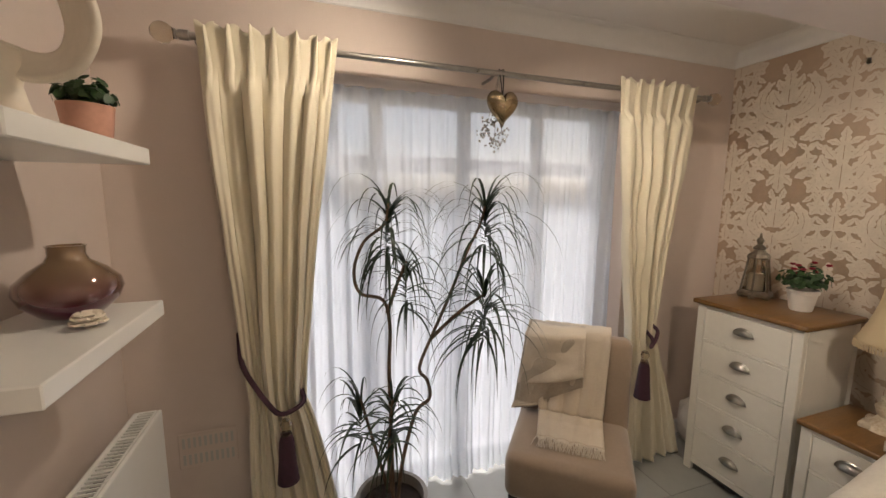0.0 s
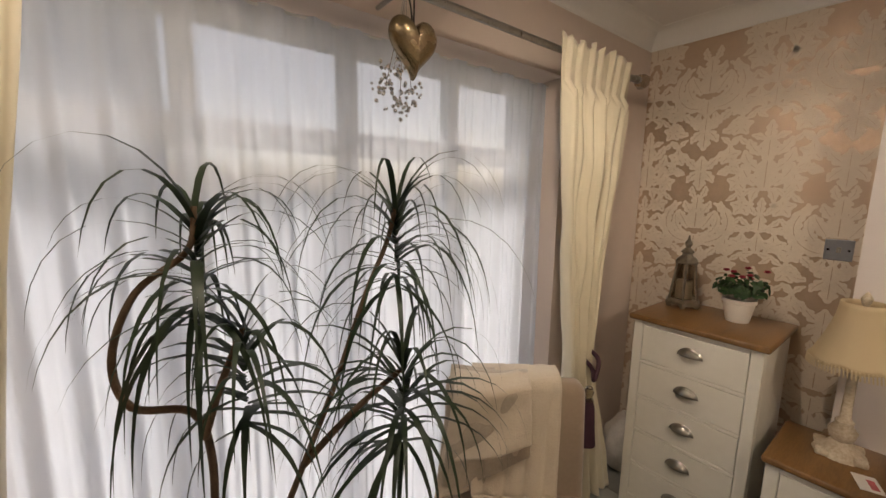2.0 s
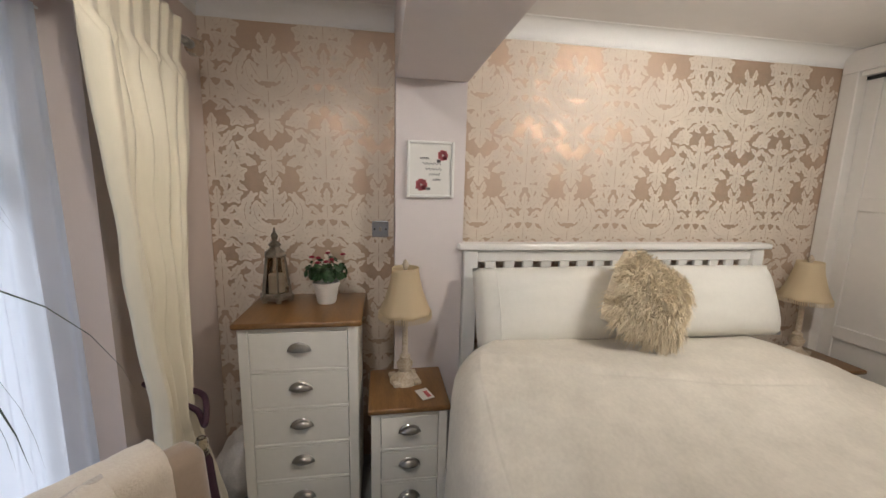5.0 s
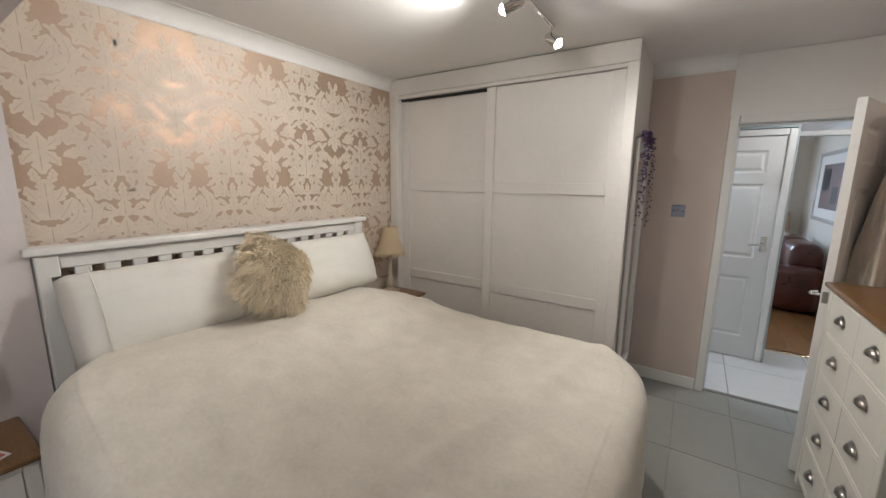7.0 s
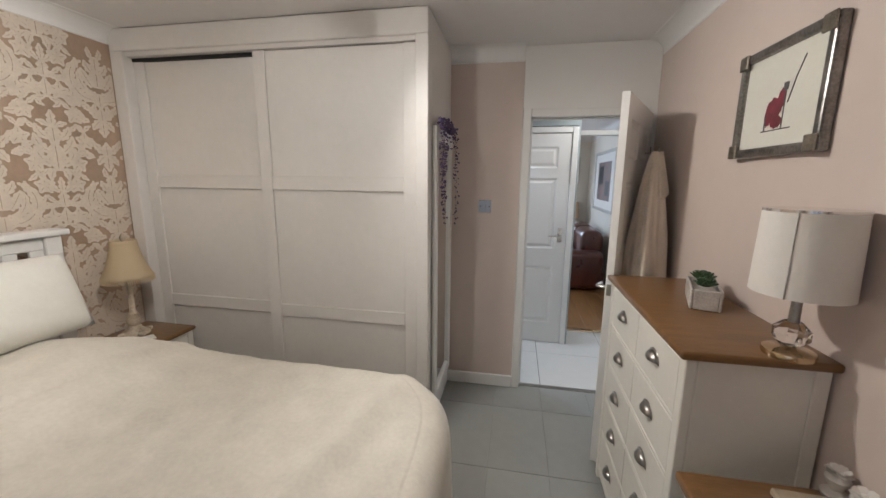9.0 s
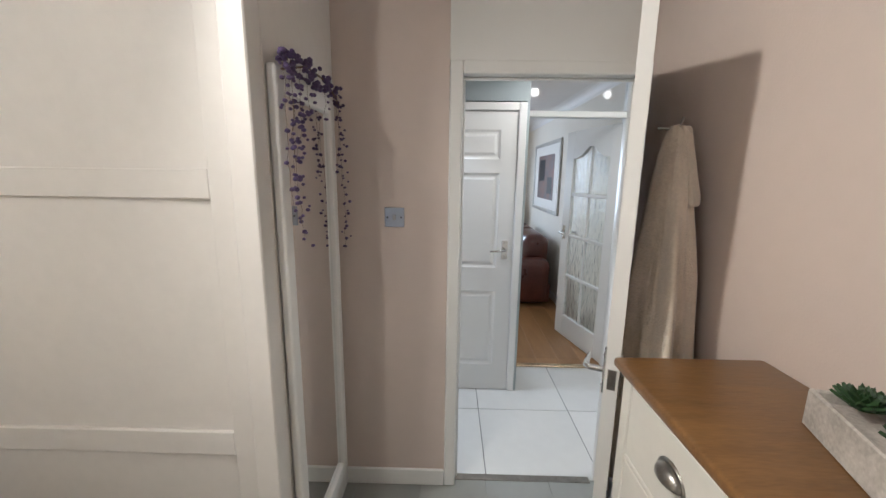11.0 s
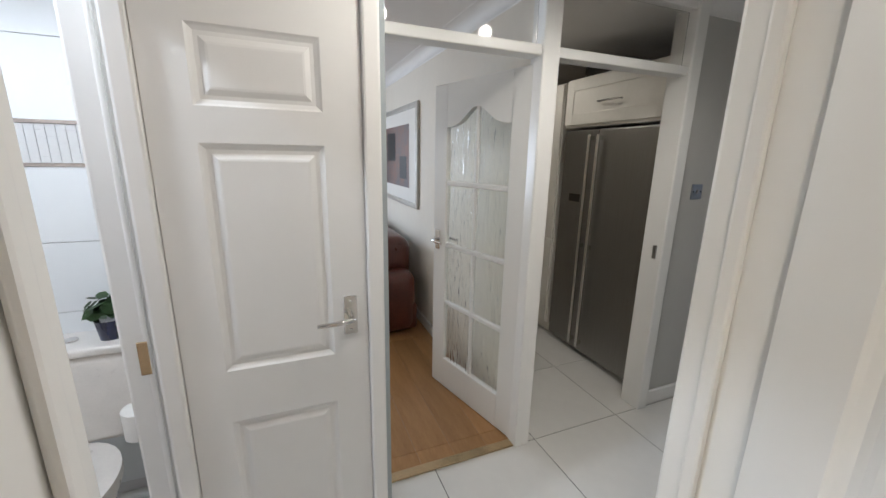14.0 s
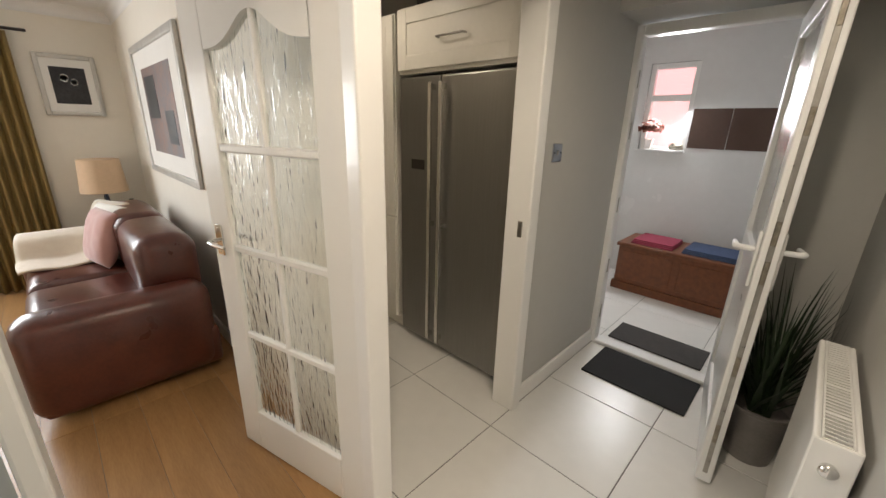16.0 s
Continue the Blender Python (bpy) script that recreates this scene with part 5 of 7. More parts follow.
def damask(name, xw, y0, y1, z0, z1, oy, parent):
    """Half-drop damask: medallions over pendants, bouquets over stacks between them."""
    bm = bmesh.new()
    dy, dz = 0.532, 0.675
    k = math.floor((y0 - oy) / dy) - 1
    while oy + k * dy < y1 + dy:
        for r in range(-1, 4):
            yc, zc = oy + k * dy, 1.425 + dz * (r - 1)
            i = 0
            for motif, my, mz in ((MEDALLION, 0, 0), (PENDANT, 0, 0.475), (PENDANT, 0, 0.275), (SPRAY, 0.115, 0.335), (SPRAY, -0.115, 0.335), (SPRAY, 0.205, -0.085), (SPRAY, -0.205, -0.085), (SPRAY, 0.14, 0.565), (SPRAY, -0.14, 0.565), (BOUQUET, dy / 2, 0.325), (STACK, dy / 2, 0.0), (SPRAY, 0.165, 0.205), (SPRAY, -0.165, 0.205), (SPRAY, 0.150, 0.47), (SPRAY, -0.150, 0.47), (SPRAY, 0.19, 0.09), (SPRAY, -0.19, 0.09)):
                for (a, b, ln, wd, an, cu, lb) in motif:
                    for sg in ((1, -1) if an not in (0, 180) or a else (1,)):
                        yy, zz = yc + my + sg * a, zc + mz + b
                        i += 1
                        if y0 < yy < y1 and z0 < zz < z1:
                            add_leaf(bm, yy, zz, ln, wd, radians(-sg * an), radians(-sg * cu), xw - 0.0006 - 0.00004 * (i % 40), lb)
        k += 1
    for ax, at, keep in ((1, y0, -1), (1, y1, 1), (2, z1, 1), (2, z0, -1)):
        co, no = Vector((0, 0, 0)), Vector((0, 0, 0))
        co[ax], no[ax] = at, keep
        bmesh.ops.bisect_plane(bm, geom=bm.verts[:] + bm.edges[:] + bm.faces[:], plane_co=co, plane_no=no, clear_outer=True)
    return tagged(link_bm(bm, name, PEARL, parent), "pearly damask leaf print", kind="stuff")


damask("damask_print", 2.70, -1.638, 0.678, 0.1, 2.343, 0.05, bpy.data.objects["wall_east"])
damask("damask_print", 2.753, 1.033, 1.948, 0.1, 2.343, 0.05, bpy.data.objects["wall_east_north"])

# ---- north west corner: shelves, radiator, ornaments ----
for zt, nm in ((1.252, "lower"), (1.684, "upper")):
    tagged(box("floating_shelf", (-0.46, 0.955, zt - 0.045), (-0.16, 1.50, zt), GLOSSW, None, 0.003), "white floating shelf on the pink wall", "shelf", "floating shelves")


def radiator(name, label, length, height, at, rz):
    """Convector panel radiator with top grille; back at y=0, front towards -y, centred in x."""
    ob = thing(name, label, "radiator", at, rz)
    L = length / 2
    boxes("panel", [((-L, -0.10, 0), (L, -0.085, height)), ((-L, -0.03, 0), (L, -0.015, height))], GLOSSW, ob, 0.006, 2)
    for sx in (-L, L - 0.006):
        box("side_cover", (sx, -0.098, 0.01), (sx + 0.006, -0.017, height - 0.004), GLOSSW, ob, 0.002)
    sl = [((-L + 0.004, -0.085, height - 0.006), (L - 0.004, -0.081, height)), ((-L + 0.004, -0.034, height - 0.006), (L - 0.004, -0.03, height))]
    n = int(length / 0.017)
    for k in range(n):
        x = -L + 0.008 + (length - 0.016) * k / (n - 1)
        wd = 0.012 if k % 9 == 0 else 0.005
        sl.append(((x - wd / 2, -0.081, height - 0.007), (x + wd / 2, -0.034, height - 0.001)))
    tagged(boxes("grille", sl, GLOSSW, ob, 0), kind="stuff")
    boxes("fin", [((-L + 0.02, -0.08, 0.03), (L - 0.02, -0.035, height - 0.03))], DARK, ob, 0)
    boxes("bracket", [((-L + 0.1, -0.016, 0.1), (-L + 0.13, 0, height - 0.1))], GLOSSW, ob, 0.002)
    boxes("bracket", [((L - 0.13, -0.016, 0.1), (L - 0.10, 0, height - 0.1))], GLOSSW, ob, 0.002)
    lathe("valve", [(0, 0), (0.016, 0), (0.018, 0.012), (0.012, 0.02), (0, 0.022)], CHROME, ob, 14).matrix_local = pose(L, -0.058, height - 0.07, 0, 90, 0)
    tube("pipe", [(-L - 0.02, -0.05, -0.16), (-L - 0.02, -0.05, 0.04), (-L + 0.01, -0.05, 0.04)], 0.0075, GLOSSW, ob)
    return ob


radiator("radiator", "white panel radiator under the floating shelves", 0.95, 0.60, (-0.40 + 0.03, 1.26, 0.20), 90)
bpy.data.objects["radiator"].location.x = -0.37
radiator("hall_radiator", "white panel radiator on the grey hall wall", 0.60, 0.60, (-1.84, -2.452, 0.26), 0)
va = thing("bulb_vase", "plum and gold lustre glass vase on shelf", "vase", (-0.315, 1.385, 1.252))
va.scale = (0.86, 0.86, 0.95)
lathe("body", [(0.0, 0.0), (0.05, 0.0), (0.075, 0.012), (0.11, 0.045), (0.122, 0.075), (0.116, 0.10), (0.085, 0.128), (0.05, 0.15), (0.042, 0.165), (0.043, 0.185), (0.047, 0.19), (0.04, 0.19), (0.036, 0.165), (0.0, 0.15)], VASE, va, 36)


def petals(bm, c, r, n, rows=2, flat=0.4, rnd=random.Random(1)):
    for k in range(rows):
        for i in range(n):
            a = 2 * math.pi * (i + 0.5 * k) / n + rnd.uniform(-0.1, 0.1)
            d = Vector((math.cos(a), math.sin(a), flat + 0.5 * k)).normalized()
            t = Vector((-math.sin(a), math.cos(a), 0)) * r * 0.5
            b = Vector(c)
            p = [b, b + d * r * 0.5 + t, b + d * r + t * 0.5 + Vector((0, 0, -0.1 * r)), b + d * r - t * 0.5 + Vector((0, 0, -0.1 * r)), b + d * r * 0.5 - t]
            bm.faces.new([bm.verts.new(q) for q in p])


fl = thing("ceramic_flower", "small cream ceramic flower on shelf", "ornament", (-0.235, 1.27, 1.252))
bm = bmesh.new()
petals(bm, (0, 0, 0.012), 0.036, 6, 3, 0.25)
bmesh.ops.create_icosphere(bm, subdivisions=2, radius=0.012, matrix=Matrix.Translation((0, 0, 0.014)))
o = link_bm(bm, "petals", CREAMFLOWER, fl)
o.modifiers.new("thickness", "SOLIDIFY").thickness = 0.005
pfm = thing("photo_frame", "silver photo frame standing on shelf", "photo frame", (-0.37, 1.08, 1.252), 62)
fb = boxes("frame", [((-0.08, -0.008, 0), (-0.055, 0.008, 0.2)), ((0.055, -0.008, 0), (0.08, 0.008, 0.2)), ((-0.055, -0.008, 0), (0.055, 0.008, 0.025)), ((-0.055, -0.008, 0.175), (0.055, 0.008, 0.2))], SILVERAGED, pfm, 0.004)
boxes("print", [((-0.056, -0.003, 0.024), (0.056, 0.003, 0.176))], PAPER, pfm, 0)
pfm.rotation_euler = Euler((radians(-14), 0, radians(62)))


def bushy(name, parent, c, r, n, size, m, seed, squash=0.75):
    rnd = random.Random(seed)
    bm = bmesh.new()
    for k in range(n):
        d = Vector((rnd.gauss(0, 1), rnd.gauss(0, 1), abs(rnd.gauss(0, 1)) * squash)).normalized() * r * rnd.uniform(0.35, 1.05)
        p = Vector(c) + d
        nrm = (d.normalized() + Vector((rnd.uniform(-0.8, 0.8), rnd.uniform(-0.8, 0.8), rnd.uniform(-0.2, 0.9)))).normalized()
        a = nrm.orthogonal().normalized()
        a = (Matrix.Rotation(rnd.uniform(0, 6.28), 3, nrm) @ a) * size * rnd.uniform(0.7, 1.3)
        b = nrm.cross(a) * 0.55
        bm.faces.new([bm.verts.new(p + q) for q in (-a, -a * 0.2 + b, a * 0.5 + b * 0.8, a, a * 0.5 - b * 0.8, -a * 0.2 - b)])
    return tagged(link_bm(bm, name, m, parent), kind="stuff")


tp = thing("shelf_plant", "green leafy plant in pink ribbed pot on shelf", "potted plant", (-0.255, 1.415, 1.684))
bm = bmesh.new()
rings = []
for r, z in ((0.0, 0), (0.042, 0), (0.046, 0.01), (0.054, 0.075), (0.056, 0.09), (0.05, 0.09), (0.048, 0.08), (0.0, 0.08)):
    rings.append((r, z))
rr = add_lathe(bm, rings, 40)
for ring in rr:
    for i, v in enumerate(ring):
        if i % 2 and 0.005 < v.co.z < 0.085:
            v.co.x *= 0.965
            v.co.y *= 0.965
link_bm(bm, "pot", TERRA, tp, True, 30)
bushy("leaves", tp, (0, 0, 0.10), 0.062, 260, 0.013, LEAFB, 5, 0.6)
sw = thing("swoosh_sculpture", "cream curved abstract sculpture on upper shelf", "sculpture", (-0.285, 1.19, 1.684), -12)
sw.scale = (1.12, 1.0, 1.1)


def wing(sg):
    """One scooped wing, from the waist out, up and in again to a point."""
    outer = [(0.0, 0.085), (0.06, 0.078), (0.125, 0.095), (0.165, 0.16), (0.155, 0.235), (0.115, 0.30), (0.085, 0.34)]
    inner = [(0.0, 0.145), (0.040, 0.128), (0.066, 0.142), (0.078, 0.185), (0.074, 0.24), (0.070, 0.295), (0.080, 0.335)]

    def along(p, u):
        q = u * (len(p) - 1)
        i = min(int(q), len(p) - 2)
        t = q - i
        a, b, c, d = p[max(i - 1, 0)], p[i], p[i + 1], p[min(i + 2, len(p) - 1)]
        return [0.5 * (2 * b[j] + (c[j] - a[j]) * t + (2 * a[j] - 5 * b[j] + 4 * c[j] - d[j]) * t * t + (3 * b[j] - a[j] - 3 * c[j] + d[j]) * t ** 3) for j in (0, 1)]

    def f(u, v):
        a, b = along(inner, u), along(outer, u)
        return (sg * (a[0] + (b[0] - a[0]) * v), 0.055 * math.sin(math.pi * u) * (1 - v) - 0.03 * u * v, a[1] + (b[1] - a[1]) * v)
    return f


for sg in (1, -1):
    grid("wing", wing(sg), 44, 12, CREAMFLOWER, sw, 0.014)
lathe("foot", [(0, 0), (0.055, 0), (0.05, 0.012), (0.034, 0.03), (0.026, 0.07), (0.034, 0.10), (0.03, 0.13), (0.0, 0.138)], CREAMFLOWER, sw, 24)
vt = thing("air_vent", "pink painted air vent in the wall", "vent", (-0.19, 1.95, 0.49))
boxes("plate", [((-0.11, -0.006, -0.08), (0.11, 0, 0.08))], PINK, vt, 0.003)
tagged(boxes("slot", [((-0.095 + 0.02 * k, -0.0075, z0), (-0.085 + 0.02 * k, -0.0055, z0 + 0.045)) for k in range(10) for z0 in (-0.06, 0.015)], GREYW, vt, 0), kind="stuff")

# ---- on the tall chest ----
la = thing("lantern", "antique silver glass lantern on the tall chest", "lantern", (2.60, 1.61, 1.008), 20)
bm = bmesh.new()
add_lathe(bm, [(0, 0.015), (0.085, 0.015), (0.085, 0.03), (0.072, 0.042), (0.0, 0.042)], 6)
for k in range(6):
    a = 2 * math.pi * k / 6
    add_box(bm, (0.066 * math.cos(a) - 0.012, 0.066 * math.sin(a) - 0.012, 0), (0.066 * math.cos(a) + 0.012, 0.066 * math.sin(a) + 0.012, 0.016), 0.003)
    add_tube(bm, [(0.07 * math.cos(a), 0.07 * math.sin(a), 0.04), (0.045 * math.cos(a), 0.045 * math.sin(a), 0.225)], 0.005, 5)
add_lathe(bm, [(0.0, 0.22), (0.052, 0.22), (0.056, 0.228), (0.05, 0.242), (0.03, 0.258), (0.024, 0.27), (0.034, 0.278), (0.02, 0.292), (0.011, 0.30), (0.018, 0.315), (0.018, 0.325), (0.008, 0.338), (0.004, 0.36), (0.0, 0.362)], 6)
link_bm(bm, "metalwork", SILVERAGED, la)
lathe("glass_body", [(0.062, 0.043), (0.04, 0.22)], SMOKE, la, 6, smooth=False)
lathe("candle", [(0, 0.043), (0.03, 0.043), (0.03, 0.13), (0.024, 0.135), (0, 0.132)], CREAMFLOWER, la, 20)
ro = thing("rose_pot", "pink roses in white ceramic pot on chest", "potted plant", (2.545, 1.365, 1.008))
lathe("pot", [(0, 0), (0.042, 0), (0.046, 0.01), (0.058, 0.085), (0.064, 0.088), (0.064, 0.105), (0.056, 0.105), (0.05, 0.09), (0.0, 0.09)], WHITEPOT, ro, 30)
bushy("leaves", ro, (0, 0, 0.13), 0.10, 330, 0.016, LEAFB, 9, 0.55)
bm = bmesh.new()
rnd = random.Random(8)
for k in range(9):
    a = rnd.uniform(0, 6.28)
    petals(bm, (0.075 * math.cos(a) * rnd.uniform(0.3, 1.2), 0.09 * math.sin(a) * rnd.uniform(0.3, 1.2), 0.20 + rnd.uniform(-0.03, 0.03)), 0.017, 5, 3, 0.5, rnd)
tagged(link_bm(bm, "blooms", ROSE, ro), kind="stuff")
bag = thing("storage_bag", "crumpled white bag on the floor behind chest", "bag", (2.55, 1.815, 0))
bm = bmesh.new()
bmesh.ops.create_icosphere(bm, subdivisions=4, radius=0.5)
for v in bm.verts:
    f = 1 + 0.12 * noise.noise(v.co * 6)
    v.co = Vector((v.co.x * 0.30 * f, v.co.y * 0.19 * f, (v.co.z + 0.46) * 0.34 * f))
    v.co.z = max(0.0, v.co.z)
link_bm(bm, "sack", BAG, bag, True)

# ---- bedside lamps ----


def bedside_lamp(at, rz):
    ob = thing("table_lamp", "cream scalloped shade lamp on distressed base", "lamp", at, rz, "bedside lamps")
    ob.scale = (1.38, 1.38, 1.25)
    bm = bmesh.new()
    add_lathe(bm, [(0.0, 0.0), (0.055, 0.0), (0.05, 0.012), (0.032, 0.025), (0.02, 0.045), (0.026, 0.055), (0.03, 0.075), (0.018, 0.095), (0.02, 0.105), (0.011, 0.115), (0.010, 0.24), (0.016, 0.25), (0.013, 0.262), (0.02, 0.27), (0.006, 0.28), (0.006, 0.46), (0.009, 0.465), (0.012, 0.478), (0.004, 0.495), (0, 0.498)], 16)
    for k in range(4):
        a = math.pi / 4 + k * math.pi / 2
        add_box(bm, (0.052 * math.cos(a) - 0.014, 0.052 * math.sin(a) - 0.014, 0), (0.052 * math.cos(a) + 0.014, 0.052 * math.sin(a) + 0.014, 0.018), 0.006, 2)
    link_bm(bm, "base", DISTRESS, ob, True, 45)

    def sh(u, v):
        a = 2 * math.pi * u
        r = 0.046 + 0.048 * v ** 1.6
        r *= 1 - 0.025 * abs(math.sin(4 * a)) * (0.3 + v)
        return (r * math.cos(a), r * math.sin(a), 0.465 - 0.175 * v - 0.006 * abs(math.cos(4 * a)) * v)
    grid("shade", sh, 64, 14, SHADEY, ob, 0.002, True)
    bm = bmesh.new()
    for k in range(80):
        a = 2 * math.pi * k / 80
        r = 0.092
        add_tube(bm, [(r * math.cos(a), r * math.sin(a), 0.293), (r * 1.02 * math.cos(a + 0.03), r * 1.02 * math.sin(a + 0.03), 0.268)], 0.002, 4)
    tagged(link_bm(bm, "fringe", SHADEY, ob), kind="stuff")
    return ob


bedside_lamp((2.465, 0.985, 0.615), 10)
bedside_lamp((2.52, -1.42, 0.615), 30)
cd = thing("greeting_card", "small printed card lying on bedside table", "card", (2.32, 0.90, 0.615), 20)
boxes("card", [((-0.045, -0.03, 0), (0.045, 0.03, 0.004))], PAPER, cd, 0.0005)
boxes("print", [((-0.035, -0.02, 0.004), (0.02, 0.0, 0.0046))], PINKINK, cd, 0)
cd2 = thing("greeting_card", "small printed card lying on bedside table", "card", (2.38, -1.38, 0.615), -30)
boxes("card", [((-0.04, -0.03, 0), (0.04, 0.03, 0.004))], PAPER, cd2, 0.0005)

# ---- pictures ----


def picture(name, label, w, h, at, rz, fw, fm, mount, depth=0.025, tilt=0.0):
    """Frame in its local xz plane, centred; the front is towards -y, back at y=0."""
    ob = thing(name, label, "picture", at, rz)
    W2, H2 = w / 2, h / 2
    fr = boxes("frame", [((-W2, -depth, -H2), (-W2 + fw, 0, H2)), ((W2 - fw, -depth, -H2), (W2, 0, H2)), ((-W2 + fw, -depth, -H2), (W2 - fw, 0, -H2 + fw)), ((-W2 + fw, -depth, H2 - fw), (W2 - fw, 0, H2))], fm, ob, min(0.008, fw * 0.3), 2)
    boxes("mount", [((-W2 + fw, -depth * 0.55, -H2 + fw), (W2 - fw, -depth * 0.3, H2 - fw))], mount, ob, 0)
    return ob


pc = picture("framed_verse", "white framed verse with pink roses on pier", 0.235, 0.275, (2.60, 0.857, 1.665), -90, 0.014, GLOSSW, PAPER)
bm = bmesh.new()
for (cx, cz, r) in ((0.06, 0.07, 0.026), (-0.045, -0.075, 0.03)):
    for k in range(7):
        a = 2 * math.pi * k / 7
        add_box(bm, (cx + r * 0.6 * math.cos(a) - r * 0.38, -0.0155, cz + r * 0.6 * math.sin(a) - r * 0.38), (cx + r * 0.6 * math.cos(a) + r * 0.38, -0.0143 - 0.0002 * k, cz + r * 0.6 * math.sin(a) + r * 0.38), 0.0)
tagged(link_bm(bm, "rose_print", PINKINK, pc), kind="stuff")
rnd = random.Random(5)
bm = bmesh.new()
for row, (x0, x1) in enumerate(((-0.055, -0.01), (-0.04, 0.05), (-0.025, 0.055), (-0.01, 0.045), (0.01, 0.05))):
    zz = 0.055 - 0.026 * row
    pts = [(x0 + (x1 - x0) * i / 14, -0.0150, zz + 0.007 * math.sin(i * 2.1 + row)) for i in range(15)]
    add_tube(bm, pts, 0.0016, 4)
link_bm(bm, "lettering", INK, pc)
for lo, hi in (((0.03, -0.0152, 0.035), (0.05, -0.0142, 0.05)), ((-0.075, -0.0152, -0.095), (-0.055, -0.0142, -0.085)), ((-0.02, -0.0152, -0.1), (0.0, -0.0142, -0.088))):
    box("leaf_print", lo, hi, INK, pc, 0)
ar = picture("framed_print", "silver framed print with a dark red figure shape", 0.455, 0.37, (-0.60, -1.10, 1.842), 90, 0.032, SILVERFRAME, WARMPAPER, 0.035)
bm = bmesh.new()
for cx, cz, rx, rz_, dy in ((-0.02, -0.03, 0.042, 0.036, 0), (0.015, 0.0, 0.02, 0.03, 1), (-0.045, -0.055, 0.02, 0.03, 2), (0.0, -0.075, 0.03, 0.02, 3)):
    bm.faces.new([bm.verts.new((cx + rx * math.cos(2 * math.pi * i / 18), -0.0195 - 0.0003 * dy, cz + rz_ * math.sin(2 * math.pi * i / 18) * (1 + 0.15 * math.sin(3 * i)))) for i in range(18)])
link_bm(bm, "red_shape", REDINK, ar)
boxes("brush_line", [((-0.075, -0.0206, -0.102), (0.075, -0.0196, -0.098)), ((0.028, -0.0206, -0.098), (0.033, -0.0196, 0.03)), ((-0.062, -0.0206, -0.10), (-0.055, -0.0196, -0.05)), ((0.018, -0.0212, 0.02), (0.04, -0.0197, 0.045))], INK, ar, 0)
tube("brush_stroke", [(0.045, -0.0198, -0.02), (0.07, -0.0198, 0.05), (0.10, -0.0198, 0.11)], 0.0022, INK, ar, 4)
tagged(boxes("corner_ornament", [((sx * 0.2275 - (0.05 if sx > 0 else 0), -0.042, sz * 0.185 - (0.05 if sz > 0 else 0)), (sx * 0.2275 + (0.05 if sx < 0 else 0), -0.034, sz * 0.185 + (0.05 if sz < 0 else 0))) for sx in (-1, 1) for sz in (-1, 1)], SILVERAGED, ar, 0.003), kind="stuff")

# ---- on the wide chest and dressing table ----
wl = thing("chest_lamp", "white drum lamp with crystal stem on chest", "lamp", (-0.489, -0.722, 1.107))
lathe("foot", [(0, 0), (0.058, 0), (0.06, 0.006), (0.058, 0.016), (0.02, 0.022), (0.013, 0.03), (0, 0.03)], GOLDCHAMP, wl, 32)
bm = bmesh.new()
add_lathe(bm, [(0, 0.03), (0.022, 0.03), (0.042, 0.05), (0.042, 0.075), (0.022, 0.095), (0, 0.095)], 8)
link_bm(bm, "crystal", CLEAR, wl)
lathe("stem", [(0, 0.095), (0.013, 0.095), (0.011, 0.2), (0, 0.2)], PEWTER, wl, 16)
lathe("shade", [(0.108, 0.175), (0.102, 0.395)], SHADEW, wl, 48).modifiers.new("thickness", "SOLIDIFY").thickness = 0.003
lathe("shade_rim", [(0.1035, 0.390), (0.1035, 0.397), (0.10, 0.397)], CHROME, wl, 48)
tube("seam", [(0.109 * math.cos(0.75), 0.109 * math.sin(0.75), 0.175), (0.103 * math.cos(0.75), 0.103 * math.sin(0.75), 0.395)], 0.0016, WHITEWASH, wl, 4)
plt = thing("succulent_planter", "whitewashed wooden planter with two green succulents", "planter", (-0.472, -1.185, 1.107), 72)
boxes("trough", [((-0.12, -0.05, 0), (0.12, -0.04, 0.075)), ((-0.12, 0.04, 0), (0.12, 0.05, 0.075)), ((-0.12, -0.04, 0), (-0.11, 0.04, 0.075)), ((0.11, -0.04, 0), (0.12, 0.04, 0.075)), ((-0.11, -0.04, 0), (0.11, 0.04, 0.055))], WHITEWASH, plt, 0.003)
for cx, nn in ((-0.065, 1.0), (0.045, 0.85)):
    bm = bmesh.new()
    rnd = random.Random(int(100 * cx) + 9)
    for k in range(54):
        s = k / 54
        leaf_blade(bm, (cx, 0, 0.078), k * 2.39996, nn * (0.032 + 0.018 * s), 0.026, -0.10 if s > 0.5 else 0.0, 1.45 - 1.25 * s + rnd.uniform(-0.08, 0.08), 5)
    o = link_bm(bm, "succulent", LEAFB, plt)
    o.modifiers.new("thickness", "SOLIDIFY").thickness = 0.005
bx = thing("keepsake_box", "beige keepsake box with red flower on lid", "box", (-0.452, -0.375, 0.79), 87)
boxes("body", [((-0.13, -0.09, 0), (0.13, 0.09, 0.045))], BLACKWOOD, bx, 0.003)
boxes("lid", [((-0.133, -0.093, 0.045), (0.133, 0.093, 0.062))], mat("beige_card_lid", (0.42, 0.34, 0.24), 0.7, var=0.1, scale=9), bx, 0.003)
bm = bmesh.new()
petals(bm, (-0.02, 0.0, 0.064), 0.055, 7, 2, 0.02)
petals(bm, (0.085, -0.05, 0.064), 0.03, 5, 1, 0.02)
link_bm(bm, "flower_print", mat("red_print", (0.60, 0.07, 0.045), 0.6, var=0.2, scale=30), bx)
bx.scale = (1.0, 1.0, 1.1)
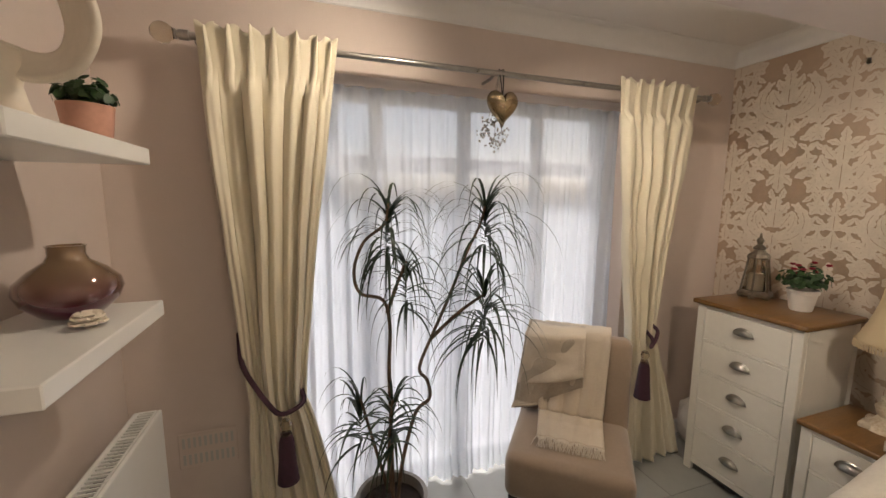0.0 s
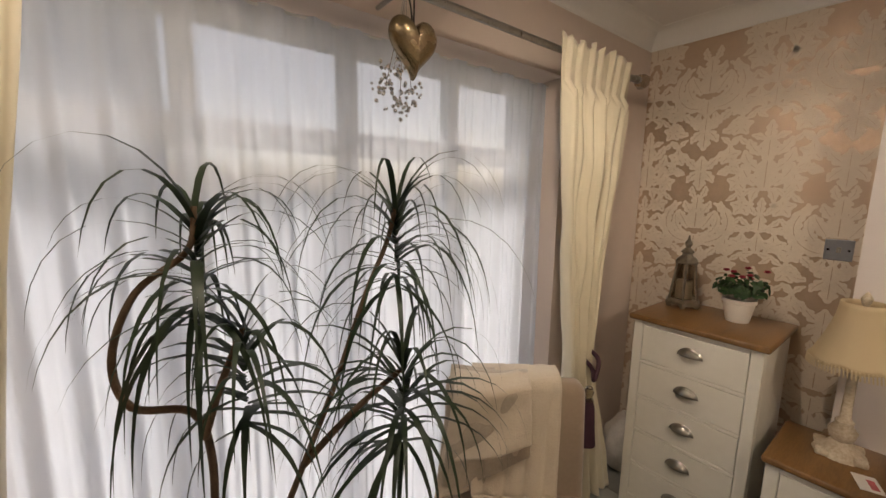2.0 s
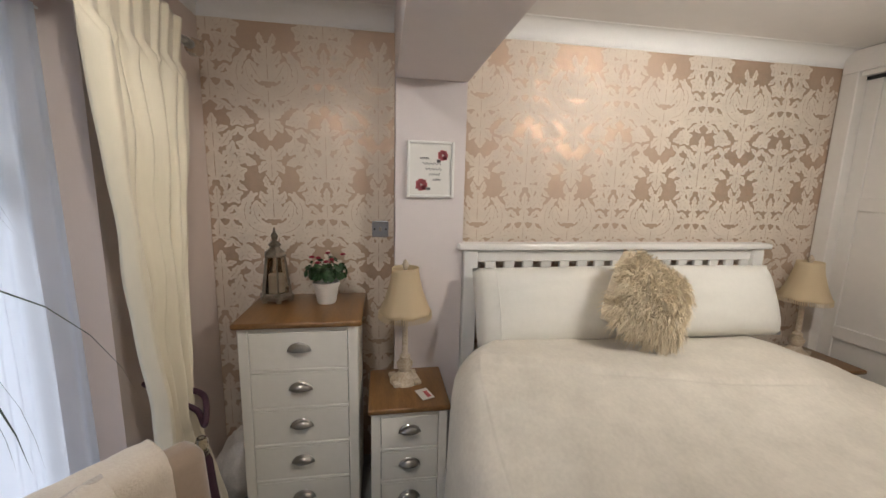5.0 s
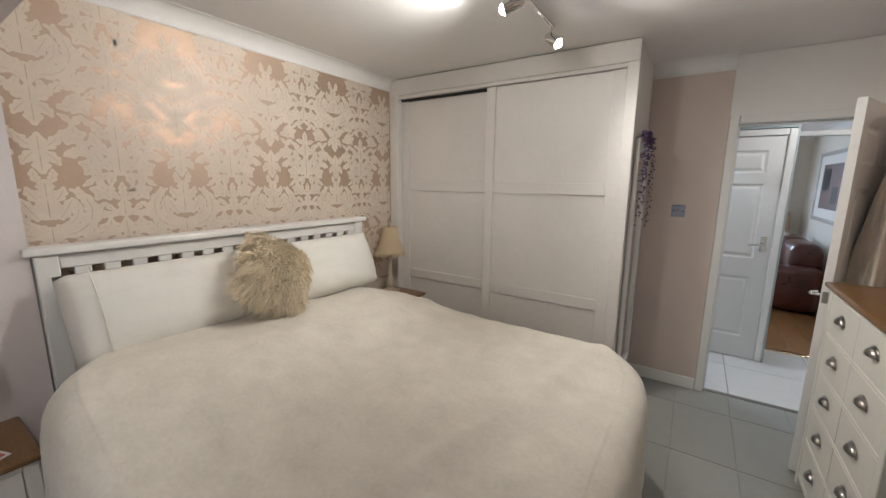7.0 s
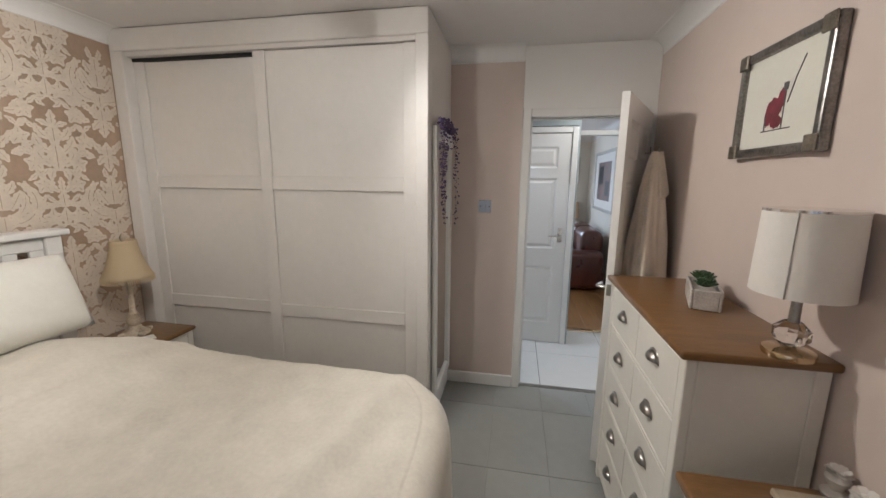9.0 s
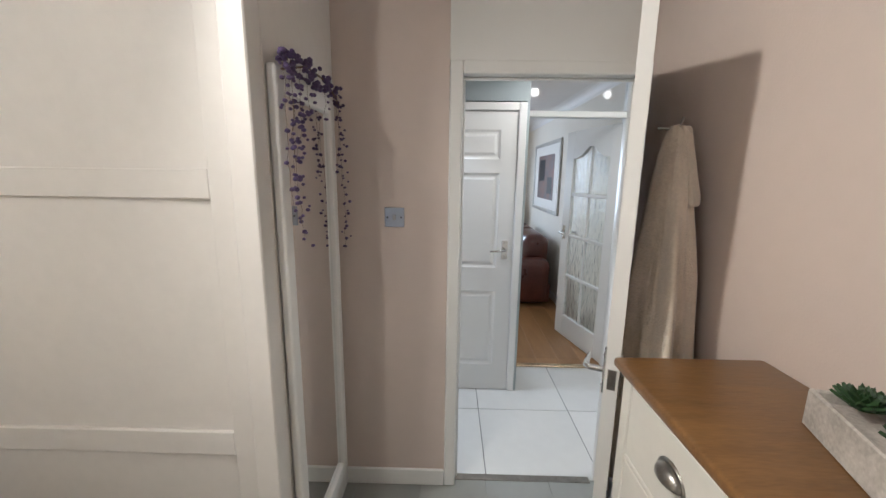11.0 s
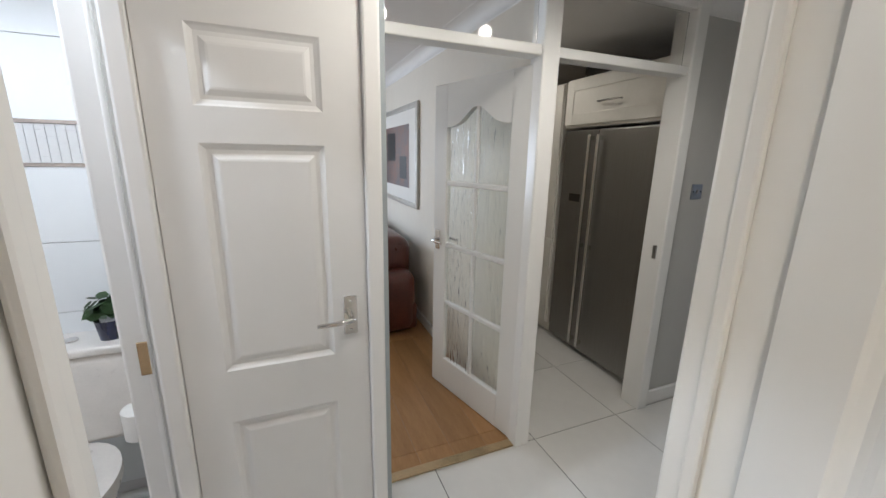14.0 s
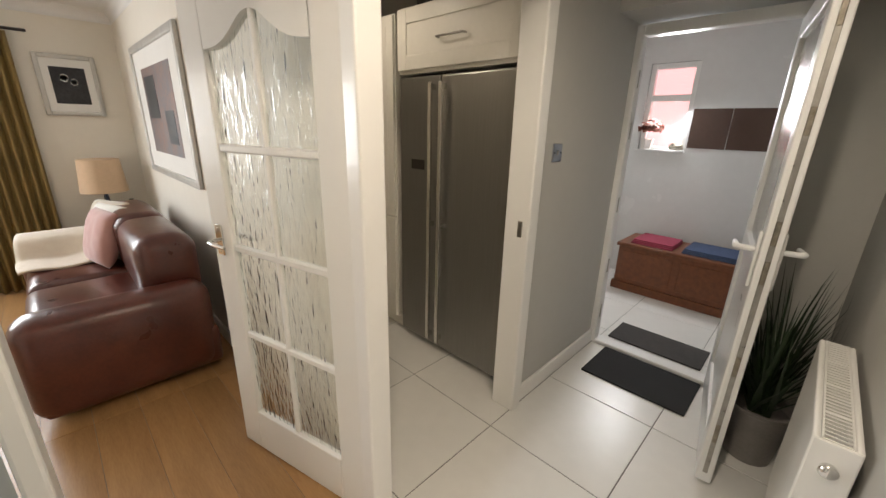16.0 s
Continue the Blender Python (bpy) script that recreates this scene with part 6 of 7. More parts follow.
for k in range(4):
    orn = thing("white_ornament", "small white ceramic ornament on dressing table", "ornament", (-0.567, -0.60 + 0.075 * k, 0.79), 40 * k, "white ornaments")
    bm = bmesh.new()
    add_lathe(bm, [(0, 0), (0.028, 0), (0.03, 0.008), (0.012, 0.02), (0.02, 0.035), (0.026, 0.05), (0.012, 0.066), (0.0, 0.07)], 14)
    petals(bm, (0, 0, 0.06), 0.03, 6, 2, 0.4)
    link_bm(bm, "body", WHITEPOT, orn, True, 40)
# white floral hooks on the wall and an oval mirror on the dressing table
for yy, zz in ((-0.552, 1.262), (-0.545, 1.203)):
    hk = thing("wall_hook", "white floral metal hook on the pink wall", "hook", (-0.60, yy, zz), 0, "floral wall hooks")
    bm = bmesh.new()
    for k in range(7):
        a = 2 * math.pi * k / 7
        vs = bmesh.ops.create_icosphere(bm, subdivisions=2, radius=0.010)["verts"]
        bmesh.ops.scale(bm, vec=(0.45, 1, 1), verts=vs)
        bmesh.ops.translate(bm, vec=(0.006, 0.014 * math.cos(a), 0.014 * math.sin(a)), verts=vs)
    bmesh.ops.create_icosphere(bm, subdivisions=2, radius=0.010, matrix=Matrix.Translation((0.012, 0, 0)))
    add_tube(bm, [(0.004, 0, -0.02), (0.02, 0, -0.034), (0.034, 0, -0.028), (0.036, 0, -0.014)], 0.004, 8)
    link_bm(bm, "flower", WHITEPOT, hk, True)
om = thing("table_mirror", "oval white framed mirror standing on dressing table", "mirror", (-0.50, -0.06, 0.79), 90)


def oval_ring(u, v):
    a, b = 2 * math.pi * u, 2 * math.pi * v
    r = 0.016 + 0.003 * math.sin(14 * a)
    return ((0.135 + r * math.cos(b)) * math.cos(a), -0.01 + r * math.sin(b) + 0.06 * math.sin(a), 0.24 + (0.185 + r * math.cos(b)) * math.sin(a))


grid("frame", oval_ring, 72, 13, WHITEPOT, om, 0, True)
grid("mirror_glass", lambda u, v: (0.133 * v * math.cos(2 * math.pi * u), -0.008 + 0.06 * v * math.sin(2 * math.pi * u), 0.24 + 0.183 * v * math.sin(2 * math.pi * u)), 48, 6, MIRROR, om, 0.003, True)
boxes("stand", [((-0.10, -0.09, 0), (0.10, 0.06, 0.016))], WHITEPOT, om, 0.006, 3)
for sx in (-1, 1):
    tube("post", [(sx * 0.09, -0.01, 0.012), (sx * 0.15, -0.01, 0.10), (sx * 0.152, -0.01, 0.24)], 0.008, WHITEPOT, om, 8)
rb = thing("bath_robe", "beige towelling robe hanging on the door hook", "robe", (-0.405, -1.905, 1.0), 67)


def robe(u, v):
    """Hangs from the hook: narrow at the neck, spreading into long deep folds."""
    a = 2 * math.pi * u
    z = 0.725 - 1.15 * v
    r = 0.028 + 0.125 * min(1.0, v * 1.6) ** 0.55 + 0.02 * v
    deep = min(1.0, v * 2.5)
    f = 1 + deep * (0.20 * math.sin(5 * a + 1.2 * v) + 0.10 * math.sin(9 * a - 2 * v + 1)) + 0.08 * noise.noise((u * 6, v * 5, 1.5))
    return (r * 1.10 * f * math.cos(a) + 0.035 * v, 0.070 + 0.60 * r * f * math.sin(a), z)


grid("robe_cloth", robe, 110, 60, ROBE, rb, 0, True)


def robe_collar(u, v):
    s = 2 * u - 1
    return (0.060 * s * (0.45 + 0.55 * v) + 0.012, 0.075 + 0.045 * v + 0.025 * (1 - s * s), 0.715 - 0.20 * v - 0.04 * abs(s) * v + 0.01 * math.sin(7 * u))


grid("collar", robe_collar, 30, 18, ROBE, rb, 0.02)
tube("hook", [(0.0, 0.018, 0.72), (0.0, 0.075, 0.715), (0.0, 0.085, 0.75)], 0.004, PEWTER, rb)

# ---- ceiling spot bars ----


def spot_bar(label, pts, z, half):
    ys = [p[0][1] for p in pts]
    xs = [p[0][0] for p in pts]
    c = (sum(xs) / len(xs), sum(ys) / len(ys), z)
    ob = thing("ceiling_spotlights", label, "ceiling light", c)
    along_y = max(ys) - min(ys) > max(xs) - min(xs)
    a, b = (Vector((0, -half, 0)), Vector((0, half, 0))) if along_y else (Vector((-half, 0, 0)), Vector((half, 0, 0)))
    up = H - z
    tube("bar", [a + Vector((0, 0, up - 0.03)), b + Vector((0, 0, up - 0.03))], 0.011, CHROME, ob, 10)
    lathe("rose", [(0, up), (0.05, up), (0.05, up - 0.02), (0, up - 0.024)], CHROME, ob, 24)
    for (sx, sy), aim in pts:
        p = Vector((sx, sy, z)) - Vector(c)
        d = (Vector(aim) - Vector((sx, sy, z))).normalized()
        tube("arm", [p + Vector((0, 0, up - 0.03)), p - d * 0.02], 0.005, CHROME, ob, 6)
        q = d.to_track_quat("Z", "Y").to_matrix().to_4x4()
        hd = lathe("spot_head", [(0.012, -0.045), (0.024, -0.03), (0.029, 0.0), (0.031, 0.045), (0.027, 0.045), (0.024, 0.0), (0.0, -0.02)], CHROME, ob, 20)
        hd.matrix_local = Matrix.Translation(p) @ q
        bl = lathe("bulb", [(0.0, 0.066), (0.014, 0.062), (0.024, 0.048), (0.026, 0.030)], BULB, ob, 16)
        bl.matrix_local = Matrix.Translation(p) @ q
    return ob


spot_bar("chrome spotlight bar with lit bulbs on the ceiling", SPOTS, 2.33, 0.5)
spot_bar("chrome spotlight bar with lit bulbs by the window", NORTH_SPOTS, 2.36, 0.28)
for sx, sy in ((-0.55, -2.85), (-1.25, -2.80), (-1.6, -4.75), (0.95, -3.1)):
    dl = thing("ceiling_downlight", "small white ceiling downlight with lit bulb", "ceiling light", (sx, sy, 2.40), 0, "hall downlights")
    lathe("rim", [(0.03, 0), (0.045, 0), (0.043, -0.008), (0.03, -0.01)], UPVC, dl, 24)
    lathe("bulb", [(0, -0.006), (0.03, -0.003)], BULB, dl, 20)

# ---- hall and porch ----
for nm, lo, hi, m, lb in (("door_mat", (-3.03, -3.51, 0), (-2.64, -2.91, 0.012), BLACKM, "black ribbed door mat on white tiles"), ("porch_mat", (-3.50, -3.56, 0), (-3.20, -2.95, 0.014), GREYM, "charcoal bath mat on the porch floor")):
    tagged(box(nm, lo, hi, m, None, 0.005, 2), lb, "mat")
wc = thing("blanket_chest", "reddish pine blanket chest against the porch wall", "chest", (-4.45, -3.42, 0), 90)
boxes("plinth", [((-0.53, -0.25, 0), (0.53, 0.25, 0.08))], CHESTWOOD, wc, 0.008, 2)
boxes("body", [((-0.51, -0.23, 0.08), (0.51, 0.23, 0.44))], CHESTWOOD, wc, 0.006, 2)
boxes("lid", [((-0.53, -0.25, 0.44), (0.53, 0.25, 0.475))], CHESTWOOD, wc, 0.010, 3)
boxes("front_panel", [((-0.47, -0.236, 0.12), (-0.03, -0.229, 0.40)), ((0.03, -0.236, 0.12), (0.47, -0.229, 0.40))], CHESTWOOD, wc, 0.003)


def towel(label, at, m, w):
    ob = thing("folded_towel", label, "towel", at, 90, "folded towels")
    for k in range(3):
        bm = bmesh.new()
        add_box(bm, (-w / 2 + 0.006 * k, -0.19 + 0.01 * k, 0.014 * k), (w / 2 - 0.004 * k, 0.17, 0.014 * k + 0.013), 0.006, 2)
        for v in bm.verts:
            v.co.z += 0.004 * noise.noise(v.co * 14)
        link_bm(bm, "fold", m, ob, True, 60)


towel("crimson folded towel on the blanket chest", (-4.44, -3.66, 0.476), REDTOWEL, 0.36)
towel("navy folded towel on the blanket chest", (-4.44, -3.20, 0.476), BLUETOWEL, 0.42)
pw = thing("window_2", "small white porch window with pink blind", "window", (-4.80, -3.88, 1.31), kind="structure")
boxes("frame", [((-0.03, -0.21, 0), (0.03, -0.165, 0.81)), ((-0.03, 0.165, 0), (0.03, 0.21, 0.81)), ((-0.03, -0.165, 0), (0.03, 0.165, 0.05)), ((-0.03, -0.165, 0.76), (0.03, 0.165, 0.81)), ((-0.03, -0.165, 0.47), (0.03, 0.165, 0.53))], UPVC, pw, 0.006, 2)
# blind and slats glow by themselves, in place of real backlight
boxes("blind", [((-0.035, -0.165, 0.05), (-0.03, 0.165, 0.47)), ((-0.035, -0.165, 0.53), (-0.03, 0.165, 0.76))], BLINDGLOW, pw, 0)
tagged(boxes("blind_slat", [((-0.03, -0.165, 0.06 + 0.035 * k), (-0.026, 0.165, 0.065 + 0.035 * k)) for k in range(20) if not 0.44 < 0.06 + 0.035 * k < 0.54], BLINDGLOW, pw, 0), kind="stuff")
for k in range(5):
    tagged(box("tile", (-4.752, -3.655 + 0.305 * k, 1.36), (-4.744, -3.355 + 0.305 * k, 1.71), BROWNT, bpy.data.objects["wall_porch"], 0.001), "dark brown glazed wall tile")
pp = thing("dried_flower_pot", "copper dried flowers in white pot on sill", "flower pot", (-4.70, -4.02, 1.31))
pp.location = (-4.775, -4.02, 1.36)
lathe("pot", [(0, 0), (0.05, 0), (0.062, 0.10), (0.055, 0.10), (0.05, 0.08), (0, 0.08)], WHITEPOT, pp, 6, smooth=False)
bushy("flowers", pp, (0.02, 0.02, 0.18), 0.11, 120, 0.03, COPPERFL, 3, 0.8)
sl = thing("silver_ornament", "small silver shell ornament on window sill", "ornament", (-4.775, -3.75, 1.36))
bm = bmesh.new()
bmesh.ops.create_icosphere(bm, subdivisions=3, radius=0.05)
for v in bm.verts:
    f = 1 + 0.35 * noise.noise(v.co * 40)
    v.co = Vector((v.co.x * f * 0.6, v.co.y * f * 1.3, max(0, (v.co.z * f + 0.035) * 0.9)))
link_bm(bm, "body", SILVERAGED, sl)
tagged(box("sill", (-4.80, -4.095, 1.31), (-4.72, -3.665, 1.332), PALEWT, None, 0.003), "white tiled window sill in the porch", "sill", kind="structure")
pp.location.z = sl.location.z = 1.332
hp = thing("hall_plant", "dark strap leaved plant in grey pot", "potted plant", (-2.60, -2.63, 0))
lathe("pot", [(0, 0), (0.095, 0), (0.125, 0.27), (0.132, 0.275), (0.132, 0.29), (0.115, 0.29), (0.11, 0.25), (0, 0.25)], POTGREY, hp, 30)
bm = bmesh.new()
rnd = random.Random(31)
for k in range(150):
    leaf_blade(bm, (rnd.uniform(-0.05, 0.05), rnd.uniform(-0.04, 0.04), 0.25), rnd.uniform(0, 6.28), rnd.uniform(0.35, 0.75), 0.016, 0.12, rnd.uniform(0.9, 1.5), 7)
for v in bm.verts:
    v.co.y = max(-0.16, min(0.16, v.co.y))
    v.co.x = max(-0.3, min(0.25, v.co.x))
link_bm(bm, "leaves", LEAF, hp)

# ---- kitchen ----
fg = thing("fridge_freezer", "brushed steel double door fridge freezer", "fridge", (-2.10, -4.24, 0))
boxes("cabinet", [((-0.68, -0.445, 0.03), (-0.045, 0.445, 1.78))], STEEL, fg, 0.006, 2)
boxes("door", [((-0.045, -0.445, 0.05), (0.0, -0.085, 1.78))], STEEL, fg, 0.012, 3)
boxes("door", [((-0.045, -0.079, 0.05), (0.0, 0.445, 1.78))], STEEL, fg, 0.012, 3)
for y in (-0.125, -0.04):
    bm = bmesh.new()
    add_box(bm, (0.03, y - 0.012, 0.10), (0.052, y + 0.012, 1.74), 0.006, 2)
    for zz in (0.12, 0.9, 1.70):
        add_box(bm, (0.0, y - 0.008, zz), (0.032, y + 0.008, zz + 0.03), 0.002)
    link_bm(bm, "handle", CHROME, fg)
boxes("display", [((0.0, -0.33, 1.24), (0.004, -0.21, 1.30))], BLACKWOOD, fg, 0.001)
kc = thing("bridging_cabinet", "cream shaker cupboard above the fridge", "cupboard", (-2.10, -4.24, 1.80))
boxes("carcass", [((-0.6, -0.47, 0), (-0.02, 0.47, 0.36))], CREAM, kc, 0.002)
boxes("door", [((-0.02, -0.46, 0.02), (-0.004, 0.46, 0.35))], CREAM, kc, 0.002)
boxes("door_rail", [((-0.004, -0.46, 0.02), (0.004, -0.38, 0.35)), ((-0.004, 0.38, 0.02), (0.004, 0.46, 0.35)), ((-0.004, -0.38, 0.02), (0.004, 0.38, 0.10)), ((-0.004, -0.38, 0.27), (0.004, 0.38, 0.35))], CREAM, kc, 0.002)
tube("handle", [(0.004, -0.10, 0.165), (0.032, -0.095, 0.165), (0.032, 0.095, 0.165), (0.004, 0.10, 0.165)], 0.006, PEWTER, kc)
tl = thing("tall_cabinet", "cream tall kitchen cabinet beside the fridge", "cupboard", (-2.12, -5.05, 0))
boxes("carcass", [((-0.58, -0.3, 0.1), (0, 0.3, 2.15)), ((-0.55, -0.29, 0), (-0.05, 0.29, 0.1))], CREAM, tl, 0.002)
boxes("door", [((0, -0.295, 0.11), (0.018, 0.295, 0.88))], CREAM, tl, 0.003)
boxes("door", [((0, -0.295, 0.89), (0.018, 0.295, 2.14))], CREAM, tl, 0.003)
boxes("door_panel", [((0.018, -0.23, 0.17), (0.022, 0.23, 0.82)), ((0.018, -0.23, 0.95), (0.022, 0.23, 2.08))], CREAM, tl, 0.002)
cs = thing("hamper_basket", "dark box on top of the fridge cupboard", "box", (-2.35, -4.45, 2.16))
boxes("body", [((-0.15, -0.2, 0), (0.15, 0.2, 0.10))], BLACKWOOD, cs, 0.02, 2)

# ---- living room ----
so = thing("leather_sofa", "oxblood leather sofa along the cream wall", "sofa", (-1.05, -6.06, 0), 90)
boxes("base", [((-0.95, -0.86, 0.06), (0.95, -0.05, 0.30))], LEATHER, so, 0.03, 3, True)


def puffy(name, lo, hi, m, parent, bev=0.07):
    bm = bmesh.new()
    add_box(bm, lo, hi, bev, 5)
    for v in bm.verts:
        v.co += Vector((0.008 * noise.noise(v.co * 7), 0.008 * noise.noise(v.co * 7 + Vector((3, 0, 0))), 0.012 * noise.noise(v.co * 5)))
    return link_bm(bm, name, m, parent, True)


for k in (-1, 1):
    puffy("seat_cushion", (-0.73 if k < 0 else 0.005, -0.86, 0.28), (-0.005 if k < 0 else 0.73, -0.25, 0.47), LEATHER, so)
    puffy("back_cushion", (-0.76 if k < 0 else 0.005, -0.36, 0.42), (-0.005 if k < 0 else 0.76, -0.04, 0.86), LEATHER, so, 0.11)
    puffy("arm", (0.73 if k > 0 else -0.97, -0.90, 0.04), (0.97 if k > 0 else -0.73, -0.06, 0.60), LEATHER, so, 0.10)
th2 = thing("sofa_throw", "cream knitted throw over the sofa arm", "throw", (-1.05, -6.06, 0), 90)


def sofa_throw(u, v):
    y = -0.88 + 0.62 * u + 0.02 * math.sin(6 * v)
    s = v * 1.0
    if s < 0.3:
        return (-0.985, y, 0.34 + s * 0.9)
    if s < 0.6:
        q = (s - 0.3) / 0.3
        return (-0.985 + 0.27 * q, y, 0.61 + 0.03 * math.sin(math.pi * q))
    q = (s - 0.6) / 0.4
    return (-0.715 + 0.40 * q, y, 0.61 - 0.125 * min(1, q * 4) + 0.008 * math.sin(12 * u))


grid("cloth", sofa_throw, 20, 40, THROW, th2, 0.015)
for nm, x, y, z, m, lb, rzz in (("sofa_cushion", -0.30, -0.42, 0.665, BLUSH, "blush pink velvet cushion on the sofa", 12), ("sofa_cushion", -0.47, -0.36, 0.67, PILLOW, "white cotton cushion on the sofa", 20), ("sofa_cushion", -0.60, -0.34, 0.68, THROW, "cream patterned cushion on the sofa", 25)):
    cu = cushion(nm, 0.40, 0.40, 0.15, m)
    R = pose(-1.05, -6.06, 0, 0, 0, 90) @ pose(x, y, z, -16, 0, rzz)
    cu.matrix_world = R
    tagged(cu, lb, "cushion", "sofa cushions")
st = thing("side_table", "dark side table in the living room corner", "side table", (-0.80, -7.36, 0))
boxes("top", [((-0.22, -0.2, 0.50), (0.22, 0.2, 0.53))], BLACKWOOD, st, 0.006, 2)
boxes("shelf", [((-0.19, -0.17, 0.15), (0.19, 0.17, 0.17))], BLACKWOOD, st, 0.003)
for sx in (-1, 1):
    for sy in (-1, 1):
        box("leg", (sx * 0.19 - 0.015, sy * 0.17 - 0.015, 0), (sx * 0.19 + 0.015, sy * 0.17 + 0.015, 0.5), BLACKWOOD, st, 0.003)
ll = thing("living_lamp", "navy glazed table lamp with peach drum shade", "lamp", (-0.78, -7.34, 0.53))
lathe("base", [(0, 0), (0.06, 0), (0.06, 0.015), (0.03, 0.03), (0.05, 0.08), (0.085, 0.14), (0.09, 0.18), (0.06, 0.22), (0.02, 0.25), (0.012, 0.36), (0, 0.36)], NAVYGL, ll, 28)
lathe("shade", [(0.175, 0.33), (0.15, 0.62)], SHADEP, ll, 40).modifiers.new("thickness", "SOLIDIFY").thickness = 0.003
bo = thing("glass_bottle", "green glass bottle vase on side table", "vase", (-0.95, -7.30, 0.53))
lathe("body", [(0, 0), (0.05, 0), (0.055, 0.02), (0.05, 0.11), (0.02, 0.17), (0.014, 0.24), (0.018, 0.25), (0, 0.25)], mat("green_glass_dark", (0.05, 0.08, 0.045), 0.1, coat=0.5), bo, 20)
p1 = picture("abstract_picture", "large abstract print in wide silver frame", 1.42, 0.95, (-1.12, -6.16, 1.56), 90, 0.05, PALESILVER, PAPER, 0.03)
boxes("artwork", [((-0.44, -0.0185, -0.30), (0.44, -0.0165, 0.30))], ABSTR, p1, 0)
box("artwork_block", (-0.36, -0.0205, -0.05), (-0.05, -0.0187, 0.24), CANVASD, p1, 0)
box("artwork_block", (0.12, -0.0205, -0.22), (0.36, -0.0187, 0.0), CANVASD, p1, 0)
p1.location.y = -6.14
p2 = picture("flower_photo", "black and white flower photograph in silver frame", 0.40, 0.50, (-0.74, -7.60, 1.765), 180, 0.035, PALESILVER, PAPER, 0.03)
boxes("photo", [((-0.115, -0.0185, -0.15), (0.115, -0.0165, 0.15))], CANVASD, p2, 0)
bm = bmesh.new()
petals(bm, (-0.03, -0.021, 0.06), 0.028, 7, 2, 0.0)
petals(bm, (0.03, -0.021, 0.03), 0.025, 7, 2, 0.0)
for v in bm.verts:
    v.co.z, v.co.y = v.co.z + (v.co.y + 0.021), -0.0195
link_bm(bm, "white_blooms", PAPER, p2)
tagged(grid("living_curtain", lambda u, v: (-0.43 + 0.5 * u, -7.53 + 0.03 * math.sin(2 * math.pi * 8 * u), 0.02 + 2.12 * (1 - v)), 120, 12, GOLDCURT, None, 0.004), "mustard striped curtain beside the living room window", "curtain")
tube("living_curtain_pole", [(-0.55, -7.52, 2.16), (2.2, -7.52, 2.16)], 0.012, BLACKWOOD)
tagged(bpy.data.objects["living_curtain_pole"], "dark curtain pole over the living room window", "curtain rod")
wb = thing("window_3", "white living room window", "window", (0.95, -7.68, 0.85), kind="structure")
boxes("frame", [((-0.85, -0.03, 0), (-0.79, 0.03, 1.23)), ((0.79, -0.03, 0), (0.85, 0.03, 1.23)), ((-0.79, -0.03, 0), (0.79, 0.03, 0.06)), ((-0.79, -0.03, 1.17), (0.79, 0.03, 1.23)), ((-0.03, -0.03, 0.06), (0.03, 0.03, 1.17))], UPVC, wb, 0.005)
chm = thing("door_chime", "cream plastic chime box on the cupboard wall", "chime", (-0.28, -3.585, 1.60))
boxes("case", [((-0.05, -0.03, -0.06), (0, 0.03, 0.06))], CREAM, chm, 0.01, 3)

# ---- bathroom glimpse ----
wcn = thing("toilet", "white ceramic toilet with cistern", "toilet", (0.83, -3.995, 0), 180)
boxes("cistern", [((-0.21, -0.19, 0.42), (0.21, -0.01, 0.80))], WHITEPOT, wcn, 0.03, 4, True)
boxes("cistern_lid", [((-0.22, -0.20, 0.80), (0.22, 0, 0.835))], WHITEPOT, wcn, 0.012, 3, True)
lathe("flush_button", [(0, 0.835), (0.025, 0.835), (0.024, 0.842), (0, 0.844)], CHROME, wcn, 20, (0, -0.1, 0))
bm = bmesh.new()
add_lathe(bm, [(0.12, 0), (0.13, 0.02), (0.12, 0.18), (0.17, 0.34), (0.19, 0.39), (0.19, 0.43), (0.0, 0.44)], 30, (0, -0.42, 0), 1.25)
link_bm(bm, "bowl", WHITEPOT, wcn, True, 50)
tr = thing("toilet_roll", "white toilet roll on its holder", "toilet roll", (0.53, -3.55, 0.60))
lathe("roll", [(0.02, 0), (0.055, 0), (0.055, 0.1), (0.02, 0.1), (0.02, 0)], PAPER, tr, 24)
tube("stand", [(0, 0, -0.6), (0, 0, 0.13)], 0.012, CHROME, tr)
bp = thing("cistern_plant", "small green plant in blue pot on cistern", "potted plant", (0.695, -3.89, 0.835))
lathe("pot", [(0, 0), (0.04, 0), (0.05, 0.08), (0.044, 0.08), (0, 0.07)], NAVYGL, bp, 20)
bushy("leaves", bp, (0, 0, 0.11), 0.075, 60, 0.028, LEAFB, 13)
boxes("tile_trim", [((0.45, -4.002, 1.655), (1.8, -3.988, 1.667)), ((0.45, -4.002, 1.50), (1.8, -3.988, 1.512))], CHROME, bpy.data.objects["wall_bathroom"], 0)
for z0, z1 in ((0.07, 0.352), (0.354, 0.636), (0.639, 0.921), (0.924, 1.208), (1.211, 1.499), (1.668, 1.950), (1.953, 2.235)):
    for x0, x1 in ((0.452, 0.998), (1.001, 1.598), (1.601, 1.798)):
        box("tile", (x0, -4.002, z0), (x1, -3.992, z1), WHITETILE, bpy.data.objects["wall_bathroom"], 0.0012)
tagged(boxes("mosaic", [((0.453 + 0.03 * i, -4.001, 1.514 + 0.0235 * j), (0.481 + 0.03 * i, -3.993, 1.536 + 0.0235 * j)) for i in range(44) for j in range(6)], PALEWT, bpy.data.objects["wall_bathroom"], 0), "pale mosaic border", kind="stuff")
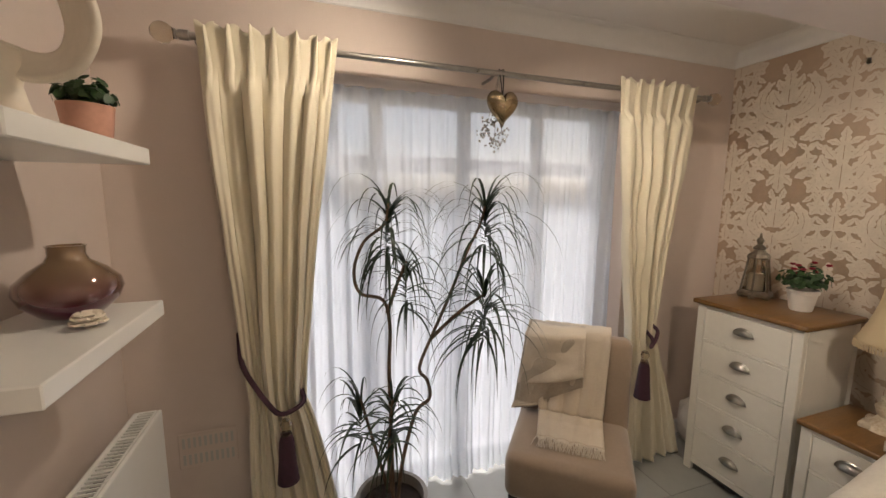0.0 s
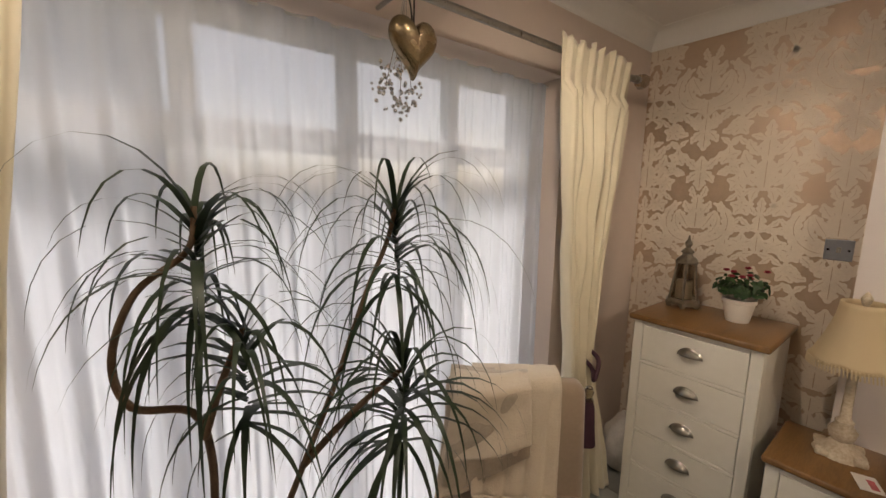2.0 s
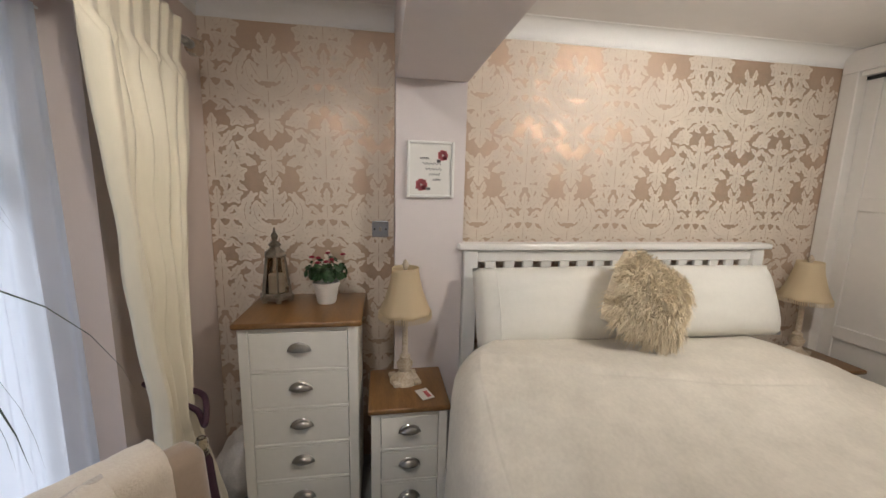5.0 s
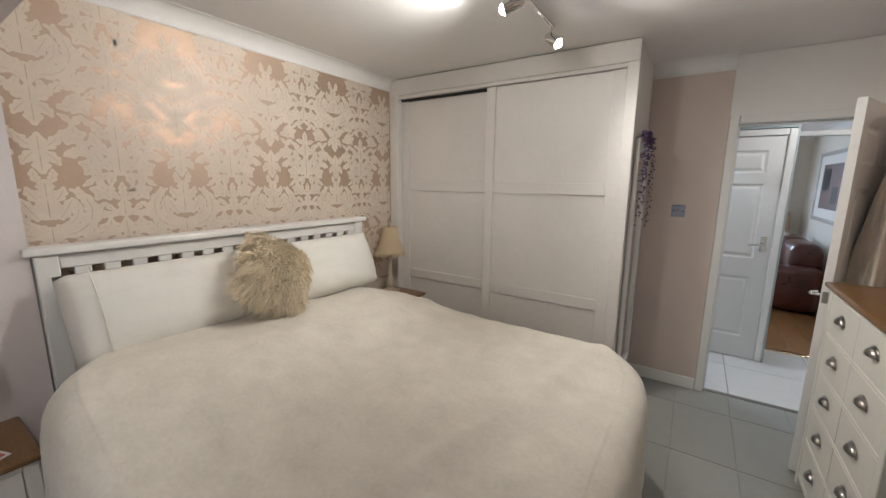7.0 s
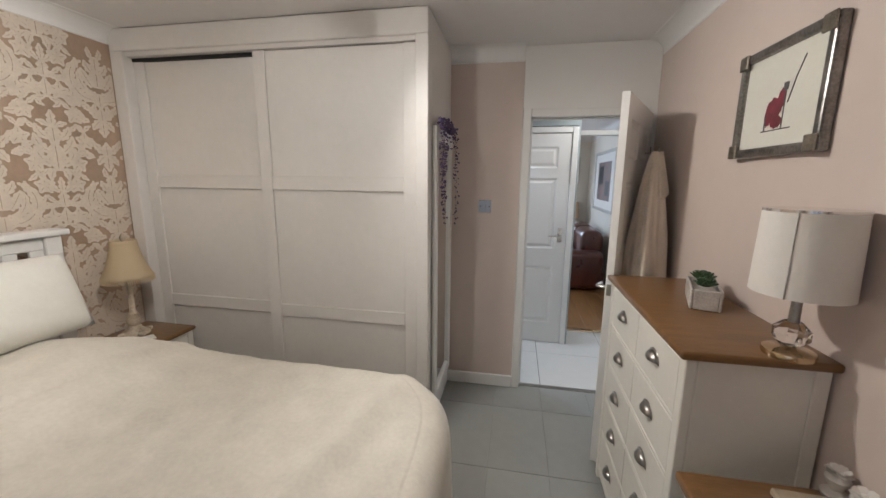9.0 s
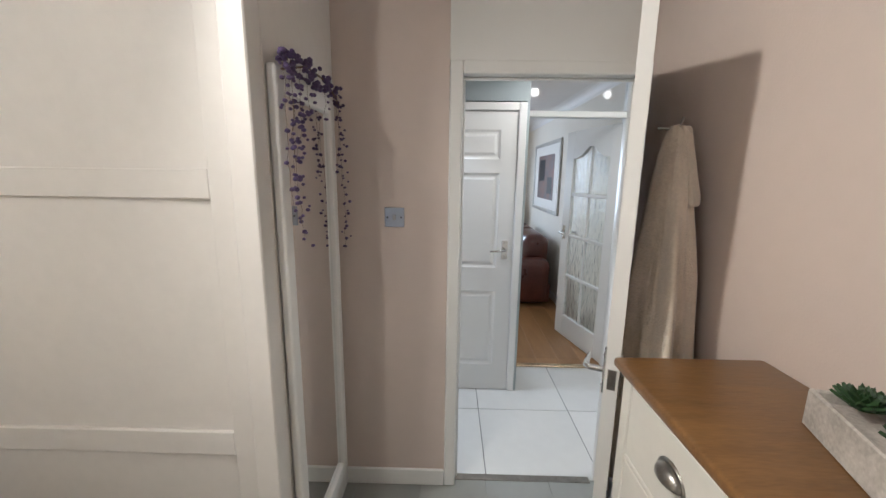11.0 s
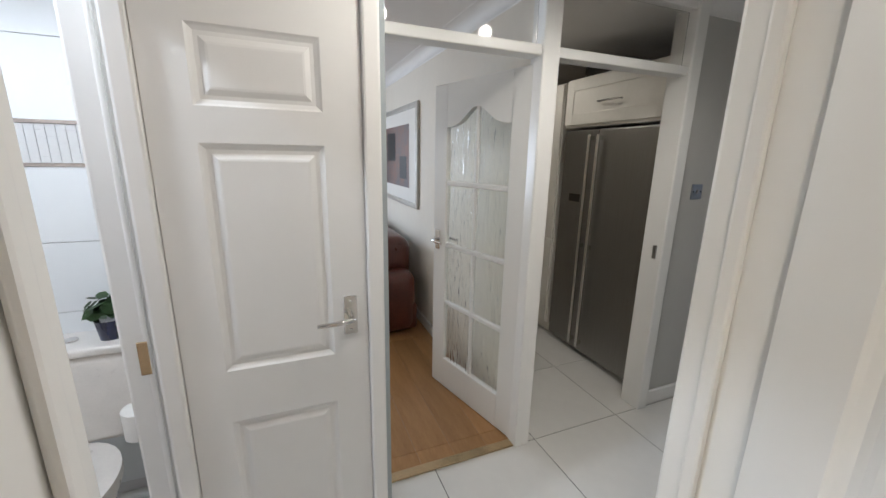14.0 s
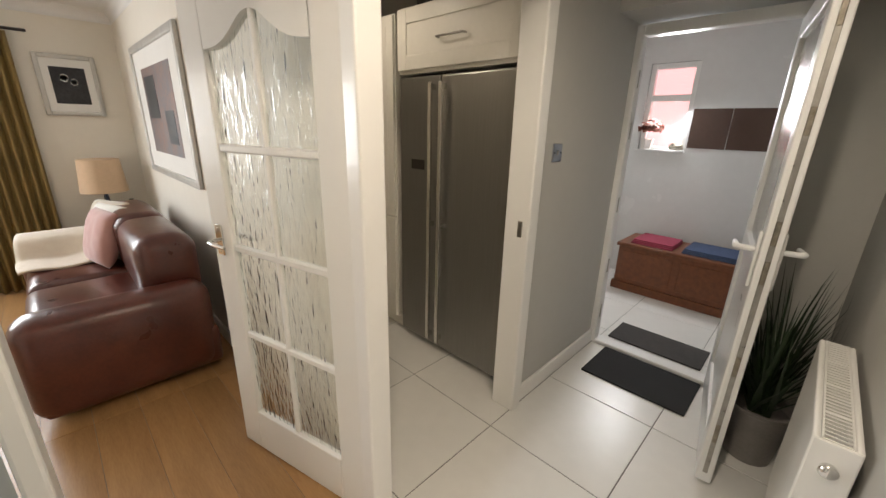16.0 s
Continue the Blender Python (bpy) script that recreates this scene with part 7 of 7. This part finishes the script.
boxes("strike_plate", [((0.395, -3.292, 0.95), (0.42, -3.287, 1.05))], GOLDCHAMP, bpy.data.objects["door_frame_bathroom"], 0.001)

# ---- outside the window ----
tagged(box("ground", (-60, 2.3, -0.35), (60, 90, -0.12), GRASS, bev=0), "lawn and ground beyond the window", "ground", kind="structure")
patio = tagged(box("pavement", (-3, 2.31, -0.13), (6, 5.2, -0.09), PALEGROUT, bev=0), "pale paved patio outside the window", "patio", kind="structure")
tagged(boxes("neighbour_house", [((-2.5, 7.0, -0.2), (0.75, 9, 5.0))], RENDERW, bev=0.02), "pale rendered neighbouring house wall", "house")
bm = bmesh.new()
rnd = random.Random(21)
for k in range(2600):
    c = Vector((rnd.uniform(0.6, 7), rnd.uniform(6.0, 7.0), rnd.uniform(-0.1, 1.45) + 0.2 * noise.noise((k * 0.1, 0, 0))))
    n = Vector((rnd.uniform(-1, 1), rnd.uniform(-1, 0.2), rnd.uniform(-1, 1))).normalized()
    a = n.orthogonal().normalized() * rnd.uniform(0.05, 0.11)
    b = n.cross(a)
    bm.faces.new([bm.verts.new(c + q) for q in (a, b * 0.6, -a, -b * 0.6)])
tagged(link_bm(bm, "hedge", GREENFENCE), "leafy green hedge beyond the patio", "hedge", kind="stuff")
bench = thing("garden_bench", "pale wooden slatted garden bench on the patio", "bench", (0.45, 4.2, -0.09))
boxes("slat", [((-0.6, -0.2 + 0.1 * k, 0.42), (0.6, -0.12 + 0.1 * k, 0.45)) for k in range(4)] + [((-0.6, 0.2, 0.5 + 0.1 * k), (0.6, 0.23, 0.57 + 0.1 * k)) for k in range(4)], RENDERW, bench, 0.004)
boxes("leg", [((sx - 0.03, y, 0), (sx + 0.03, y + 0.05, zt)) for sx in (-0.55, 0.55) for y, zt in ((-0.2, 0.42), (0.2, 0.92))], RENDERW, bench, 0.004)

# ---- floors, laid last ----


def tiled(name, label, lo, hi, ox, oy, sx, sy, gap, m, gm, stagger=0.0, z=0.0, thick=0.008, piece="tile"):
    """A screed with separate tiles on it; tile tops lie at z."""
    fl = tagged(box(name, (lo[0], lo[1], z - 0.08), (hi[0], hi[1], z - 0.003), gm, bev=0), label, "floor", kind="structure")
    shared = {}
    j0, j1 = math.floor((lo[1] - oy) / sy), math.ceil((hi[1] - oy) / sy)
    for j in range(j0, j1):
        off = stagger * (j % 2) * sx
        for i in range(math.floor((lo[0] - ox - off) / sx), math.ceil((hi[0] - ox - off) / sx)):
            x0, x1 = max(lo[0], ox + off + i * sx + gap / 2), min(hi[0], ox + off + (i + 1) * sx - gap / 2)
            y0, y1 = max(lo[1], oy + j * sy + gap / 2), min(hi[1], oy + (j + 1) * sy - gap / 2)
            if x1 - x0 < 0.01 or y1 - y0 < 0.01:
                continue
            key = (round(x1 - x0, 3), round(y1 - y0, 3))
            if key not in shared:
                bm = bmesh.new()
                add_box(bm, (-key[0] / 2, -key[1] / 2, -thick), (key[0] / 2, key[1] / 2, 0), 0.0012)
                me = bpy.data.meshes.new(piece)
                bm.to_mesh(me), bm.free()
                me.materials.append(m)
                shared[key] = me
            ob = new(piece, shared[key])
            ob.location = ((x0 + x1) / 2, (y0 + y1) / 2, z)
            ob.parent = fl
    return fl


tiled("floor", "pale grey large format tiled bedroom floor", (-0.6, -2.40), (2.76, 2.2), 0.02, -2.07, 0.33, 0.60, 0.003, PALETILE, PALEGROUT, 0.0, piece="tile")
tiled("floor_hall", "white porcelain tiled hall and kitchen floor", (-3.15, -6.1), (0.45, -2.40), 0.01, -2.40, 0.61, 0.61, 0.005, TILE, GROUT)
tiled("floor_porch", "white tiled porch floor", (-4.75, -4.6), (-3.15, -2.4), -3.3, -3.0, 0.61, 0.61, 0.005, TILE, PALEGROUT)
tiled("floor_bathroom", "white tiled bathroom floor", (0.45, -4.1), (1.8, -2.45), 0.45, -2.45, 0.4, 0.4, 0.004, TILE, PALEGROUT, 0.0, 0.012)
tiled("floor_living", "honey oak plank laminate living room floor", (-1.12, -7.6), (2.5, -3.655), -1.12, -7.6, 0.192, 1.28, 0.0015, LAMINATE, GROUT, 0.0, 0.006, 0.009, "plank")
tagged(box("threshold_strip", (-1.065, -3.665, 0.0), (-0.325, -3.61, 0.012), GOLDCHAMP, bev=0.004), "brass threshold strip at the living room doorway", "threshold", kind="structure")
tagged(box("door_threshold", (-0.53, -2.42, -0.001), (0.178, -2.38, 0.006), PEWTER, bev=0.002), "thin metal threshold at the bedroom door", "threshold", kind="structure")
for i in range(9):
    for j in range(3):
        p = box("slab", (-3 + i + 0.006, 2.35 + j * 0.95, -0.09), (-2.006 + i, 3.29 + j * 0.95, -0.07), PAVE, patio, 0.006)
